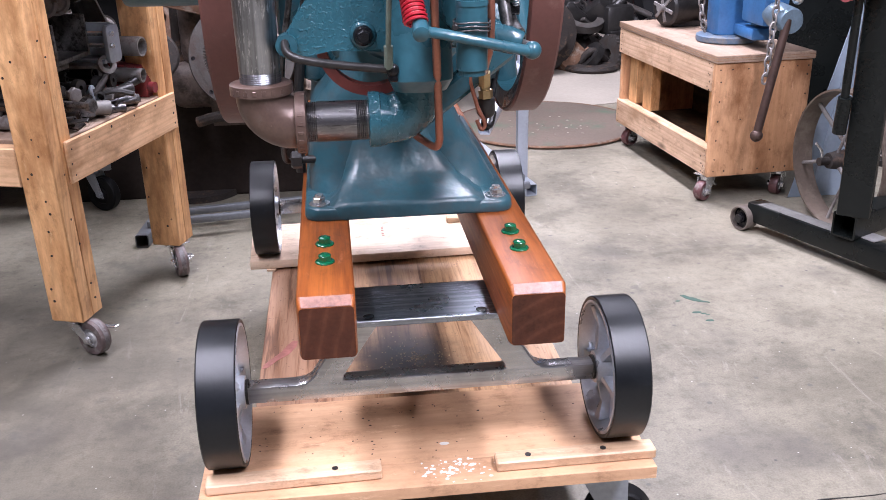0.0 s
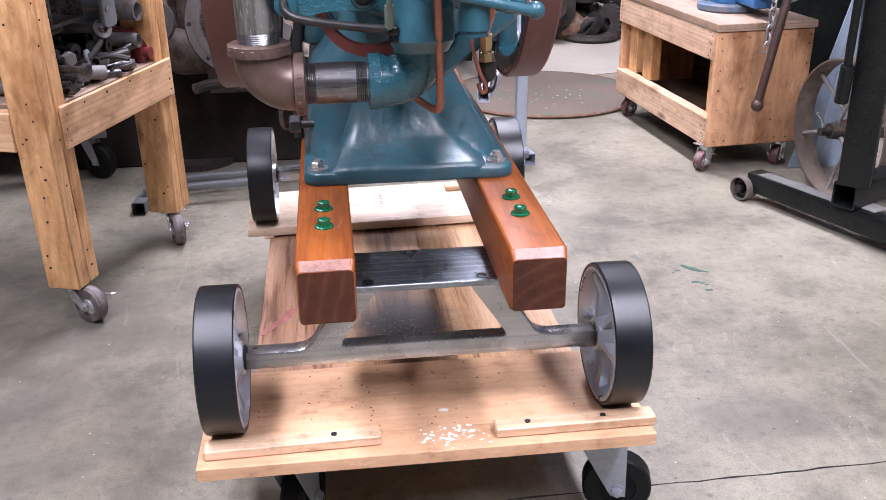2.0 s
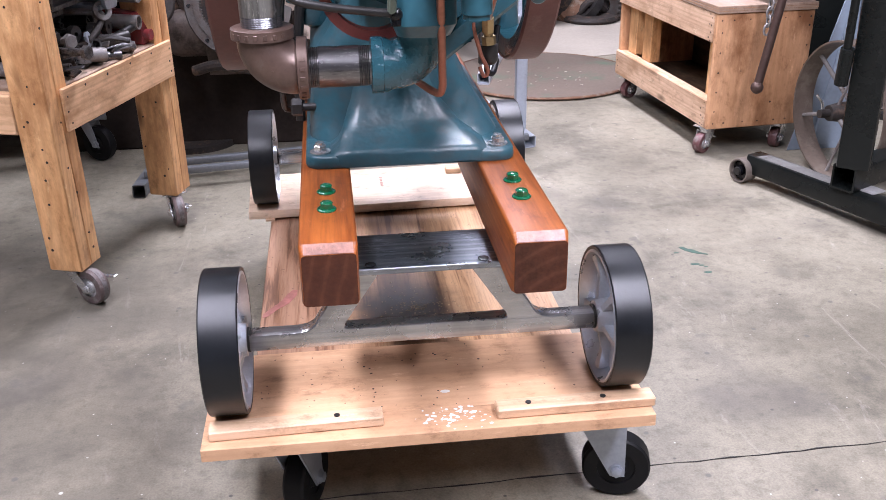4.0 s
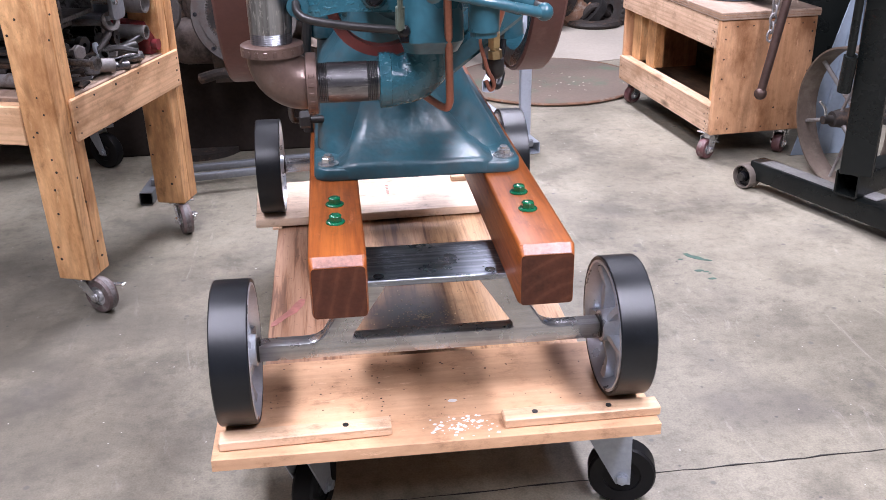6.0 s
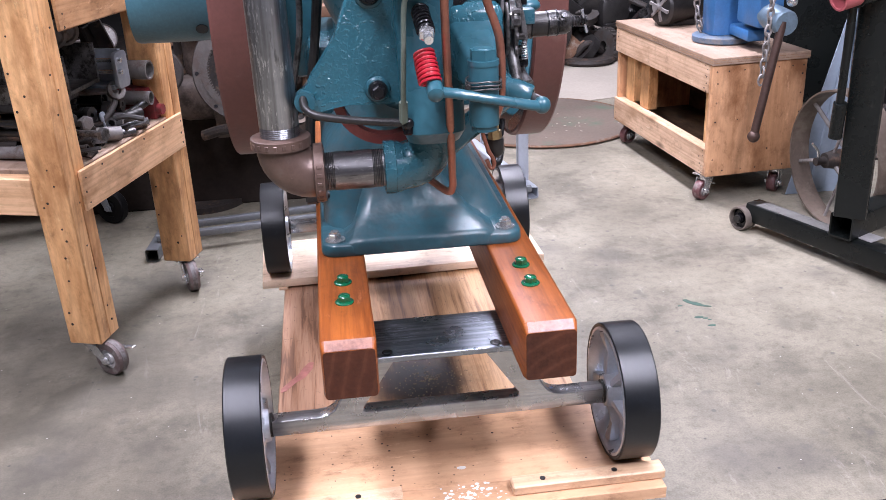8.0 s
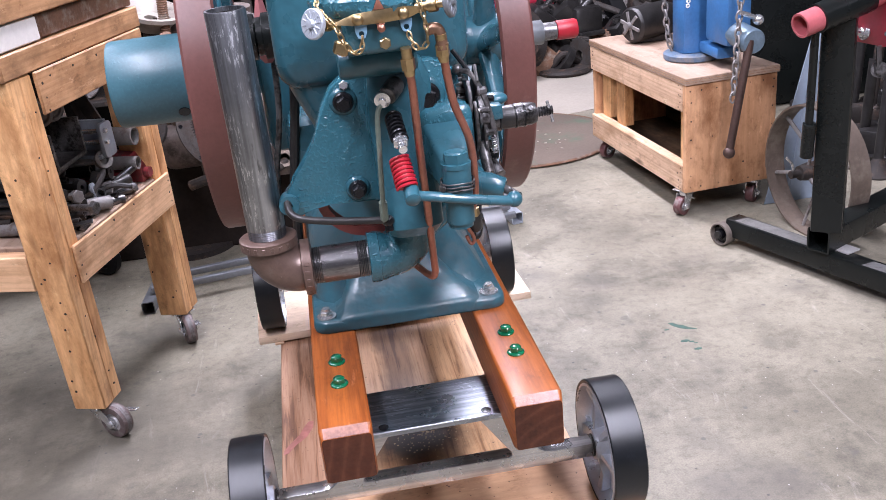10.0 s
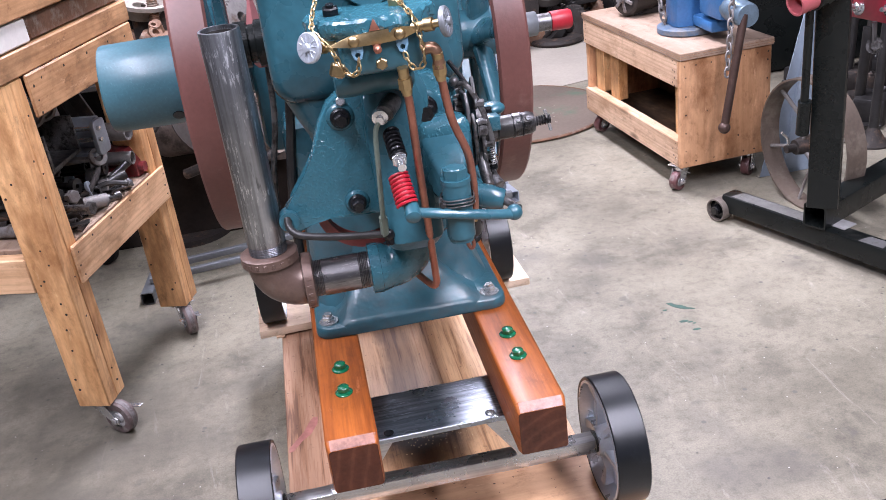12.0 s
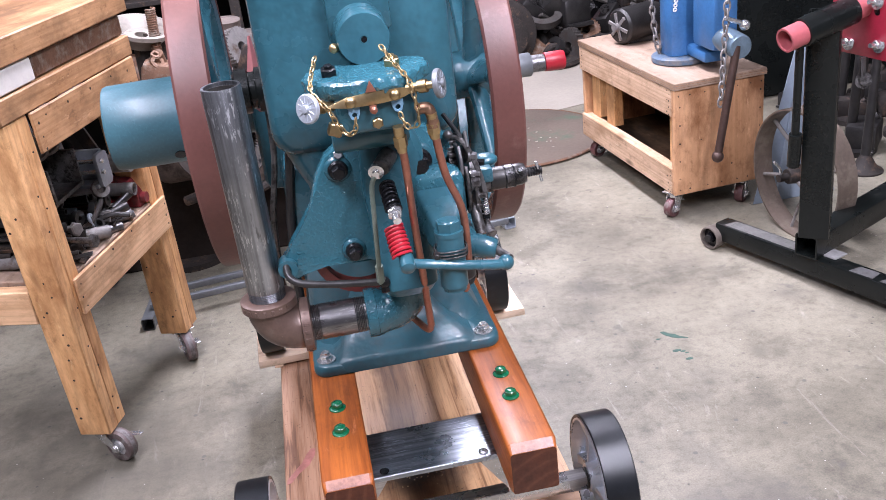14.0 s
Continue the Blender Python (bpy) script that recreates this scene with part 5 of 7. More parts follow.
loft(b, [[(x, y, z) for x, z in rounded(x0, x1, z0, z1, 0.008, 3)] for y, x0, x1, z0, z1 in ((0.982, 0.042, 0.061, 0.806, 0.836), (1.0, 0.037, 0.067, 0.806, 0.846), (1.02, 0.030, 0.077, 0.808, 0.860), (1.045, 0.025, 0.086, 0.812, 0.876), (1.09, 0.022, 0.090, 0.815, 0.886))])
rp = part("rocker_pivot", b, TEAL, eng, "teal rocker pivot post")
b = B()
box(b, 0.020, 0.090, 1.045, 1.10, 0.850, 0.896, 0.016, None, 4)
part("ledge", b, TEAL_ROUGH, rp, "rough cast ledge on the bracket")
b = B()
for z in (0.8145, 0.8185, 0.8225):
    sweep(b, [(0.0515 + 0.0195 * math.cos(a), 0.984 + 0.0195 * math.sin(a), z + 0.001 * math.sin(3 * a)) for a in [i * math.tau / 28 for i in range(28)]], 0.0011, 6, True)
part("wire_coil", b, GREASY, eng, "thin wire wound round the pivot")
b = B()
hexbolt(b, (0.0325, 0.972, 0.8185), (-0.2, -1, 0), 0.0036, 0.005)
part("small_bolt", b, DARKIRON, eng)
b = B()
lathe(b, [(0.011, 0.0), (0.0150, 0.003), (0.0155, 0.020), (0.0130, 0.036), (0.0115, 0.038), (0.0085, 0.038), (0.0085, 0.028)], (0.080, 1.035, 0.799), (0.118, 1.020, 0.790), 24)
box(b, 0.070, 0.094, 1.03, 1.10, 0.790, 0.815, 0.006, None, 2)
pre = part("push_rod_end", b, TEAL, eng)
b = B()
cyl(b, (0.112, 1.0225, 0.7915), (0.1245, 0.992, 0.789), 0.0052, seg=14)
cyl(b, (0.098, 1.062, 0.840), (0.100, 1.040, 0.806), 0.0070, seg=14)
part("push_rod", b, GREASY, pre, "bare steel push rod")
# trip lever, wand and wire rod
b = B()
sweep(b, curve([(-0.020, 1.012, 0.918), (-0.029, 1.012, 0.905), (-0.032, 1.015, 0.86), (-0.0345, 1.024, 0.80), (-0.0345, 1.034, 0.766)], 6), 0.0036, 10, flat=0.6)
cyl(b, (-0.0345, 1.030, 0.792), (-0.0345, 1.036, 0.768), 0.0052, seg=14)
part("trip_wand", b, OLIVE, eng, "olive green trip wand")
b = B()
lathe(b, [(0.0085, 0), (0.0095, 0.002), (0.0095, 0.008), (0.0045, 0.009), (0.0042, 0.014)], (-0.0205, 1.022, 0.921), (-0.026, 0.99, 0.913), 20)
tl = part("trip_lever", b, CHROME, eng, "bright trip lever eye")
b = B()
lathe(b, [(0.004, 0.0), (0.0105, 0.001)] + [(0.0105 + 0.0007 * (k % 2), 0.002 + 0.0022 * k) for k in range(11)] + [(0.010, 0.028), (0.004, 0.028)], (-0.016, 1.018, 0.922), (0.012, 1.060, 0.938), 20)
part("knurled_sleeve", b, GREASY, tl, "greasy knurled sleeve behind the eye")
b = B()
sweep(b, curve([(-0.149, 1.078, 0.795), (-0.147, 1.060, 0.785), (-0.134, 1.050, 0.778), (-0.10, 1.045, 0.772), (-0.06, 1.043, 0.767), (-0.032, 1.042, 0.764)], 8), 0.0048, 12)
part("wire_rod", b, DARKIRON, eng, "bent dark iron rod hooked into the ear")
b = B()
ball(b, (-0.030, 1.041, 0.763), 0.0078)
hexbolt(b, (-0.030, 1.041, 0.758), (0, -0.2, -1), 0.006, 0.008)
part("rod_end", b, BLACKBOLT, eng)
b = B()
lathe(b, [(0.004, 0), (0.0125, 0), (0.0125, 0.022), (0.004, 0.022)], (-0.147, 1.072, 0.789), (-0.147, 1.1, 0.789), 20, True)
part("ear_boss", b, TEAL, head)
# magneto trip and starting shaft on the side
b = B()
for x0, x1, r in ((0.072, 0.086, 0.050), (0.101, 0.112, 0.026)):
    cyl(b, (x0, 1.11, 0.866), (x1, 1.11, 0.865), r, seg=30)
mag = part("trip_gear", b, DARKIRON, eng, "greasy dark iron trip gear")
b = B()
for k in range(30):
    a = k * math.tau / 30
    c = Vector((0.0805, 1.11 + 0.051 * math.cos(a), 0.8655 + 0.051 * math.sin(a)))
    bar(b, c - Vector((0.006, 0, 0)), c + Vector((0.006, 0, 0)), 0.005, 0.005, 0.0008, 0.0)
part("gear_teeth", b, GREASY, mag, "row of greasy gear teeth")
plates = (((1.052, 0.902), (1.062, 0.918), (1.090, 0.915), (1.098, 0.868), (1.10, 0.83), (1.068, 0.818), (1.052, 0.845)),
          ((1.045, 0.880), (1.055, 0.894), (1.085, 0.884), (1.082, 0.838), (1.056, 0.830), (1.044, 0.850)),
          ((1.056, 0.918), (1.066, 0.936), (1.10, 0.905), (1.088, 0.885), (1.062, 0.898)),
          ((1.050, 0.868), (1.060, 0.876), (1.078, 0.872), (1.076, 0.826), (1.058, 0.818), (1.050, 0.835)))
for k, pts in enumerate(plates):
    b = B()
    x0 = 0.084 + 0.0052 * k
    slab(b, list(pts)[::-1], x0, x0 + 0.0048, "x", 0.0012)
    part("trip_plate", b, (WORNSTEEL, GREASY, DARKIRON, WORNSTEEL)[k], mag, "greasy worn steel trip plate")
for k, (y, z, r) in enumerate(((1.058, 0.905, 0.0050), (1.056, 0.838, 0.0058), (1.060, 0.823, 0.0058), (1.052, 0.872, 0.0065), (1.048, 0.855, 0.0038), (1.066, 0.892, 0.0045), (1.050, 0.884, 0.0032))):
    b = B()
    hexbolt(b, (0.097 + 0.005 * (k % 3), y, z), (1, -0.25, 0), r, 0.008, r * 1.4)
    part("pin_nut", b, (WORNSTEEL, GREASY, BLACKBOLT)[k % 3], mag)
b = B()
sweep(b, curve([(0.078, 1.075, 0.929), (0.090, 1.062, 0.926), (0.101, 1.056, 0.905), (0.107, 1.052, 0.885), (0.112, 1.050, 0.855), (0.109, 1.050, 0.838)], 6), 0.0036, 10, flat=0.6)
ball(b, (0.077, 1.076, 0.930), 0.0065)
part("latch_lever", b, GREASY, mag, "bent greasy latch lever")
b = B()
sweep(b, curve([(0.106, 1.075, 0.822), (0.110, 1.07, 0.806), (0.116, 1.055, 0.796)], 6), 0.0085, 12)
part("latch_rod", b, WORNSTEEL, mag)
# starting shaft: collars, dark banded barrel, chamfered end and a short thread
AX = Vector((0.099, 1.078, 0.862))
AD = Vector((0.085, -0.002, 0.0025)).normalized()
b = B()
lathe(b, [(0.010, 0.0), (0.0160, 0.0005), (0.0160, 0.0235), (0.0145, 0.0250), (0.0130, 0.0255), (0.0130, 0.0445), (0.0150, 0.0455), (0.0150, 0.0550), (0.0125, 0.0560), (0.0125, 0.0570), (0.0142, 0.0578), (0.0142, 0.0660), (0.0120, 0.0720), (0.0062, 0.0725)] +
      [v for k in range(6) for v in ((0.0066, 0.0730 + 0.0034 * k), (0.0052, 0.0747 + 0.0034 * k))] + [(0.006, 0.0932), (0.003, 0.0942)], AX, AX + AD, 28)
shaft = part("starting_shaft", b, SHAFTSTEEL, eng, "greasy steel threaded starting shaft")
b = B()
lathe(b, [(0.0129, 0.0258), (0.0144, 0.0260), (0.0148, 0.0350), (0.0144, 0.0442), (0.0129, 0.0444)], AX, AX + AD, 28, True)
part("barrel", b, DARKIRON, shaft, "dark banded barrel")
for q in (0.0105, 0.0242, 0.0444, 0.0555):
    b = B()
    lathe(b, [(0.012, q), (0.0163 if q < 0.03 else 0.0153, q), (0.0163 if q < 0.03 else 0.0153, q + 0.0016), (0.012, q + 0.0016)], AX, AX + AD, 24, True)
    part("ring_groove", b, BLACKBOLT, shaft)
for q in (0.016, 0.0502, 0.0630):
    b = B()
    c = AX + AD * q
    cyl(b, c + Vector((0, -0.0118, 0.0100)), c + Vector((0, -0.0128, 0.0106)), 0.0030, seg=12)
    part("oil_hole", b, BLACKBOLT, shaft)
b = B()
c = AX + AD * 0.0895
sweep(b, [c + Vector((-0.003, -0.002, 0.013)), c + Vector((0.0, -0.003, 0.0)), c + Vector((0.003, -0.004, -0.014))], 0.0018, 6)
part("cotter_pin", b, CHROME, eng)
b = B()
box(b, 0.108, 0.126, 1.058, 1.078, 0.866, 0.884, 0.002, None, 2)
ball(b, (0.124, 1.10, 0.882), 0.016, 1.1, 1.0, 0.55)
part("magneto_cap", b, TEAL, eng)
b = B()
sweep(b, curve([(0.080, 1.12, 0.945), (0.094, 1.10, 0.922), (0.103, 1.08, 0.905)], 8), 0.0030, 8)
sweep(b, curve([(0.078, 1.11, 0.915), (0.090, 1.09, 0.925), (0.098, 1.07, 0.910)], 8), 0.0022, 8)
part("ignition_wire", b, RUBBER, eng, "black ignition wire")
b = B()
coil(b, (0.110, 1.050, 0.850), (0.112, 1.050, 0.828), 0.0034, 0.0008, 8)
part("small_spring", b, CHROME, eng)
b = B()
bar(b, (0.005, 1.19, 0.668), (0.135, 1.215, 0.758), 0.022, 0.032, 0.006)
part("brace", b, TEAL, eng, "slanting teal brace under the head")
b = B()
cyl(b, (0.099, 1.195, 0.727), (0.100, 1.20, 0.709), 0.0085, seg=6)
cyl(b, (0.100, 1.20, 0.709), (0.101, 1.20, 0.703), 0.0065, seg=14)
cyl(b, (0.101, 1.20, 0.703), (0.102, 1.20, 0.692), 0.0095, seg=6)
part("flare_nut", b, BRASS, eng, "brass flare nut")
b = B()
lathe(b, [(0.009, 0.0), (0.012, 0.002), (0.0125, 0.005), (0.0125, 0.022), (0.010, 0.026), (0.006, 0.029)], (0.103, 1.21, 0.692), (0.106, 1.215, 0.5), 24)
part("fuel_filter", b, DARKIRON, eng, "dark iron fuel filter body")
b = B()
sweep(b, curve([(0.080, 1.195, 0.722), (0.081, 1.195, 0.712), (0.086, 1.195, 0.695), (0.091, 1.195, 0.678), (0.098, 1.195, 0.664), (0.099, 1.195, 0.655), (0.094, 1.195, 0.652), (0.089, 1.197, 0.664)], 8), 0.0028, 10)
part("copper_line", b, COPPER, eng, "bent copper fuel line")
b = B()
sweep(b, curve([(0.118, 1.23, 0.71), (0.113, 1.22, 0.69), (0.104, 1.215, 0.67), (0.103, 1.22, 0.652), (0.114, 1.24, 0.645), (0.124, 1.27, 0.655)], 8), 0.0042, 10)
part("fuel_hose", b, RUBBER, eng, "black rubber fuel hose")
b = B()
cyl(b, (-0.155, 1.36, 0.575), (-0.10, 1.36, 0.575), 0.006, seg=12)
hexbolt(b, (-0.150, 1.36, 0.575), (-1, 0, 0), 0.0135, 0.016)
part("drain_bolt", b, DARKIRON, eng)
for pts, r, mtl in (([(-0.150, 1.50, 0.90), (-0.156, 1.50, 0.80), (-0.176, 1.52, 0.698), (-0.184, 1.55, 0.60), (-0.187, 1.58, 0.52), (-0.176, 1.60, 0.505)], 0.0052, GREASY),
                    ([(-0.118, 1.50, 0.90), (-0.131, 1.50, 0.797), (-0.148, 1.50, 0.689), (-0.156, 1.50, 0.60), (-0.158, 1.50, 0.515)], 0.0080, DARKIRON)):
    b = B()
    sweep(b, curve(pts, 6), r, 10)
    part("side_rod", b, mtl, eng, "long iron side rod")

# ---- timber workbench ----
BENCH = pose(-0.659, 1.899, 0.0, 0, 0, -18.0)
RACKED = Matrix(((1, 0, 0.051, -0.0051), (0, 1, -0.120, 0.0120), (0, 0, 1, 0), (0, 0, 0, 1)))
bench = thing("workbench", (-0.659, 1.899, 0.0), "rough pine workbench on casters with a loaded shelf", "workbench", turn=-18.0)
BL = 1.5


def plank(name, dims, material, parent, label="", bev=0.003, m=None):
    b = B()
    box(b, *dims, bev, m)
    return part(name, b, material, parent, label, local=True)


LB, LW, FL = 0.082, 0.077, 0.463
for y0 in (0.0, FL):
    for x1 in (0.0, -BL + 0.09):
        plank("leg", (x1 - LW, x1, y0, y0 + 0.040, LB, 0.851), PINE_Z, bench, m=RACKED)
        plank("leg", (x1 - LW, x1 - 0.001, y0 + 0.0405, y0 + 0.081, LB, 0.851), PINE_Z, bench, m=RACKED)
plank("brace", (0.0012, 0.009, 0.044, 0.524, 0.394, 0.486), PINE_Y, bench, "pine side rail nailed across the legs", m=RACKED)
plank("side_rail", (0.0012, 0.009, 0.080, 0.545, 0.765, 0.8527), OLDPINE, bench, m=RACKED)
plank("long_rail", (-BL, 0.004, -0.012, 0.56, 0.853, 0.901), OLDPINE, bench, m=RACKED)
plank("long_rail", (-BL, -LW - 0.002, 0.002, 0.036, 0.396, 0.48), PINE_X, bench, m=RACKED)
plank("shelf", (-BL + 0.01, -0.002, 0.040, 0.525, 0.4735, 0.489), PLY_TOP, bench, "dusty plywood shelf", m=RACKED)
plank("spacer", (-0.9, -0.008, 0.165, 0.56, 0.904, 0.952), RUST, bench, "rusty flat iron packed under the top", m=RACKED)
plank("spacer", (-0.9, 0.0, -0.02, 0.150, 0.904, 0.952), WHITEBLOCK, bench, "whitewashed block packed under the top", m=RACKED)
plank("top", (-BL, 0.008, -0.03, 0.58, 0.955, 1.008), OLDPINE, bench, "thick pine bench top", m=RACKED)
rnd = random.Random(13)


def nails(parent, spots, r=0.0026, m=Matrix()):
    """Sunk nail heads, each given by a place and the way that it faces, in the thing's own axes."""
    for c, d in spots:
        b = B()
        c, d = m @ Vector(c), Vector(d)
        cyl(b, c - d * 0.002, c + d * 0.0006, r * rnd.uniform(0.75, 1.25), seg=8)
        part("nail", b, NAIL, parent, local=True)


spots = []
for z in (0.13, 0.17, 0.25, 0.31, 0.335, 0.36, 0.41, 0.43, 0.46, 0.50, 0.62, 0.66, 0.70, 0.78):
    spots.append(((-0.045 + rnd.uniform(-0.03, 0.03), 0.0, z + rnd.uniform(-0.01, 0.01)), (0, -1, 0)))
    if rnd.random() < 0.7:
        spots.append(((0.0, 0.045 + rnd.uniform(-0.025, 0.02), z + rnd.uniform(-0.015, 0.015)), (1, 0, 0)))
for z in (0.14, 0.16, 0.22, 0.30, 0.34):
    spots.append(((-0.040 + rnd.uniform(-0.03, 0.03), FL, z), (0, -1, 0)))
for zz in (0.396, 0.757):
    for dz in (0.014, 0.04, 0.07):
        spots += [((0.009, (0.056 if zz < 0.5 else 0.094) + rnd.uniform(-0.004, 0.006), zz + dz), (1, 0, 0)), ((0.009, 0.508 + rnd.uniform(-0.008, 0.004), zz + dz), (1, 0, 0))]
    for y in (0.13, 0.22, 0.32, 0.42):
        spots.append(((0.009, y, zz + 0.078), (1, 0, 0)))
nails(bench, spots, 0.0026, RACKED)
for x, y, tu in ((-0.040, 0.040, 72), (-0.034, 0.505, 38), (-BL + 0.045, 0.036, 60), (-BL + 0.045, 0.50, 120)):
    caster(bench, x, y, LB, 0.040, 0.026, tu, CASTERGREY, CHROME, True, True, trail=1.18, band=TREAD)

# ---- vise stand ----
stand = thing("vise_stand", (1.037, 2.68, 0.0), "plywood and pine rolling stand with an open side", "rolling stand", turn=5.0)
SW, SL, S0, S1 = 0.312, 0.76, 0.084, 0.436
plank("end_panel", (-0.004, SW, 0.0, 0.018, S0, S1), PLY, stand, "plywood end panel")
plank("end_panel", (0.004, SW, SL - 0.018, SL, S0, S1), PLY, stand)
# back and bottom are coloured dark to stand for the unlit inside
plank("back_panel", (SW - 0.015, SW - 0.001, 0.019, SL - 0.019, S0, S1), SHADEPLY, stand, "plywood back panel coloured dark for the shade inside")
plank("top_rail", (-0.004, 0.034, 0.0185, SL, S1 - 0.089, S1), PALEPINE, stand)
plank("bottom_rail", (-0.004, 0.034, 0.0185, SL, S0, S0 + 0.089), PALEPINE, stand)
for y0 in (0.02, SL - 0.11, SL - 0.24):
    plank("post", (0.026, 0.064, y0, y0 + 0.07, S0 + 0.0892, S1 - 0.0892), PINE_Z, stand)
plank("bottom", (0.035, SW - 0.016, 0.02, SL - 0.02, S0 + 0.02, S0 + 0.036), SHADEPLY, stand)
tp = plank("top", (-0.006, SW + 0.004, -0.006, SL + 0.004, S1 + 0.0005, S1 + 0.023), PLY_TOP, stand, "dusty plywood top with splintered edges", 0.0015)
for k in range(2):
    z = S1 + 0.0075 + 0.0075 * k
    b = B()
    box(b, -0.0066, SW + 0.0046, -0.0066, SL + 0.0046, z, z + 0.0011)
    part("ply_layer", b, OLDPINE, tp, local=True)
spots = []
for zz in (S0 + 0.012, S0 + 0.035, S0 + 0.06, S0 + 0.08, S1 - 0.012, S1 - 0.035, S1 - 0.06, S1 - 0.08):
    for y in (0.030, 0.046, SL - 0.02):
        if rnd.random() < 0.85:
            spots.append(((-0.004, y + rnd.uniform(-0.004, 0.006), zz + rnd.uniform(-0.006, 0.006)), (-1, 0, 0)))
for x in (0.02, 0.06, 0.11, 0.16, 0.21, 0.26, 0.295):
    spots += [((x + rnd.uniform(-0.01, 0.01), 0.0, S0 + 0.018), (0, -1, 0)), ((x + rnd.uniform(-0.01, 0.01), 0.0, S1 - 0.02), (0, -1, 0))]
for z in (0.14, 0.2, 0.26, 0.32, 0.38):
    spots += [((0.016, 0.0, z), (0, -1, 0)), ((SW - 0.014, 0.0, z + 0.01), (0, -1, 0))]
spots += [((0.09, 0.0, 0.262), (0, -1, 0)), ((0.20, 0.0, 0.16), (0, -1, 0))]
nails(stand, spots, 0.0025)
for x, y, tu in ((0.020, 0.045, -62), (SW - 0.040, 0.05, -50), (0.050, SL - 0.045, -70), (SW - 0.045, SL - 0.045, 70)):
    caster(stand, x, y, S0, 0.0315, 0.026, tu, CASTERRED, CHROME, True, True, True)

# ---- black engine hoist stand ----
hoist = thing("engine_stand", (1.12, 2.1, 0.0), "black painted steel engine stand with a red head", "engine stand")
U = Vector((0.37, -0.929, 0)).normalized()
V = Vector((0.929, 0.37, 0))
E0 = Vector((1.088, 2.445, 0.0))


def along(u, v, z):
    return E0 + U * u + V * v + Vector((0, 0, z))


def tube_bar(b, p, q, w, h, wall):
    """A square steel tube from p to q, open at both ends."""
    m, l = turn_to(p, q)
    out, inn = rounded(-w / 2, w / 2, -h / 2, h / 2, 0.006, 2), rounded(-w / 2 + wall, w / 2 - wall, -h / 2 + wall, h / 2 - wall, 0.003, 2)
    rings = [[b.verts.new(m @ Vector((x, y, z))) for x, y in o] for o, z in ((out, -l / 2), (out, l / 2), (inn, l / 2), (inn, -l / 2))]
    for s0, s1 in zip(rings, rings[1:] + rings[:1]):
        for i in range(len(s0)):
            j = (i + 1) % len(s0)
            b.faces.new((s0[i], s0[j], s1[j], s1[i]))


b = B()
tube_bar(b, along(0.0, 0.0, 0.057), along(1.05, 0.0, 0.057), 0.058, 0.056, 0.004)
part("leg", b, BLACKPAINT, hoist)
b = B()
tube_bar(b, along(0.335, -0.04, 0.119), along(0.225, 0.85, 0.119), 0.066, 0.066, 0.005)
part("cross_tube", b, BLACKPAINT, hoist, "black square tube with an open end")
b = B()
tube_bar(b, (1.203, 2.128, 0.153), (1.180, 2.095, 0.755), 0.078, 0.076, 0.005)
part("post", b, BLACKPAINT, hoist)
b = B()
slab(b, [(0.0, -0.03), (0.05, -0.03), (0.05, 0.03), (0.0, 0.03)], 0.0865, 0.0895, "z", 0, Matrix.Translation(along(0.37, 0.0, 0.0)) @ pose(0, 0, 0, 0, 0, 22))
part("foot_plate", b, CORE, hoist)
b = B()
lathe(b, [(0.028, 0), (0.035, 0.0), (0.035, 0.15), (0.028, 0.15)], (1.092, 2.045, 0.727), (1.30, 2.09, 0.768), 32, True)
part("sleeve", b, BLACKPAINT, hoist)
b = B()
lathe(b, [(0.0245, -0.05), (0.0295, -0.05), (0.0295, 0.26), (0.0245, 0.26)], (1.092, 2.045, 0.727), (1.30, 2.09, 0.768), 32, True)
part("pivot_tube", b, surf("pink_primer", (0.42, 0.10, 0.11), 0.45, 0, 0.2, 12, 120, 0.1, 0.001), hoist, "faded red pivot tube with an open end")
b = B()
slab(b, [(-0.075, -0.13), (0.10, -0.13), (0.10, 0.16), (-0.075, 0.16)], 0.0, 0.012, "x", 0.002, Matrix.Translation((1.270, 2.083, 0.757)) @ pose(0, 0, 0, 0, -10, 12))
slab(b, [(0.072, -0.13), (0.10, -0.13), (0.10, 0.16), (0.072, 0.16)], 0.012, 0.09, "x", 0.002, Matrix.Translation((1.270, 2.083, 0.757)) @ pose(0, 0, 0, 0, -10, 12))
hd = part("mounting_head", b, REDPAINT, hoist, "red steel mounting head plate")
for dy, dz in ((-0.045, -0.09), (0.055, -0.10), (-0.05, 0.02)):
    b = B()
    c = Matrix.Translation((1.270, 2.083, 0.757)) @ pose(0, 0, 0, 0, -10, 12) @ Vector((-0.001, dy, dz))
    hexbolt(b, c, (-1, -0.2, 0.17), 0.012, 0.012, 0.019)
    cyl(b, c, c + Vector((-0.028, -0.006, 0.004)), 0.006, seg=12)
    part("mounting_bolt", b, CHROME, hd, "zinc plated bolt and washer")
b = B()
slab(b, rounded(-0.008, 0.008, -0.045, 0.045, 0.0079, 4), -0.0015, 0.0, "x", 0, Matrix.Translation((1.270, 2.083, 0.757)) @ pose(0, 0, 0, 0, -10, 12) @ pose(0, -0.045, 0.03))
part("slot", b, BLACKBOLT, hd, "long adjusting slot")
b = B()
sweep(b, [(1.262, 2.055, 0.64), (1.262, 2.05, 0.60), (1.268, 2.05, 0.575)], 0.02, 10, flat=0.3)
hexbolt(b, (1.262, 2.047, 0.585), (-0.3, -1, 0.2), 0.013, 0.012, 0.02)
part("clamp_arm", b, GREASY, hoist)
b = B()
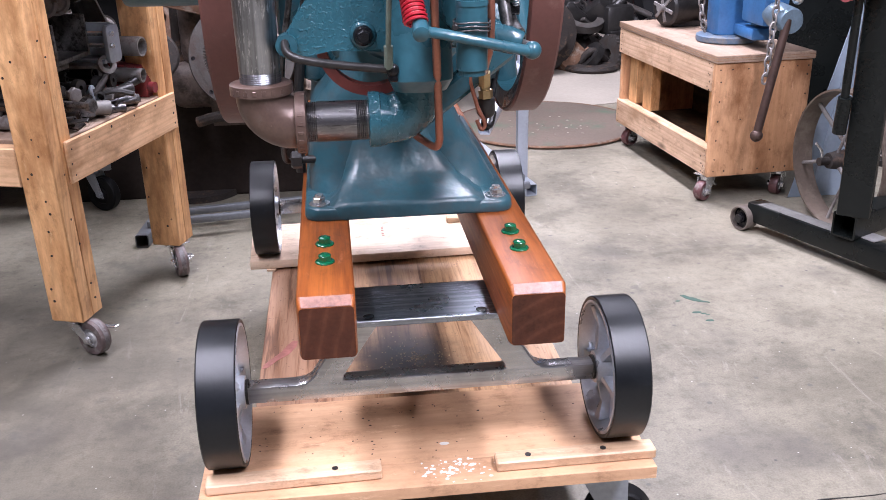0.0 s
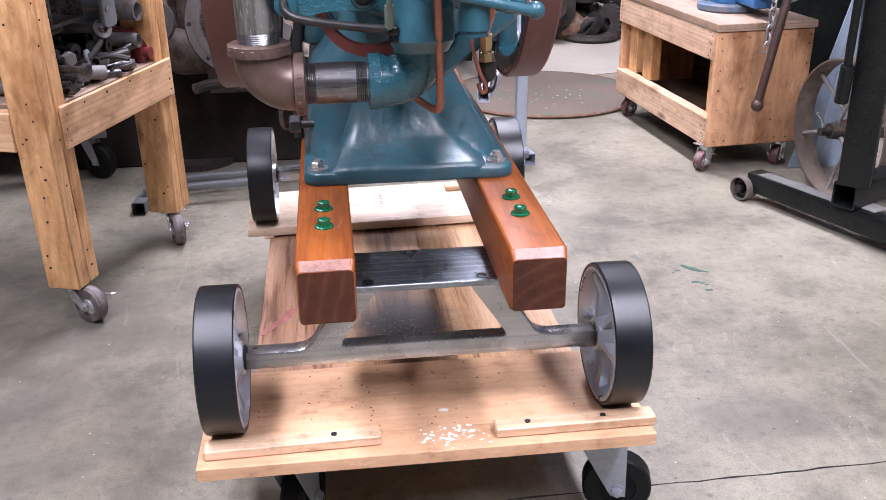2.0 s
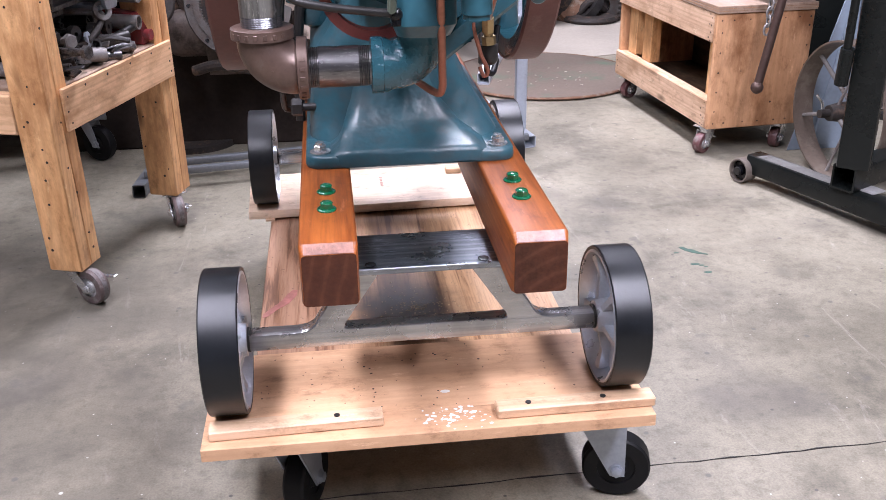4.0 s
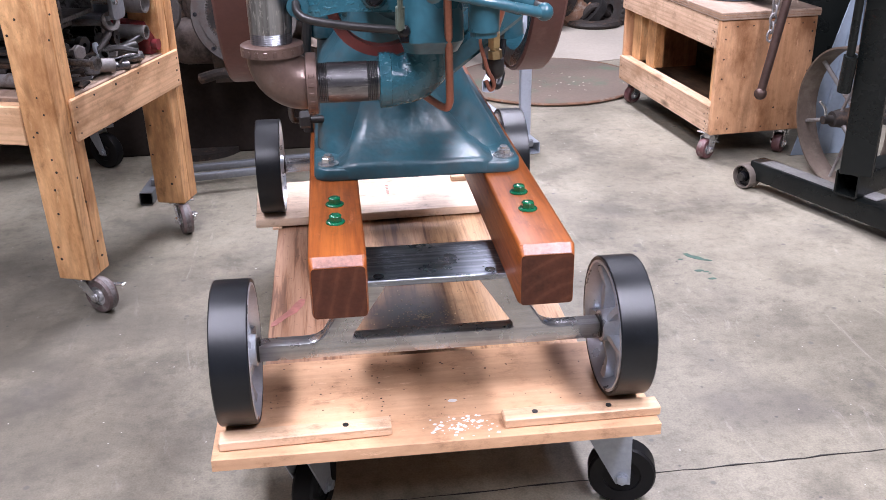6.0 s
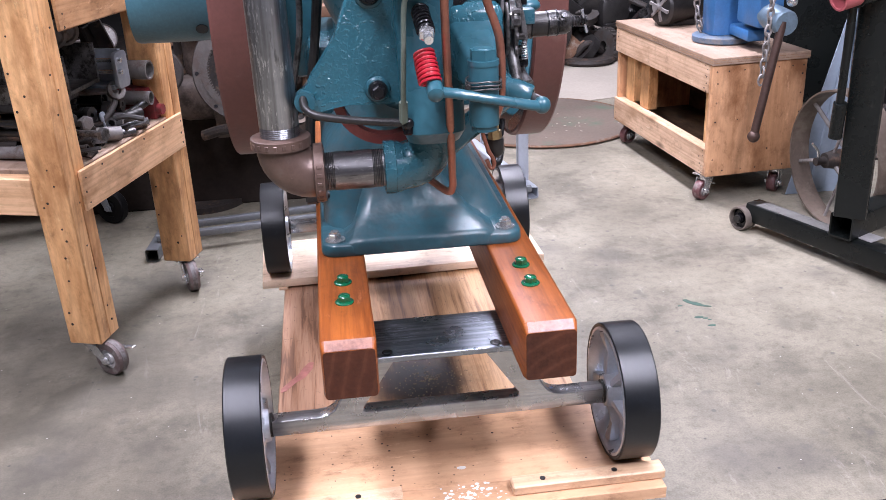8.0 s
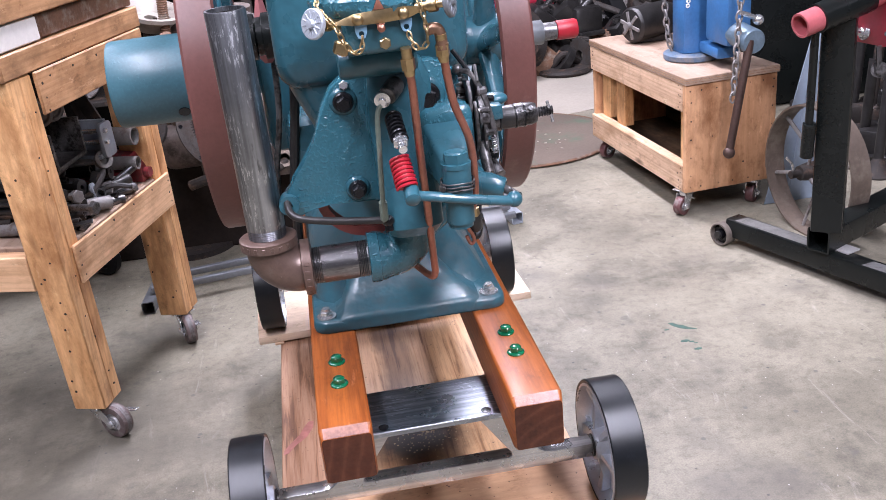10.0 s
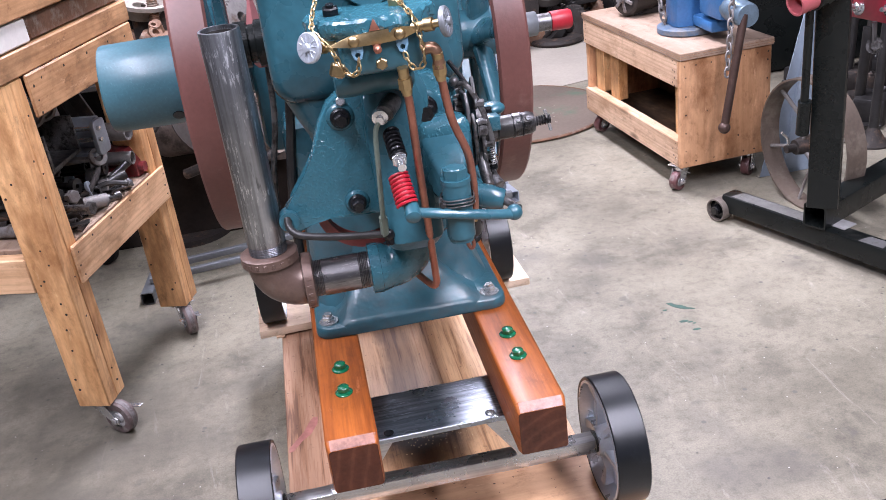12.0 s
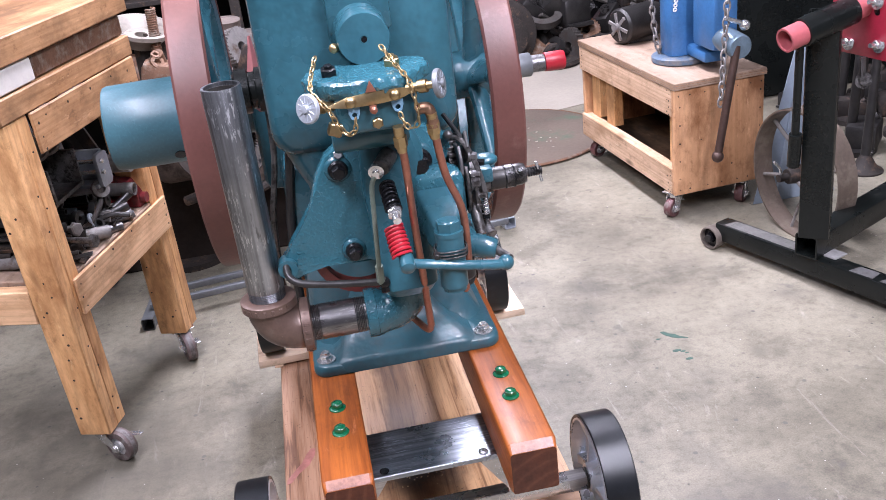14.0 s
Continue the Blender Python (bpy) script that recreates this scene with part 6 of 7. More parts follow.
cyl(b, (1.112, 2.09, 0.44), (1.098, 2.06, 0.70), 0.010, seg=14)
cyl(b, (1.116, 2.10, 0.37), (1.111, 2.085, 0.46), 0.0165, seg=16)
part("locking_rod", b, BLACKPAINT, hoist)
b = B()
c = along(-0.01, -0.01, 0.036)
lathe(b, [(0.0305, -0.02), (0.0345, -0.02), (0.0355, -0.017), (0.0355, 0.017), (0.0345, 0.02), (0.0305, 0.02)], c - V * 0.018, c + V, 32, True)
wh = part("wheel", b, surf("worn_roller", (0.15, 0.125, 0.105), 0.5, 0.2, 0.4, 18, 120, 0.3, 0.001), hoist, "worn grey-brown roller wheel")
b = B()
lathe(b, [(0.010, -0.020), (0.014, -0.020), (0.016, -0.008), (0.0303, -0.006), (0.0303, 0.006), (0.016, 0.008), (0.014, 0.020), (0.010, 0.020)], c - V * 0.018, c + V, 28, True)
part("wheel_web", b, BLACKBOLT, wh, "black recessed wheel web")
b = B()
cyl(b, c - V * 0.045, c + V * 0.03, 0.0115, seg=14)
part("wheel_axle", b, DARKIRON, wh)

# dust along the leg's top and strips of worn tape
for u0, u1, v0, v1, mtl, name in ((0.03, 0.29, -0.024, 0.022, DUST, "dust_film"), (0.46, 0.53, -0.024, 0.018, TAPE, "tape_strip"), (0.55, 0.64, -0.022, 0.020, TAPE, "tape_strip"), (0.66, 1.0, -0.024, 0.022, DUST, "dust_film")):
    b = B()
    slab(b, [tuple(along(u, v, 0))[:2] for u, v in ((u0, v0), (u1, v0 + 0.002), (u1 - 0.006, v1), (u0 + 0.008, v1 - 0.003))], 0.0847, 0.0857, "z")
    part(name, b, mtl, hoist)

# ---- old spoked wheel and the leaning panel ----
sw = thing("spoked_wheel", (1.315, 2.42, 0.0), "rusty spoked iron implement wheel leaning by the stand", "iron wheel")
wc, wa = Vector((1.334, 2.431, 0.199)), Vector((0.9895, 0.1445, 0.0)).normalized()
b = B()
lathe(b, [(0.1935, -0.032), (0.199, -0.032), (0.199, 0.032), (0.1935, 0.032)], wc, wc + wa, 72, True)
part("rim", b, surf("brown_weathered_rim", (0.13, 0.098, 0.076), 0.55, 0.2, 0.3, 8, 110, 0.3, 0.001, dirt=(0.20, 0.165, 0.13), dirt_at=0.56), sw)
wu = Vector((0, 0, 1))
wv = wa.cross(wu)
for k in range(6):
    a = radians(60 * k + 12)
    d = wu * math.cos(a) + wv * math.sin(a)
    b = B()
    sweep(b, [wc + wa * (0.03 if k % 2 else -0.03) + d * 0.02, wc + d * 0.12 + wa * (0.012 if k % 2 else -0.012), wc + d * 0.196], 0.0065, 8, flat=0.7)
    part("spoke", b, GREYIRON, sw)
b = B()
lathe(b, [(0.012, -0.055), (0.022, -0.055), (0.028, -0.02), (0.028, 0.02), (0.022, 0.055), (0.012, 0.055)], wc, wc + wa, 20, True)
cyl(b, wc - wa * 0.085, wc + wa * 0.085, 0.012, seg=12)
part("hub", b, DULLIRON, sw)
b = B()
sweep(b, curve([wc - wa * 0.075 + Vector((0, 0, -0.01)), wc - wa * 0.08 + Vector((0, 0, 0.03)), wc - wa * 0.085 + Vector((-0.015, 0, 0.055))], 5), 0.004, 8)
part("hub_pin", b, CHROME, sw)
pan = thing("leaning_panel", (1.42, 2.62, 0.0), "pale blue-grey painted sheet panel leaning upright", "sheet panel")
b = B()
m = pose(0, 2.69, 0, -3, 0, 0)
slab(b, [(1.312, 0.002), (1.60, 0.002), (1.492, 0.60), (1.482, 0.60)], 0.0, 0.004, "y", 0.0, m)
part("sheet", b, PALEBLUE, pan)
for x0, x1, x2, x3 in ((1.385, 1.43, 1.489, 1.483), (1.50, 1.53, 1.491, 1.489)):
    b = B()
    slab(b, [(x0, 0.02), (x1, 0.02), (x2, 0.56), (x3, 0.56)], -0.016, -0.001, "y", 0.002, m)
    part("stiffener", b, PALEBLUE, pan)

# ---- bench vise and what stands with it ----
vz = 0.461
vise = thing("bench_vise", (1.17, 2.93, vz), "large blue bench vise with a long bar handle", "vise")
b = B()
lathe(b, [(0.092, 0.0), (0.095, 0.003), (0.095, 0.018), (0.088, 0.022), (0.06, 0.024)], (1.165, 2.94, vz), (1.165, 2.94, 1), 40)
part("swivel_base", b, surf("worn_blue_base", (0.085, 0.135, 0.20), 0.45, 0.2, 0.3, 20, 120, 0.2, 0.001, dirt=(0.16, 0.165, 0.17), dirt_at=0.5), vise, "worn blue-grey swivel base")
b = B()
slab(b, rounded(1.108, 1.228, 2.885, 2.995, 0.025, 2), vz + 0.024, vz + 0.36, "z", 0.004)
part("fixed_body", b, BLUE, vise)
b = B()
slab(b, rounded(1.158, 1.246, 2.675, 2.842, 0.025, 2), vz + 0.078, vz + 0.36, "z", 0.010)
jaw = part("moving_jaw", b, BLUE, vise)
b = B()
box(b, 1.165, 1.24, 2.75, 2.9, vz + 0.026, vz + 0.062, 0.008, None, 2)
part("slide", b, BLUE, vise)
b = B()
lathe(b, [(0.030, 0.0), (0.038, 0.002), (0.038, 0.16), (0.034, 0.168), (0.005, 0.170)], (1.197, 2.752, 0.580), (1.207, 2.55, 0.563), 32)
scr = part("screw_head", b, surf("blue_grey_steel", (0.14, 0.20, 0.25), 0.38, 0.35, 0.3, 30, 150, 0.2, 0.001), jaw, "bare blue-grey screw head")
b = B()
cyl(b, (1.128, 2.566, 0.252), (1.1965, 2.593, 0.572), 0.0125, seg=16)
ball(b, (1.126, 2.565, 0.243), 0.0185)
part("bar_handle", b, surf("brown_iron_bar", (0.075, 0.045, 0.036), 0.45, 0.5, 0.3, 20, 120, 0.2, 0.001), vise, "brown iron bar handle with a ball end")
b = B()
ball(b, (1.228, 2.61, 0.625), 0.016)
cyl(b, (1.165, 2.60, 0.655), (1.225, 2.61, 0.63), 0.007, seg=10)
part("pin", b, CHROME, vise)
b = B()
for k in range(4):
    lathe(b, [(0.0055, 0), (0.0075, 0.0015), (0.0055, 0.003), (0.0035, 0.003), (0.0025, 0.0015), (0.0035, 0)], (1.124 + 0.002 * k, 2.8845, 0.64 + 0.014 * k), (1.124, 2.0, 0.64), 12, True)
part("raised_mark", b, LAMPWHITE, vise)
ch = thing("hanging_chain", (1.16, 2.6, 0.38), "grey steel chain hanging over the stand's edge", "chain")
chain("link", [(1.178, 2.612, 0.76), (1.170, 2.610, 0.66), (1.162, 2.607, 0.55), (1.156, 2.604, 0.46), (1.151, 2.602, 0.39)], ch, GREYIRON, 0.0165, 0.0036, "", True)
ch2 = thing("hanging_chain", (1.09, 2.97, vz), "short grey chain lying against the vise", "chain")
chain("link", [(1.085, 3.0, 0.72), (1.088, 2.985, 0.62), (1.095, 2.97, 0.52), (1.115, 2.96, 0.475), (1.14, 2.94, 0.472)], ch2, GREYIRON, 0.0165, 0.0036, "", True)
mot = thing("electric_motor", (1.13, 3.3, vz), "black and grey electric motor lying on the plywood", "motor")
b = B()
ma, mb = Vector((1.062, 3.255, vz + 0.066)), Vector((1.25, 3.33, vz + 0.066))
lathe(b, [(0.030, 0.0), (0.056, 0.003), (0.064, 0.012), (0.065, 0.16), (0.056, 0.185), (0.02, 0.19)], ma, mb, 36)
box(b, 1.10, 1.21, 3.25, 3.35, vz, vz + 0.02, 0.002)
part("body", b, DARKIRON, mot)
b = B()
md = (mb - ma).normalized()
m = Matrix.Translation(ma) @ md.to_track_quat("Z", "Y").to_matrix().to_4x4()
for k in range(6):
    box(b, 0.012, 0.05, -0.006, 0.006, -0.004, 0.003, 0.001, m @ pose(0, 0, 0, 0, 0, 60 * k + 15))
cyl(b, ma - md * 0.02, ma, 0.014, seg=16)
part("fan_end", b, GREYIRON, mot, "cast end cover with radial vents")

# ---- round disc on the floor ----
disc = thing("floor_disc", (0.76, 3.76, 0.0045), "round brown steel plate lying flat on the floor", "floor plate")
b = B()
lathe(b, [(0.005, 0.0), (0.376, 0.0), (0.376, 0.008), (0.005, 0.008)], (0.76, 3.76, 0.0045), (0.76, 3.76, 1), 64)
part("plate", b, MATBROWN, disc)
b = B()
lathe(b, [(0.3765, 0.0), (0.388, 0.0), (0.39, 0.004), (0.387, 0.0085), (0.3765, 0.0085)], (0.76, 3.76, 0.0045), (0.76, 3.76, 1), 72, True)
part("rim", b, RUST, disc, "worn rusty edge")
rnd = random.Random(8)
b = B()
for k in range(30):
    a, q = rnd.uniform(0, math.tau), 0.3 * rnd.random() ** 0.6
    box(b, -0.004, 0.004, -0.003, 0.003, 0, 0.002, 0, pose(0.80 + q * math.cos(a), 3.66 + 0.6 * q * math.sin(a), 0.0126, 0, 0, rnd.uniform(0, 180)) @ Matrix.Diagonal((rnd.uniform(0.4, 1.5), rnd.uniform(0.4, 1.3), 1, 1)))
tagged(part("chips", b, PALEFLOOR, disc, "pale chips scattered on the plate"), kind="stuff")

# ---- odd iron, used for the shelf and the heaps ----


def gear_mesh(b, c, axis, r, w, teeth, bore=0.3, inner=False):
    """A spur gear or, with inner, a ring with teeth on its inside."""
    axis = Vector(axis).normalized()
    m = Matrix.Translation(c) @ axis.to_track_quat("Z", "Y").to_matrix().to_4x4()
    n = teeth * 4
    d = r * (0.05 if inner else 0.09)

    def ring(z, out):
        pts = []
        for i in range(n):
            tooth = d if i % 4 in (1, 2) else 0.0
            rr = (r if inner else r - d + tooth) if out else (r * 0.86 - tooth if inner else r * bore)
            pts.append(b.verts.new(m @ Vector((rr * math.cos(i * math.tau / n), rr * math.sin(i * math.tau / n), z))))
        return pts

    rings = [ring(-w / 2, True), ring(w / 2, True), ring(w / 2, False), ring(-w / 2, False)]
    for p, q in zip(rings, rings[1:] + rings[:1]):
        for i in range(n):
            b.faces.new((p[i], p[(i + 1) % n], q[(i + 1) % n], q[i]))


def pipe_mesh(b, p, q, r, wall=0.18):
    lathe(b, [(r * (1 - wall), 0), (r, 0), (r, (Vector(q) - Vector(p)).length), (r * (1 - wall), (Vector(q) - Vector(p)).length)], p, q, 22, True)


def lump_mesh(b, c, sx, sy, sz, seed, turn=(0, 0, 0)):
    """A rough casting: a knocked-about block with a flange and bosses."""
    r = random.Random(seed)
    m = pose(*c, *turn)
    box(b, -sx, sx, -sy, sy, -sz, sz, min(sx, sy, sz) * 0.35, m, 2)
    box(b, -sx * 1.25, sx * 1.25, -sy * 0.9, sy * 0.9, -sz * 1.02, -sz * 0.72, sz * 0.06, m)
    for k in range(3):
        p = Vector((r.uniform(-0.6, 0.6) * sx, r.uniform(-0.6, 0.6) * sy, sz * 0.6))
        q = p + Vector((r.uniform(-0.3, 0.3) * sx, r.uniform(-0.9, 0.1) * sy, sz * r.uniform(0.5, 0.9)))
        a = min(sx, sy) * r.uniform(0.25, 0.45)
        lathe(b, [(a * 0.5, 0), (a, 0), (a, (q - p).length), (a * 0.5, (q - p).length), (a * 0.5, 0.01)], m @ p, m @ q, 16)


def odd(name, b, material, label, category, group=""):
    return tagged(part(name, b, material, None), label, category, group)


# ---- what lies on the bench shelf ----
BM = BENCH @ RACKED
SZ = 0.4898


def on_bench(x, y, z):
    return BM @ Vector((x, y, z))


G = "iron on the bench shelf"
b = B()
pipe_mesh(b, on_bench(-0.55, 0.442, SZ + 0.124), on_bench(-0.012, 0.438, SZ + 0.122), 0.0225)
odd("pipe_offcut", b, GREYIRON, "short grey steel pipe lying on the shelf", "pipe", G)
b = B()
pipe_mesh(b, on_bench(-0.42, 0.40, SZ + 0.066), on_bench(-0.012, 0.425, SZ + 0.056), 0.0165)
odd("pipe_offcut", b, GREYIRON, "thin grey pipe with an open end on the shelf", "pipe", G)
b = B()
lathe(b, [(0.014, 0)] + [(0.018 + 0.0025 * (k % 2), 0.004 + 0.005 * k) for k in range(9)] + [(0.014, 0.05)], on_bench(-0.08, 0.372, SZ + 0.021), on_bench(0.2, 0.30, SZ + 0.021), 24)
odd("threaded_collar", b, GREYIRON, "ribbed grey threaded collar on the shelf", "pipe fitting", G)
b = B()
bx = BM @ pose(-0.16, 0.405, SZ + 0.095)
box(b, -0.20, 0.07, -0.05, 0.045, -0.095, -0.055, 0.006, bx, 2)
pipe_mesh(b, bx @ Vector((0.06, 0.02, -0.076)), bx @ Vector((0.10, 0.02, -0.076)), 0.015)
odd("red_housing", b, DULLRED, "faded red iron housing among the shelf parts", "machine part", G)
b = B()
bx = BM @ pose(-0.075, 0.452, SZ)
slab(b, [(-0.062, 0.0), (0.060, 0.0), (0.060, 0.036), (0.040, 0.074), (-0.030, 0.082), (-0.062, 0.060)], -0.018, 0.020, "y", 0.004, bx)
cyl(b, bx @ Vector((0.055, 0.0, 0.022)), bx @ Vector((0.074, 0.0, 0.022)), 0.013, seg=18)
odd("red_housing", b, DULLRED, "faded red cast cover at the end of the shelf", "machine part", G)
clev = thing("clevis_block", tuple(on_bench(-0.08, 0.33, SZ + 0.10)), "heavy grey steel clevis block with two pins", "clevis", G)
m = BM @ pose(-0.030, 0.340, SZ + 0.148)
b = B()
for x in (-0.125, 0.0):
    slab(b, rounded(-0.024, 0.028, -0.045, 0.038, 0.012, 3), x - 0.005, x + 0.005, "x", 0.001, m)
box(b, -0.119, -0.006, 0.016, 0.027, -0.045, 0.040, 0.001, m)
box(b, -0.119, -0.006, -0.027, 0.016, -0.045, -0.035, 0.001, m)
part("yoke", b, GALV, clev)
for dy, dz in ((-0.010, 0.020), (-0.014, -0.006)):
    b = B()
    cyl(b, m @ Vector((-0.14, dy, dz)), m @ Vector((0.012, dy, dz)), 0.0055, seg=14)
    part("pin", b, CHROME, clev)
b = B()
m = BM @ pose(-0.18, 0.215, SZ + 0.172, 0, 0, 4)
slab(b, [(-0.075, -0.044), (0.068, -0.044), (0.068, 0.044), (0.060, 0.044), (0.060, -0.036), (-0.067, -0.036), (-0.067, 0.040), (-0.075, 0.040)], -0.25, 0.13, "x", 0.001, m)
odd("steel_channel", b, GREASY, "dark steel channel lying on the shelf", "steel channel", G)
b = B()
m = BM @ pose(-0.20, 0.19, SZ + 0.115, 6, 0, -3)
box(b, -0.25, 0.12, -0.07, 0.055, -0.012, 0.0, 0.002, m)
box(b, -0.25, 0.12, -0.07, -0.06, 0.0, 0.05, 0.002, m)
odd("angle_iron", b, GREASY, "dark heavy angle iron under the channel", "angle iron", G)
b = B()
m = BM @ pose(-0.030, 0.242, SZ + 0.040, 14, -10, 12)
slab(b, rounded(-0.013, 0.013, -0.032, 0.032, 0.011, 3), -0.003, 0.003, "x", 0.0006, m)
br = odd("drilled_plate", b, GALV, "small pale steel plate with two holes", "steel plate", G)
for dz in (-0.019, 0.019):
    b = B()
    cyl(b, m @ Vector((0.0031, 0, dz)), m @ Vector((0.0036, 0, dz)), 0.0045, seg=14)
    part("hole", b, BLACKBOLT, br, local=True)
# a spanner, a bent rod and two small sheaves
b = B()
p, q = on_bench(-0.30, 0.20, SZ + 0.108), on_bench(-0.055, 0.315, SZ + 0.100)
bar(b, p, q, 0.020, 0.008, 0.002, 20)
lathe(b, [(0.011, -0.006), (0.021, -0.006), (0.021, 0.006), (0.011, 0.006)], on_bench(-0.040, 0.322, SZ + 0.100), on_bench(0.5, 0.0, SZ + 0.35), 24, True)
odd("ring_spanner", b, GREYIRON, "worn grey ring spanner lying on the shelf", "spanner", G)
b = B()
sweep(b, curve([on_bench(-0.30, 0.30, SZ + 0.04), on_bench(-0.12, 0.20, SZ + 0.035), on_bench(-0.04, 0.22, SZ + 0.045), on_bench(-0.03, 0.28, SZ + 0.07), on_bench(-0.05, 0.33, SZ + 0.08)], 8), 0.0065, 10)
odd("bent_rod", b, DULLIRON, "bent dull iron rod in the shelf jumble", "iron bar", G)
for k, y in enumerate((0.215, 0.262)):
    b = B()
    c = on_bench(-0.10, y, SZ + 0.245)
    lathe(b, [(0.006, -0.008), (0.020, -0.006), (0.024, -0.012), (0.030, -0.012), (0.030, 0.012), (0.024, 0.012), (0.020, 0.006), (0.006, 0.008)], c, c + Vector((0.3, -0.8, 0.1)), 28, True)
    odd("small_sheave", b, GREYIRON, "small grey iron sheave on the stacked steel", "pulley", G)
rnd = random.Random(21)
kinds = ((DARKIRON, "dark iron rod"), (GREYIRON, "grey iron rod"), (DULLIRON, "rusty iron bar"), (RUST, "rust-brown iron bar"), (GALV, "bright steel rod"))
for k in range(84):
    y, z, r = rnd.uniform(0.09, 0.43), SZ + rnd.uniform(0.010, 0.115) * rnd.random() ** 0.4, rnd.uniform(0.005, 0.015)
    x1 = rnd.uniform(-0.20, -0.03) - (z - SZ) * 0.3
    l = rnd.uniform(0.10, 0.40)
    mtl, nm = kinds[(0, 0, 0, 1, 2, 2, 3, 4)[rnd.randrange(8)]]
    b = B()
    p, q = on_bench(x1 - l, y + rnd.uniform(-0.03, 0.03), z + rnd.uniform(-0.008, 0.012)), on_bench(x1, y, z)
    shape = rnd.randrange(4)
    if shape == 0:
        pipe_mesh(b, p, q, r, 0.3)
    elif shape == 1:
        bar(b, p, q, r * 2.2, r * 0.8, 0.001, rnd.uniform(0, 90))
    elif shape == 2:
        cyl(b, p, q, r * 0.6, seg=12)
        lathe(b, [(r * 0.4, 0), (r * 1.25, 0), (r * 1.25, r), (r * 0.4, r)], q, q + (q - p), 18, True)
    else:
        cyl(b, p, q, r * 0.7, seg=12)
        hexbolt(b, q, q - p, r * 1.15, r)
    odd("iron_bar", b, mtl, nm + " in the jumble on the bench shelf", "iron bar", G)
for k in range(14):
    c = on_bench(rnd.uniform(-0.20, -0.05), rnd.uniform(0.12, 0.34), SZ + rnd.uniform(0.02, 0.12))
    b = B()
    ax = Vector((rnd.uniform(0.4, 1), rnd.uniform(-0.9, 0.2), rnd.uniform(-0.3, 0.5)))
    r = rnd.uniform(0.014, 0.028)
    lathe(b, [(r * 0.5, -r * 0.3), (r, -r * 0.3), (r, r * 0.3), (r * 0.5, r * 0.3)], c, c + ax, 22, True)
    odd("iron_collar", b, kinds[k % 4][0], "small iron collar lying on the shelf", "collar", G)
for k in range(46):
    y, r = rnd.uniform(0.07, 0.36), rnd.uniform(0.004, 0.011)
    x, z = rnd.uniform(-0.13, -0.035), SZ + 0.008 + rnd.uniform(0.0, 0.07) * rnd.random()
    ax = Vector((rnd.uniform(0.3, 1), rnd.uniform(-0.8, 0.8), rnd.uniform(-0.12, 0.2))).normalized()
    p = on_bench(x, y, z)
    q = p + ax * rnd.uniform(0.03, 0.09)
    b = B()
    if k % 4 == 0:
        hexbolt(b, q, ax, r * 1.6, r * 1.2)
        cyl(b, p, q, r * 0.8, seg=12)
    elif k % 4 == 1:
        pipe_mesh(b, p, q, r * 1.4, 0.3)
    elif k % 4 == 2:
        bar(b, p, q, r * 2.6, r * 0.6, 0.0008, rnd.uniform(0, 90))
    else:
        sweep(b, curve([p, p.lerp(q, 0.5) + Vector((0, 0, 0.012)), q], 5), r * 0.6, 8)
    odd("small_iron_part", b, (GREASY, DARKIRON, WORNSTEEL, GREYIRON, DULLIRON)[k % 5], "small oily iron part at the edge of the bench shelf", "machine part", G)
for k in range(9):
    x, y = rnd.uniform(-0.55, -0.22), rnd.uniform(0.12, 0.36)
    b = B()
    lump_mesh(b, tuple(on_bench(x, y, SZ + 0.05 + 0.05 * (k % 3))), rnd.uniform(0.03, 0.07), rnd.uniform(0.02, 0.05), rnd.uniform(0.02, 0.04), k, (rnd.uniform(-30, 30), rnd.uniform(-30, 30), rnd.uniform(0, 180)))
    odd("iron_casting", b, (DULLIRON, DARKIRON, GREYIRON)[k % 3], "rough iron casting heaped on the shelf", "casting", G)
b = B()
for k in range(20):
    a, q = on_bench(-0.08 - 0.05 * k, 0.50, SZ), on_bench(-0.10 - 0.05 * k + rnd.uniform(-0.05, 0.05), 0.46, 0.80 + rnd.uniform(-0.1, 0.02))
    bar(b, a, q, 0.03, 0.012, 0.001, rnd.uniform(0, 90))
tagged(odd("leaning_bars", b, DULLIRON, "dark iron flats leaning at the back of the shelf", "iron bars", ""), kind="stuff")
# a machined plate on the bench top
b = B()
m = BM @ pose(-0.30, 0.15, 1.0085, 0, 0, -12)
slab(b, rounded(-0.20, 0.145, -0.11, 0.10, 0.03, 4), 0.0, 0.018, "z", 0.003, m)
box(b, -0.17, 0.06, -0.06, 0.06, 0.018, 0.05, 0.012, m, 2)
tp = odd("machined_cover", b, ALLOY, "grey machined cover lying on the bench top", "machine part")
for x, y in ((0.11, 0.06), (0.11, -0.075), (-0.16, 0.07)):
    b = B()
    cyl(b, m @ Vector((x, y, 0.0181)), m @ Vector((x, y, 0.0186)), 0.011, seg=16)
    part("hole", b, BLACKBOLT, tp, local=True)

# ---- dolly with black casters in the dark under the bench ----
und = thing("equipment_dolly", (-1.0, 2.9, 0.0), "low grey steel dolly on black casters", "dolly")
for p, q in (((-1.75, 2.72, 0.16), (-0.80, 2.93, 0.16)), ((-1.8, 3.3, 0.16), (-0.9, 3.5, 0.16)), ((-0.83, 2.92, 0.16), (-0.95, 3.5, 0.16))):
    b = B()
    tube_bar(b, p, q, 0.05, 0.05, 0.004)
    part("rail", b, DARKGALV, und)
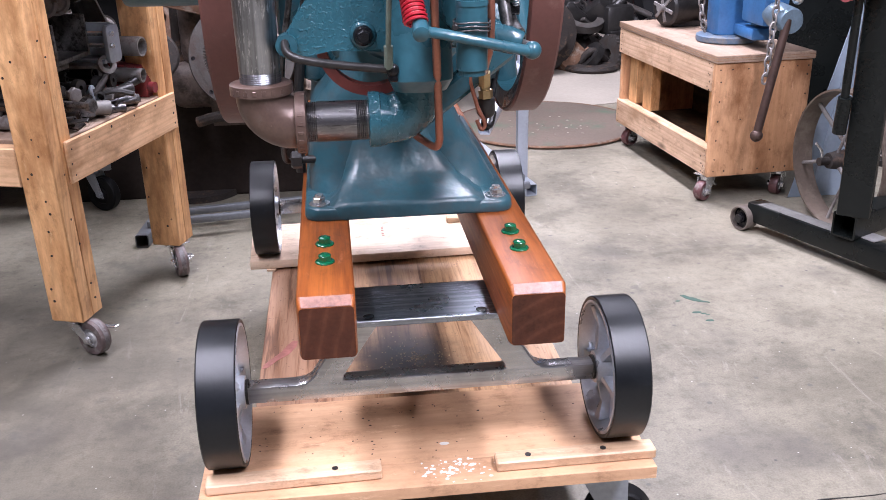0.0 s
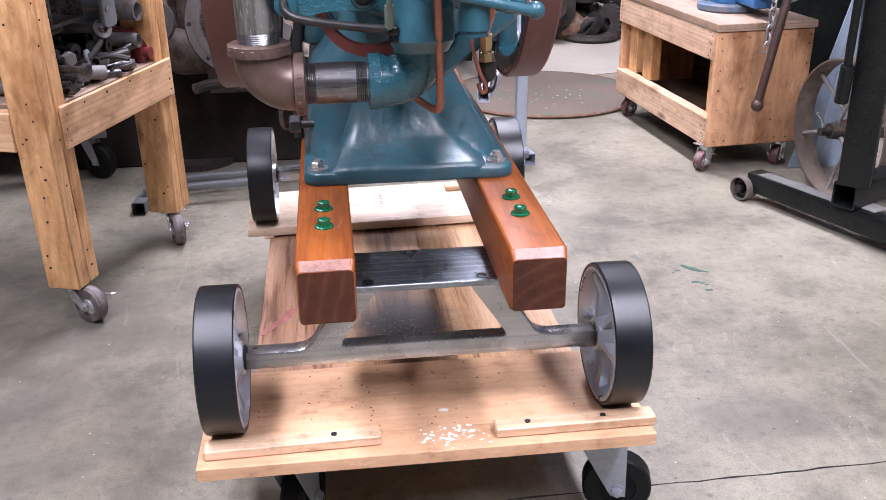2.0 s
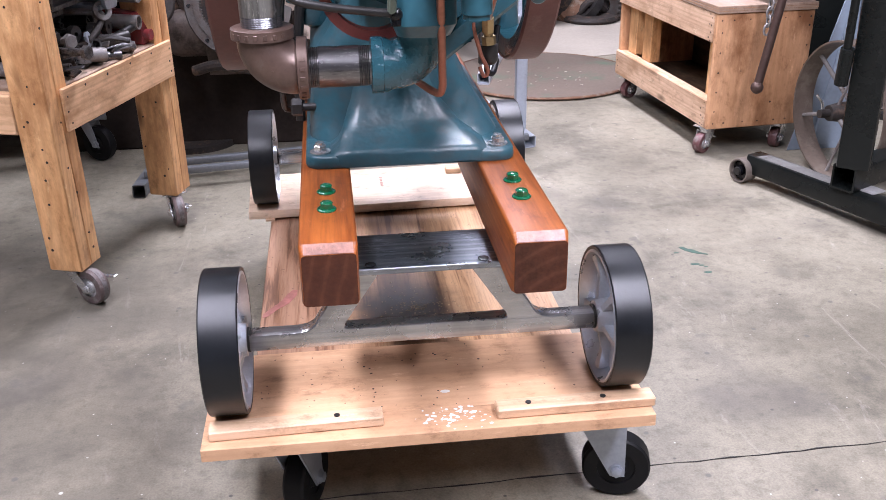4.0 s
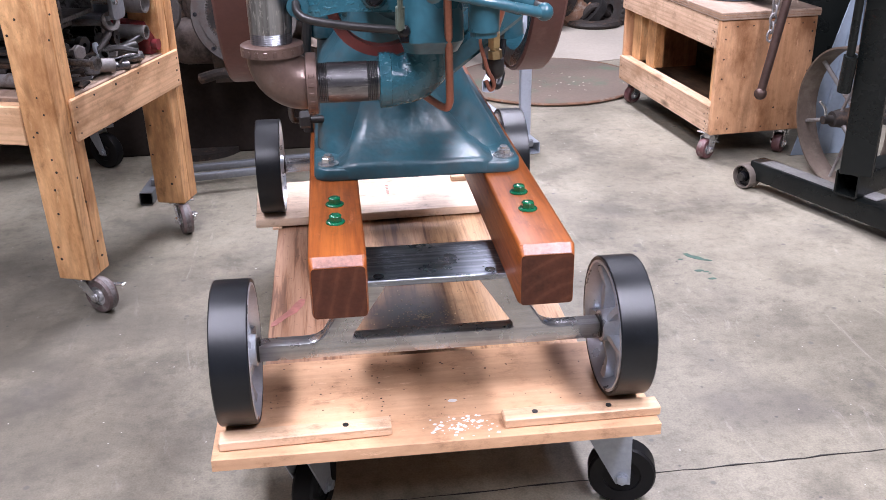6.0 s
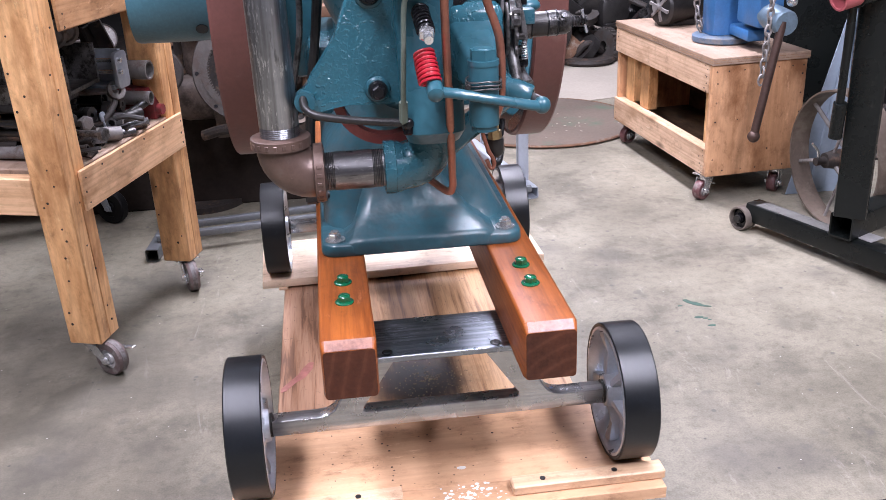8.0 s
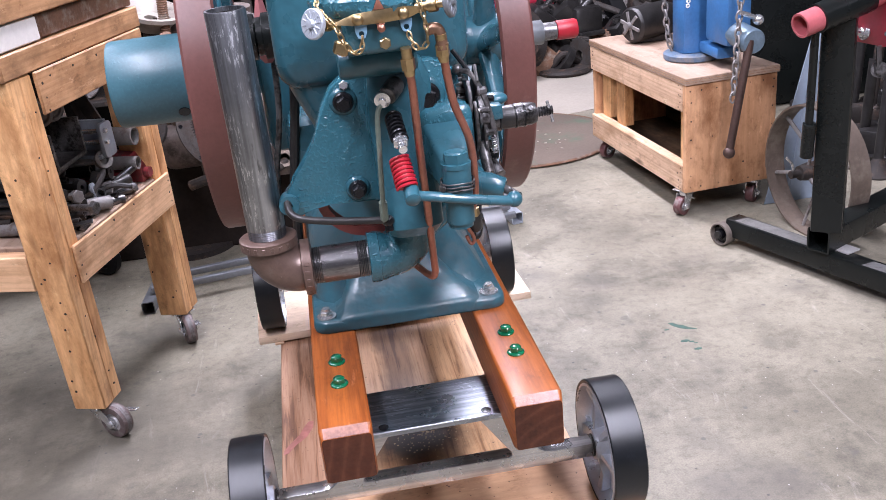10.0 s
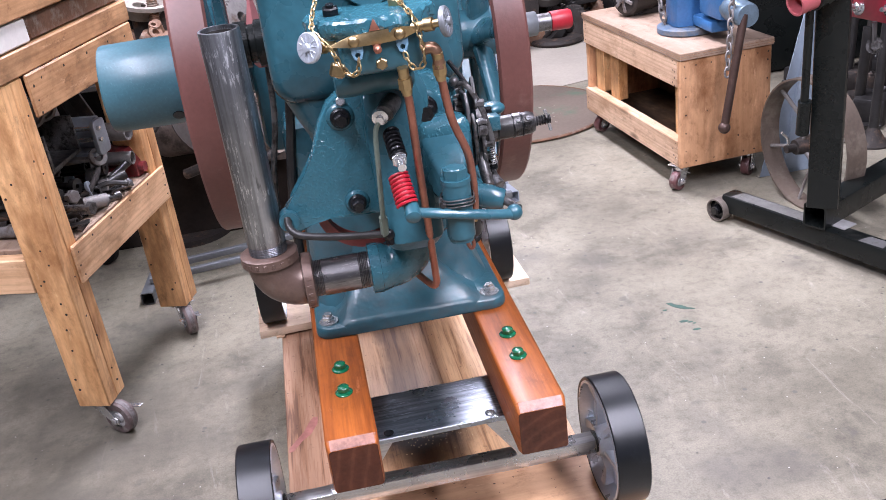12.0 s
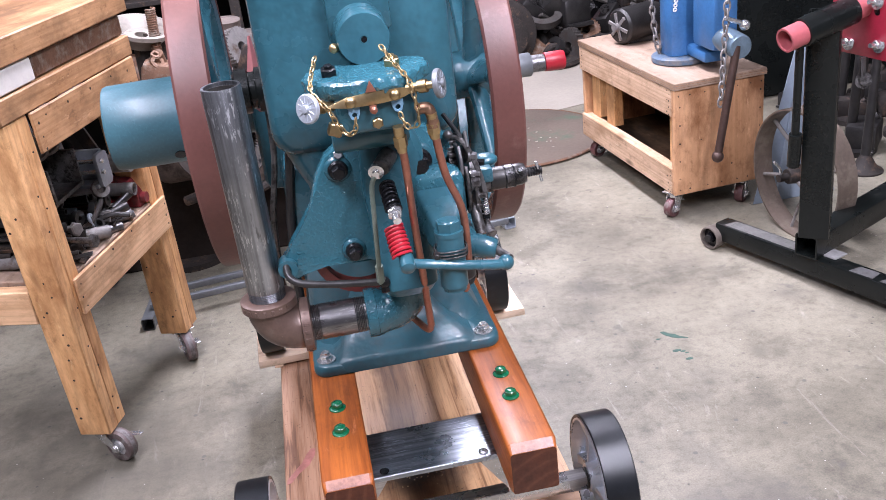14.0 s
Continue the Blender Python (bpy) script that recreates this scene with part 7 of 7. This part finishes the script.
for x, y in ((-0.86, 2.95), (-0.97, 3.42), (-1.6, 2.8)):
    caster(und, x, y, 0.1345, 0.055, 0.03, 60, RUBBER, GALV, False)
b = B()
box(b, -1.75, -0.9, 2.95, 3.45, 0.187, 0.50, 0.02, None, 2)
part("load", b, DULLIRON, und, "dark iron machine bed on the dolly")

# ---- grey tube frame behind the cart ----
fr = thing("tube_frame", (-0.1, 2.75, 0.0), "grey square-tube floor frame with an upright", "steel frame")
for p, q, w in (((-0.658, 2.565, 0.020), (-0.60, 3.30, 0.020), 0.038), ((0.516, 2.84, 0.021), (0.41, 3.45, 0.021), 0.040), ((-0.65, 2.625, 0.050), (0.50, 2.80, 0.052), 0.022), ((-0.64, 2.71, 0.050), (0.50, 2.885, 0.052), 0.022), ((0.502, 2.935, 0.0415), (0.502, 2.935, 0.62), 0.036)):
    b = B()
    tube_bar(b, p, q, w, w, 0.003)
    part("tube", b, FRAMEGREY if p[0] > 0.3 else DARKGALV, fr)
b = B()
tube_bar(b, (0.485, 2.95, 0.40), (0.30, 2.45, 0.33), 0.034, 0.034, 0.003)
part("stay", b, FRAMEGREY, fr)
b = B()
tube_bar(b, (-0.655, 2.83, 0.046), (-0.66, 2.83, 0.55), 0.03, 0.03, 0.003)
part("upright", b, DULLIRON, fr)

# ---- old rusty machine behind the engine ----
old = thing("old_machine", (-0.4, 3.1, 0.0), "rusty disused machine with an open ring gear", "machine")
b = B()
box(b, -0.60, -0.02, 2.96, 3.6, 0.30, 0.44, 0.04, None, 3)
box(b, -0.56, -0.10, 2.98, 3.6, 0.42, 0.66, 0.05, None, 3)
loft(b, [[(x, 2.86 + (0.02 if z > 0.33 else 0.05), z) for x in (-0.47, -0.17)] + [(x, 3.0, z) for x in (-0.17, -0.47)] for z in (0.26, 0.29, 0.35, 0.38)])
for x in (-0.52, -0.30, -0.12):
    lathe(b, [(0.035, 0), (0.06, 0.01), (0.06, 0.05), (0.045, 0.07), (0.045, 0.16)], (x, 3.1, 0.62), (x + 0.02, 3.06, 0.94), 24)
part("bed", b, MACHINE, old)
# open pipe boss, ribs and a bracket on the face of the casting
b = B()
pipe_mesh(b, (-0.115, 2.90, 0.50), (-0.125, 2.80, 0.515), 0.030, 0.35)
part("pipe_boss", b, MACHINE, old, "open cast pipe boss")
for k, (x0, x1, z0, z1) in enumerate(((-0.20, 0.02, 0.545, 0.575), (-0.10, 0.06, 0.44, 0.475), (-0.215, -0.06, 0.62, 0.655), (-0.05, 0.03, 0.50, 0.60))):
    b = B()
    slab(b, rounded(x0, x1, z0, z1, 0.012, 3), 2.86 - 0.012 * k, 2.98, "y", 0.004)
    part("rib", b, (MACHINE, DIMIRON, RUST, MACHINE)[k], old)
b = B()
sweep(b, curve([(-0.19, 2.84, 0.66), (-0.16, 2.82, 0.56), (-0.165, 2.82, 0.46), (-0.13, 2.83, 0.40)], 8), 0.012, 10)
part("lever", b, DIMIRON, old)
b = B()
GC, GA = Vector((-0.355, 2.80, 0.49)), Vector((0.15, -1, 0.25)).normalized()
gear_mesh(b, GC, GA, 0.128, 0.03, 84, inner=True)
lathe(b, [(0.126, -0.012), (0.150, -0.012), (0.152, -0.009), (0.152, 0.009), (0.150, 0.012), (0.126, 0.012)], GC, GC + GA, 60, True)
rg = part("ring_gear", b, DIMIRON, old, "dim grey ring gear with inside teeth")
gm = Matrix.Translation(GC) @ GA.to_track_quat("Z", "Y").to_matrix().to_4x4()
for k in range(8):
    b = B()
    p = gm @ Vector((0.139 * math.cos(0.785 * k), 0.139 * math.sin(0.785 * k), 0.0122))
    cyl(b, p - GA * 0.002, p + GA * 0.0006, 0.006, seg=12)
    part("bolt_hole", b, BLACKBOLT, rg)
b = B()
lathe(b, [(0.02, 0), (0.10, 0.0), (0.118, 0.02), (0.118, 0.12), (0.02, 0.14)], (-0.385, 2.83, 0.475), (-0.40, 3.0, 0.43), 36)
part("drum", b, DULLIRON, old)
b = B()
sweep(b, curve([(-0.50, 2.80, 0.30), (-0.42, 2.78, 0.32), (-0.30, 2.79, 0.30), (-0.20, 2.82, 0.33)], 6), 0.016, 10)
part("lever", b, DULLIRON, old)
for k, (x, y, z, r) in enumerate(((-0.60, 2.78, 0.50, 0.07), (-0.14, 2.86, 0.42, 0.055), (-0.06, 2.92, 0.62, 0.06), (-0.20, 2.9, 0.55, 0.05))):
    b = B()
    lathe(b, [(r * 0.3, -0.02), (r * 0.9, -0.02), (r, -0.012), (r, 0.012), (r * 0.9, 0.02), (r * 0.3, 0.02)], (x, y, z), (x + 0.3, y - 1, z + 0.3), 28, True)
    part("flange", b, (DULLIRON, RUST)[k % 2], old)
for k in range(4):
    b = B()
    lump_mesh(b, (-0.50 + 0.15 * k, 2.92, 0.66 - 0.05 * (k % 2)), 0.06, 0.05, 0.05, 40 + k, (10 * k, 15, 30 * k))
    part("casting", b, (RUST, GREYIRON, DULLIRON)[k % 3], old)
PALECAST = surf("tan_grey_casting", (0.34, 0.28, 0.235), 0.6, 0.05, 0.4, 14, 110, 0.4, 0.002, dirt=(0.10, 0.075, 0.06), dirt_at=0.58)
b = B()
lathe(b, [(0.02, 0.0), (0.046, 0.004), (0.050, 0.014), (0.046, 0.05), (0.034, 0.07), (0.034, 0.12)], (-0.222, 2.80, 0.505), (-0.20, 2.95, 0.53), 24)
part("bearing_cap", b, PALECAST, old, "tan-grey cast bearing cap")
b = B()
slab(b, [(-0.175, 0.445), (-0.095, 0.425), (-0.085, 0.385), (-0.12, 0.365), (-0.18, 0.380)][::-1], 2.82, 2.92, "y", 0.006)
part("bracket", b, PALECAST, old, "tan-grey cast bracket")
b = B()
pipe_mesh(b, (-0.205, 2.92, 0.340), (-0.208, 2.80, 0.345), 0.026, 0.35)
part("pipe_boss", b, PALECAST, old, "open pale pipe boss")
# added dark sheet: stands for the deep shade below the bed
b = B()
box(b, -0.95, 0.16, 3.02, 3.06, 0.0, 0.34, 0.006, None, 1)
part("skirt", b, SHADESHEET, old, "near-black sheet standing for the shade under the machine")
# shelves with parts behind it
rack = thing("parts_rack", (-0.7, 4.1, 0.0), "dark steel rack crowded with old machine parts", "rack")
for x in (-2.3, -1.3, -0.3, 0.55):
    b = B()
    box(b, x - 0.02, x + 0.02, 3.95, 3.99, 0.0, 1.7, 0.002)
    part("post", b, DULLIRON, rack)
for z in (0.35, 0.75, 1.15, 1.6):
    b = B()
    box(b, -2.32, 0.57, 3.95, 4.45, z - 0.02, z, 0.002)
    part("shelf", b, DULLIRON, rack)
b = B()
box(b, -2.32, 0.57, 4.45, 4.47, 0.0, 1.7)
part("back", b, WALLPAINT, rack)
rnd = random.Random(5)
for k in range(34):
    x, z = -1.5 + 1.95 * (k % 17) / 16 + rnd.uniform(-0.03, 0.03), (0.35, 0.75)[k // 17]
    b = B()
    r = rnd.uniform(0.05, 0.10)
    mtl = (GREYIRON, RUST, DULLIRON, DARKIRON, GREYIRON)[rnd.randrange(5)]
    shape = rnd.randrange(4)
    if shape == 0:
        gear_mesh(b, (x, 4.02 + rnd.uniform(0, 0.1), z + r), (rnd.uniform(-0.4, 0.4), -1, rnd.uniform(0, 0.4)), r, 0.03, 28)
    elif shape == 1:
        lathe(b, [(r * 0.25, -0.03), (r * 0.9, -0.02), (r, -0.03), (r, 0.03), (r * 0.9, 0.02), (r * 0.25, 0.03)], (x, 4.05, z + r), (x + rnd.uniform(-0.4, 0.4), 3.0, z + r + 0.3), 28, True)
    else:
        lump_mesh(b, (x, 4.08, z + r * 0.8), r * 0.7, r * 0.8, r * 0.75, 60 + k, (0, 0, rnd.uniform(0, 90)))
    odd("machine_part", b, mtl, "old iron machine part stored on the rack", "machine part", "parts on the rack")
# a dished pulley, a ribbed hose and gears seen over the bench end
pst = thing("pulley_stand", (-0.54, 3.05, 0.0), "pale iron pulley on an upright post", "pulley")
pc = Vector((-0.545, 3.03, 0.79))
b = B()
lathe(b, [(0.02, -0.05), (0.05, -0.045), (0.085, 0.0), (0.098, 0.004), (0.098, 0.016), (0.088, 0.018), (0.05, -0.012), (0.02, -0.012)], pc, pc + Vector((0.25, -0.20, 0.9)), 40, True)
part("pulley", b, surf("pale_bare_casting", (0.27, 0.24, 0.205), 0.5, 0.2, 0.25, 14, 110, 0.3, 0.001, dirt=(0.12, 0.10, 0.085), dirt_at=0.6), pst)
b = B()
cyl(b, (-0.56, 3.08, 0.02), (-0.555, 3.06, 0.75), 0.045, 0.03, seg=18)
cyl(b, (-0.56, 3.08, 0.0), (-0.56, 3.08, 0.02), 0.14, seg=28)
part("post", b, DULLIRON, pst)
b = B()
coil(b, (-0.515, 2.98, 0.60), (-0.498, 2.98, 0.86), 0.013, 0.0035, 38)
odd("coiled_hose", b, RUST, "brown ribbed hose standing behind the flywheel", "hose")
spg = thing("spur_gear", (-0.26, 2.95, 0.0), "pale iron gear wheel on a slanting shaft", "gear")
b = B()
gear_mesh(b, (-0.262, 2.95, 0.712), (0.75, -0.6, 0.25), 0.062, 0.035, 30, 0.25)
part("toothed_wheel", b, GREYIRON, spg)
b = B()
cyl(b, (-0.262, 2.96, 0.712), (-0.33, 3.05, 0.62), 0.018, seg=14)
part("shaft", b, DARKIRON, spg)

# ---- scrap heaped at the back ----
rnd = random.Random(31)
GS = "scrap heap at the back"
for k in range(46):
    x, y = (0.80 + 0.115 * (k % 13), 4.95 + 0.3 * (k // 13) + rnd.uniform(-0.05, 0.05)) if k < 26 else (rnd.uniform(0.85, 2.1), rnd.uniform(4.98, 5.3))
    h = max(0.0, 0.34 - abs(y - 5.5) * 0.2)
    z = 0.02 if k < 26 else rnd.uniform(0.06, 0.10 + h * 0.5)
    b = B()
    r = rnd.uniform(0.08, 0.14)
    mtl = (DULLIRON, RUST, DIMIRON, DARKIRON, DULLIRON, DIMIRON)[rnd.randrange(6)]
    ax = Vector((rnd.uniform(-1, 1), rnd.uniform(-1, 0.2), rnd.uniform(-0.2, 1)))
    shape = rnd.randrange(5)
    if shape == 0:
        gear_mesh(b, (x, y, z + 0.05), ax, r, 0.04, 26)
    elif shape == 1:
        lathe(b, [(r * 0.62, -0.02), (r, -0.02), (r, 0.02), (r * 0.62, 0.02)], (x, y, z + 0.04), Vector((x, y, z + 0.04)) + ax, 28, True)
    elif shape == 2:
        sweep(b, curve([(x, y, z), (x + rnd.uniform(-0.2, 0.2), y + 0.1, z + 0.1), (x + rnd.uniform(-0.3, 0.3), y + 0.2, z + rnd.uniform(0, 0.2))], 6), rnd.uniform(0.012, 0.03), 10)
    else:
        lump_mesh(b, (x, y, z + 0.04), r * 0.8, r * 0.6, r * 0.55, 100 + k, (rnd.uniform(-40, 40), rnd.uniform(-40, 40), rnd.uniform(0, 180)))
    odd("scrap_iron", b, mtl, "rusty scrap iron part heaped on the floor", "scrap iron", GS)
b = B()
lathe(b, [(0.03, 0.0), (0.19, 0.0), (0.20, 0.02), (0.19, 0.05), (0.12, 0.07), (0.10, 0.20), (0.03, 0.21)], (0.985, 4.92, 0.19), (1.03, 4.2, 0.30), 40)
odd("iron_drum_end", b, DULLIRON, "dark iron disc casting standing on edge", "casting", GS)
b = B()
lathe(b, [(0.06, 0.0), (0.14, 0.0), (0.15, 0.015), (0.14, 0.03), (0.06, 0.03)], (1.26, 4.88, 0.005), (1.26, 4.88, 1), 32, True)
sweep(b, curve([(1.20, 4.9, 0.035), (1.26, 4.88, 0.10), (1.33, 4.9, 0.06), (1.36, 4.95, 0.03)], 6), 0.02, 10)
odd("rusty_casting", b, DULLIRON, "flat rusty iron foot on the floor", "casting", GS)
scrap_wheel = thing("worn_car_wheel", (1.95, 5.3, 0.0), "worn black car wheel standing in the scrap", "car wheel")
b = B()
lathe(b, [(0.19, -0.08), (0.26, -0.095), (0.31, -0.07), (0.32, 0.0), (0.31, 0.07), (0.26, 0.095), (0.19, 0.08)], (1.95, 5.35, 0.32), (1.6, 4.4, 0.5), 48, True)
part("tyre", b, RUBBER, scrap_wheel)
b = B()
lathe(b, [(0.05, -0.03), (0.17, -0.05), (0.192, -0.075), (0.192, 0.07), (0.05, 0.05)], (1.95, 5.35, 0.32), (1.6, 4.4, 0.5), 36, True)
part("rim", b, GREYIRON, scrap_wheel)
b = B()
box(b, 0.9, 1.5, 5.9, 6.3, 0.0, 0.62, 0.02, None, 2)
odd("red_cabinet", b, REDPAINT, "dull red metal cabinet behind the scrap", "cabinet")
b = B()
box(b, -0.1, 0.8, 5.6, 6.1, 0.0, 0.9, 0.02, None, 2)
odd("dark_cabinet", b, DULLIRON, "dark metal cabinet against the back wall", "cabinet")

# ---- dark machinery beyond the stands ----
lathe_m = thing("dark_machine", (2.2, 4.0, 0.0), "large dark machine tool in the shadow", "machine")
for name, x0, x1, y0, y1, z0, z1, r in (("pedestal", 1.72, 3.1, 3.75, 4.6, 0.0, 0.5495, 0.03), ("bed", 1.65, 3.2, 3.7, 4.7, 0.55, 0.6995, 0.02), ("headstock", 1.8, 2.3, 3.9, 4.5, 0.70, 1.5, 0.05)):
    b = B()
    box(b, x0, x1, y0, y1, z0, z1, r, None, 2)
    part(name, b, BLACKPAINT, lathe_m)
rnd = random.Random(77)
for k in range(34):
    x, y = rnd.uniform(1.85, 2.8), rnd.uniform(3.0, 3.65)
    b = B()
    r = rnd.uniform(0.05, 0.11)
    mtl = (DULLIRON, DARKIRON, DULLIRON, DULLIRON)[k % 4]
    ax = Vector((rnd.uniform(-1, 0.2), rnd.uniform(-1, 0), rnd.uniform(-0.2, 0.8)))
    if k % 9 == 0:
        lathe(b, [(r * 0.8, -0.025), (r, -0.025), (r, 0.025), (r * 0.8, 0.025)], (x, y, r + 0.01), Vector((x, y, r + 0.01)) + ax * Vector((1, 1, 0.2)), 32, True)
    elif k % 3 < 2:
        lump_mesh(b, (x, y, r * 0.6), r * 0.8, r * 0.6, r * 0.55, 200 + k, (0, 0, rnd.uniform(0, 180)))
    else:
        cyl(b, (x, y, 0.0), (x, y, 0.02), r, seg=24)
        cyl(b, (x, y, 0.02), (x + 0.02, y, 0.35), 0.018, seg=12)
    odd("iron_part", b, mtl, "rusty iron part standing on the floor", "scrap iron", "iron by the stand")
post = thing("jack_stand", (1.782, 2.806, 0.0), "dark iron post on a round foot beside the stand", "jack stand")
b = B()
lathe(b, [(0.03, 0.0), (0.062, 0.0), (0.062, 0.006), (0.040, 0.020), (0.020, 0.055), (0.012, 0.07)], (1.782, 2.806, 0.0), (1.782, 2.806, 1), 28)
part("foot", b, DULLIRON, post)
b = B()
cyl(b, (1.782, 2.806, 0.06), (1.815, 2.83, 0.42), 0.017, 0.014, seg=14)
part("rod", b, DARKIRON, post)
# a red rubber cone on the far side of the hopper
b = B()
loft(b, [[(-0.158 + x * k, 1.49 + y * k, z) for x, y in ((-0.018, -0.004), (-0.003, -0.014), (0.016, -0.006), (0.012, 0.010), (-0.012, 0.012))] for z, k in ((0.888, 0.35), (0.902, 0.95), (0.925, 1.05), (0.955, 0.72), (0.990, 0.30), (1.010, 0.12))])
part("filler_funnel", b, surf("faded_red_rubber", (0.36, 0.13, 0.13), 0.55), eng, "faded red folded rubber funnel", 25)
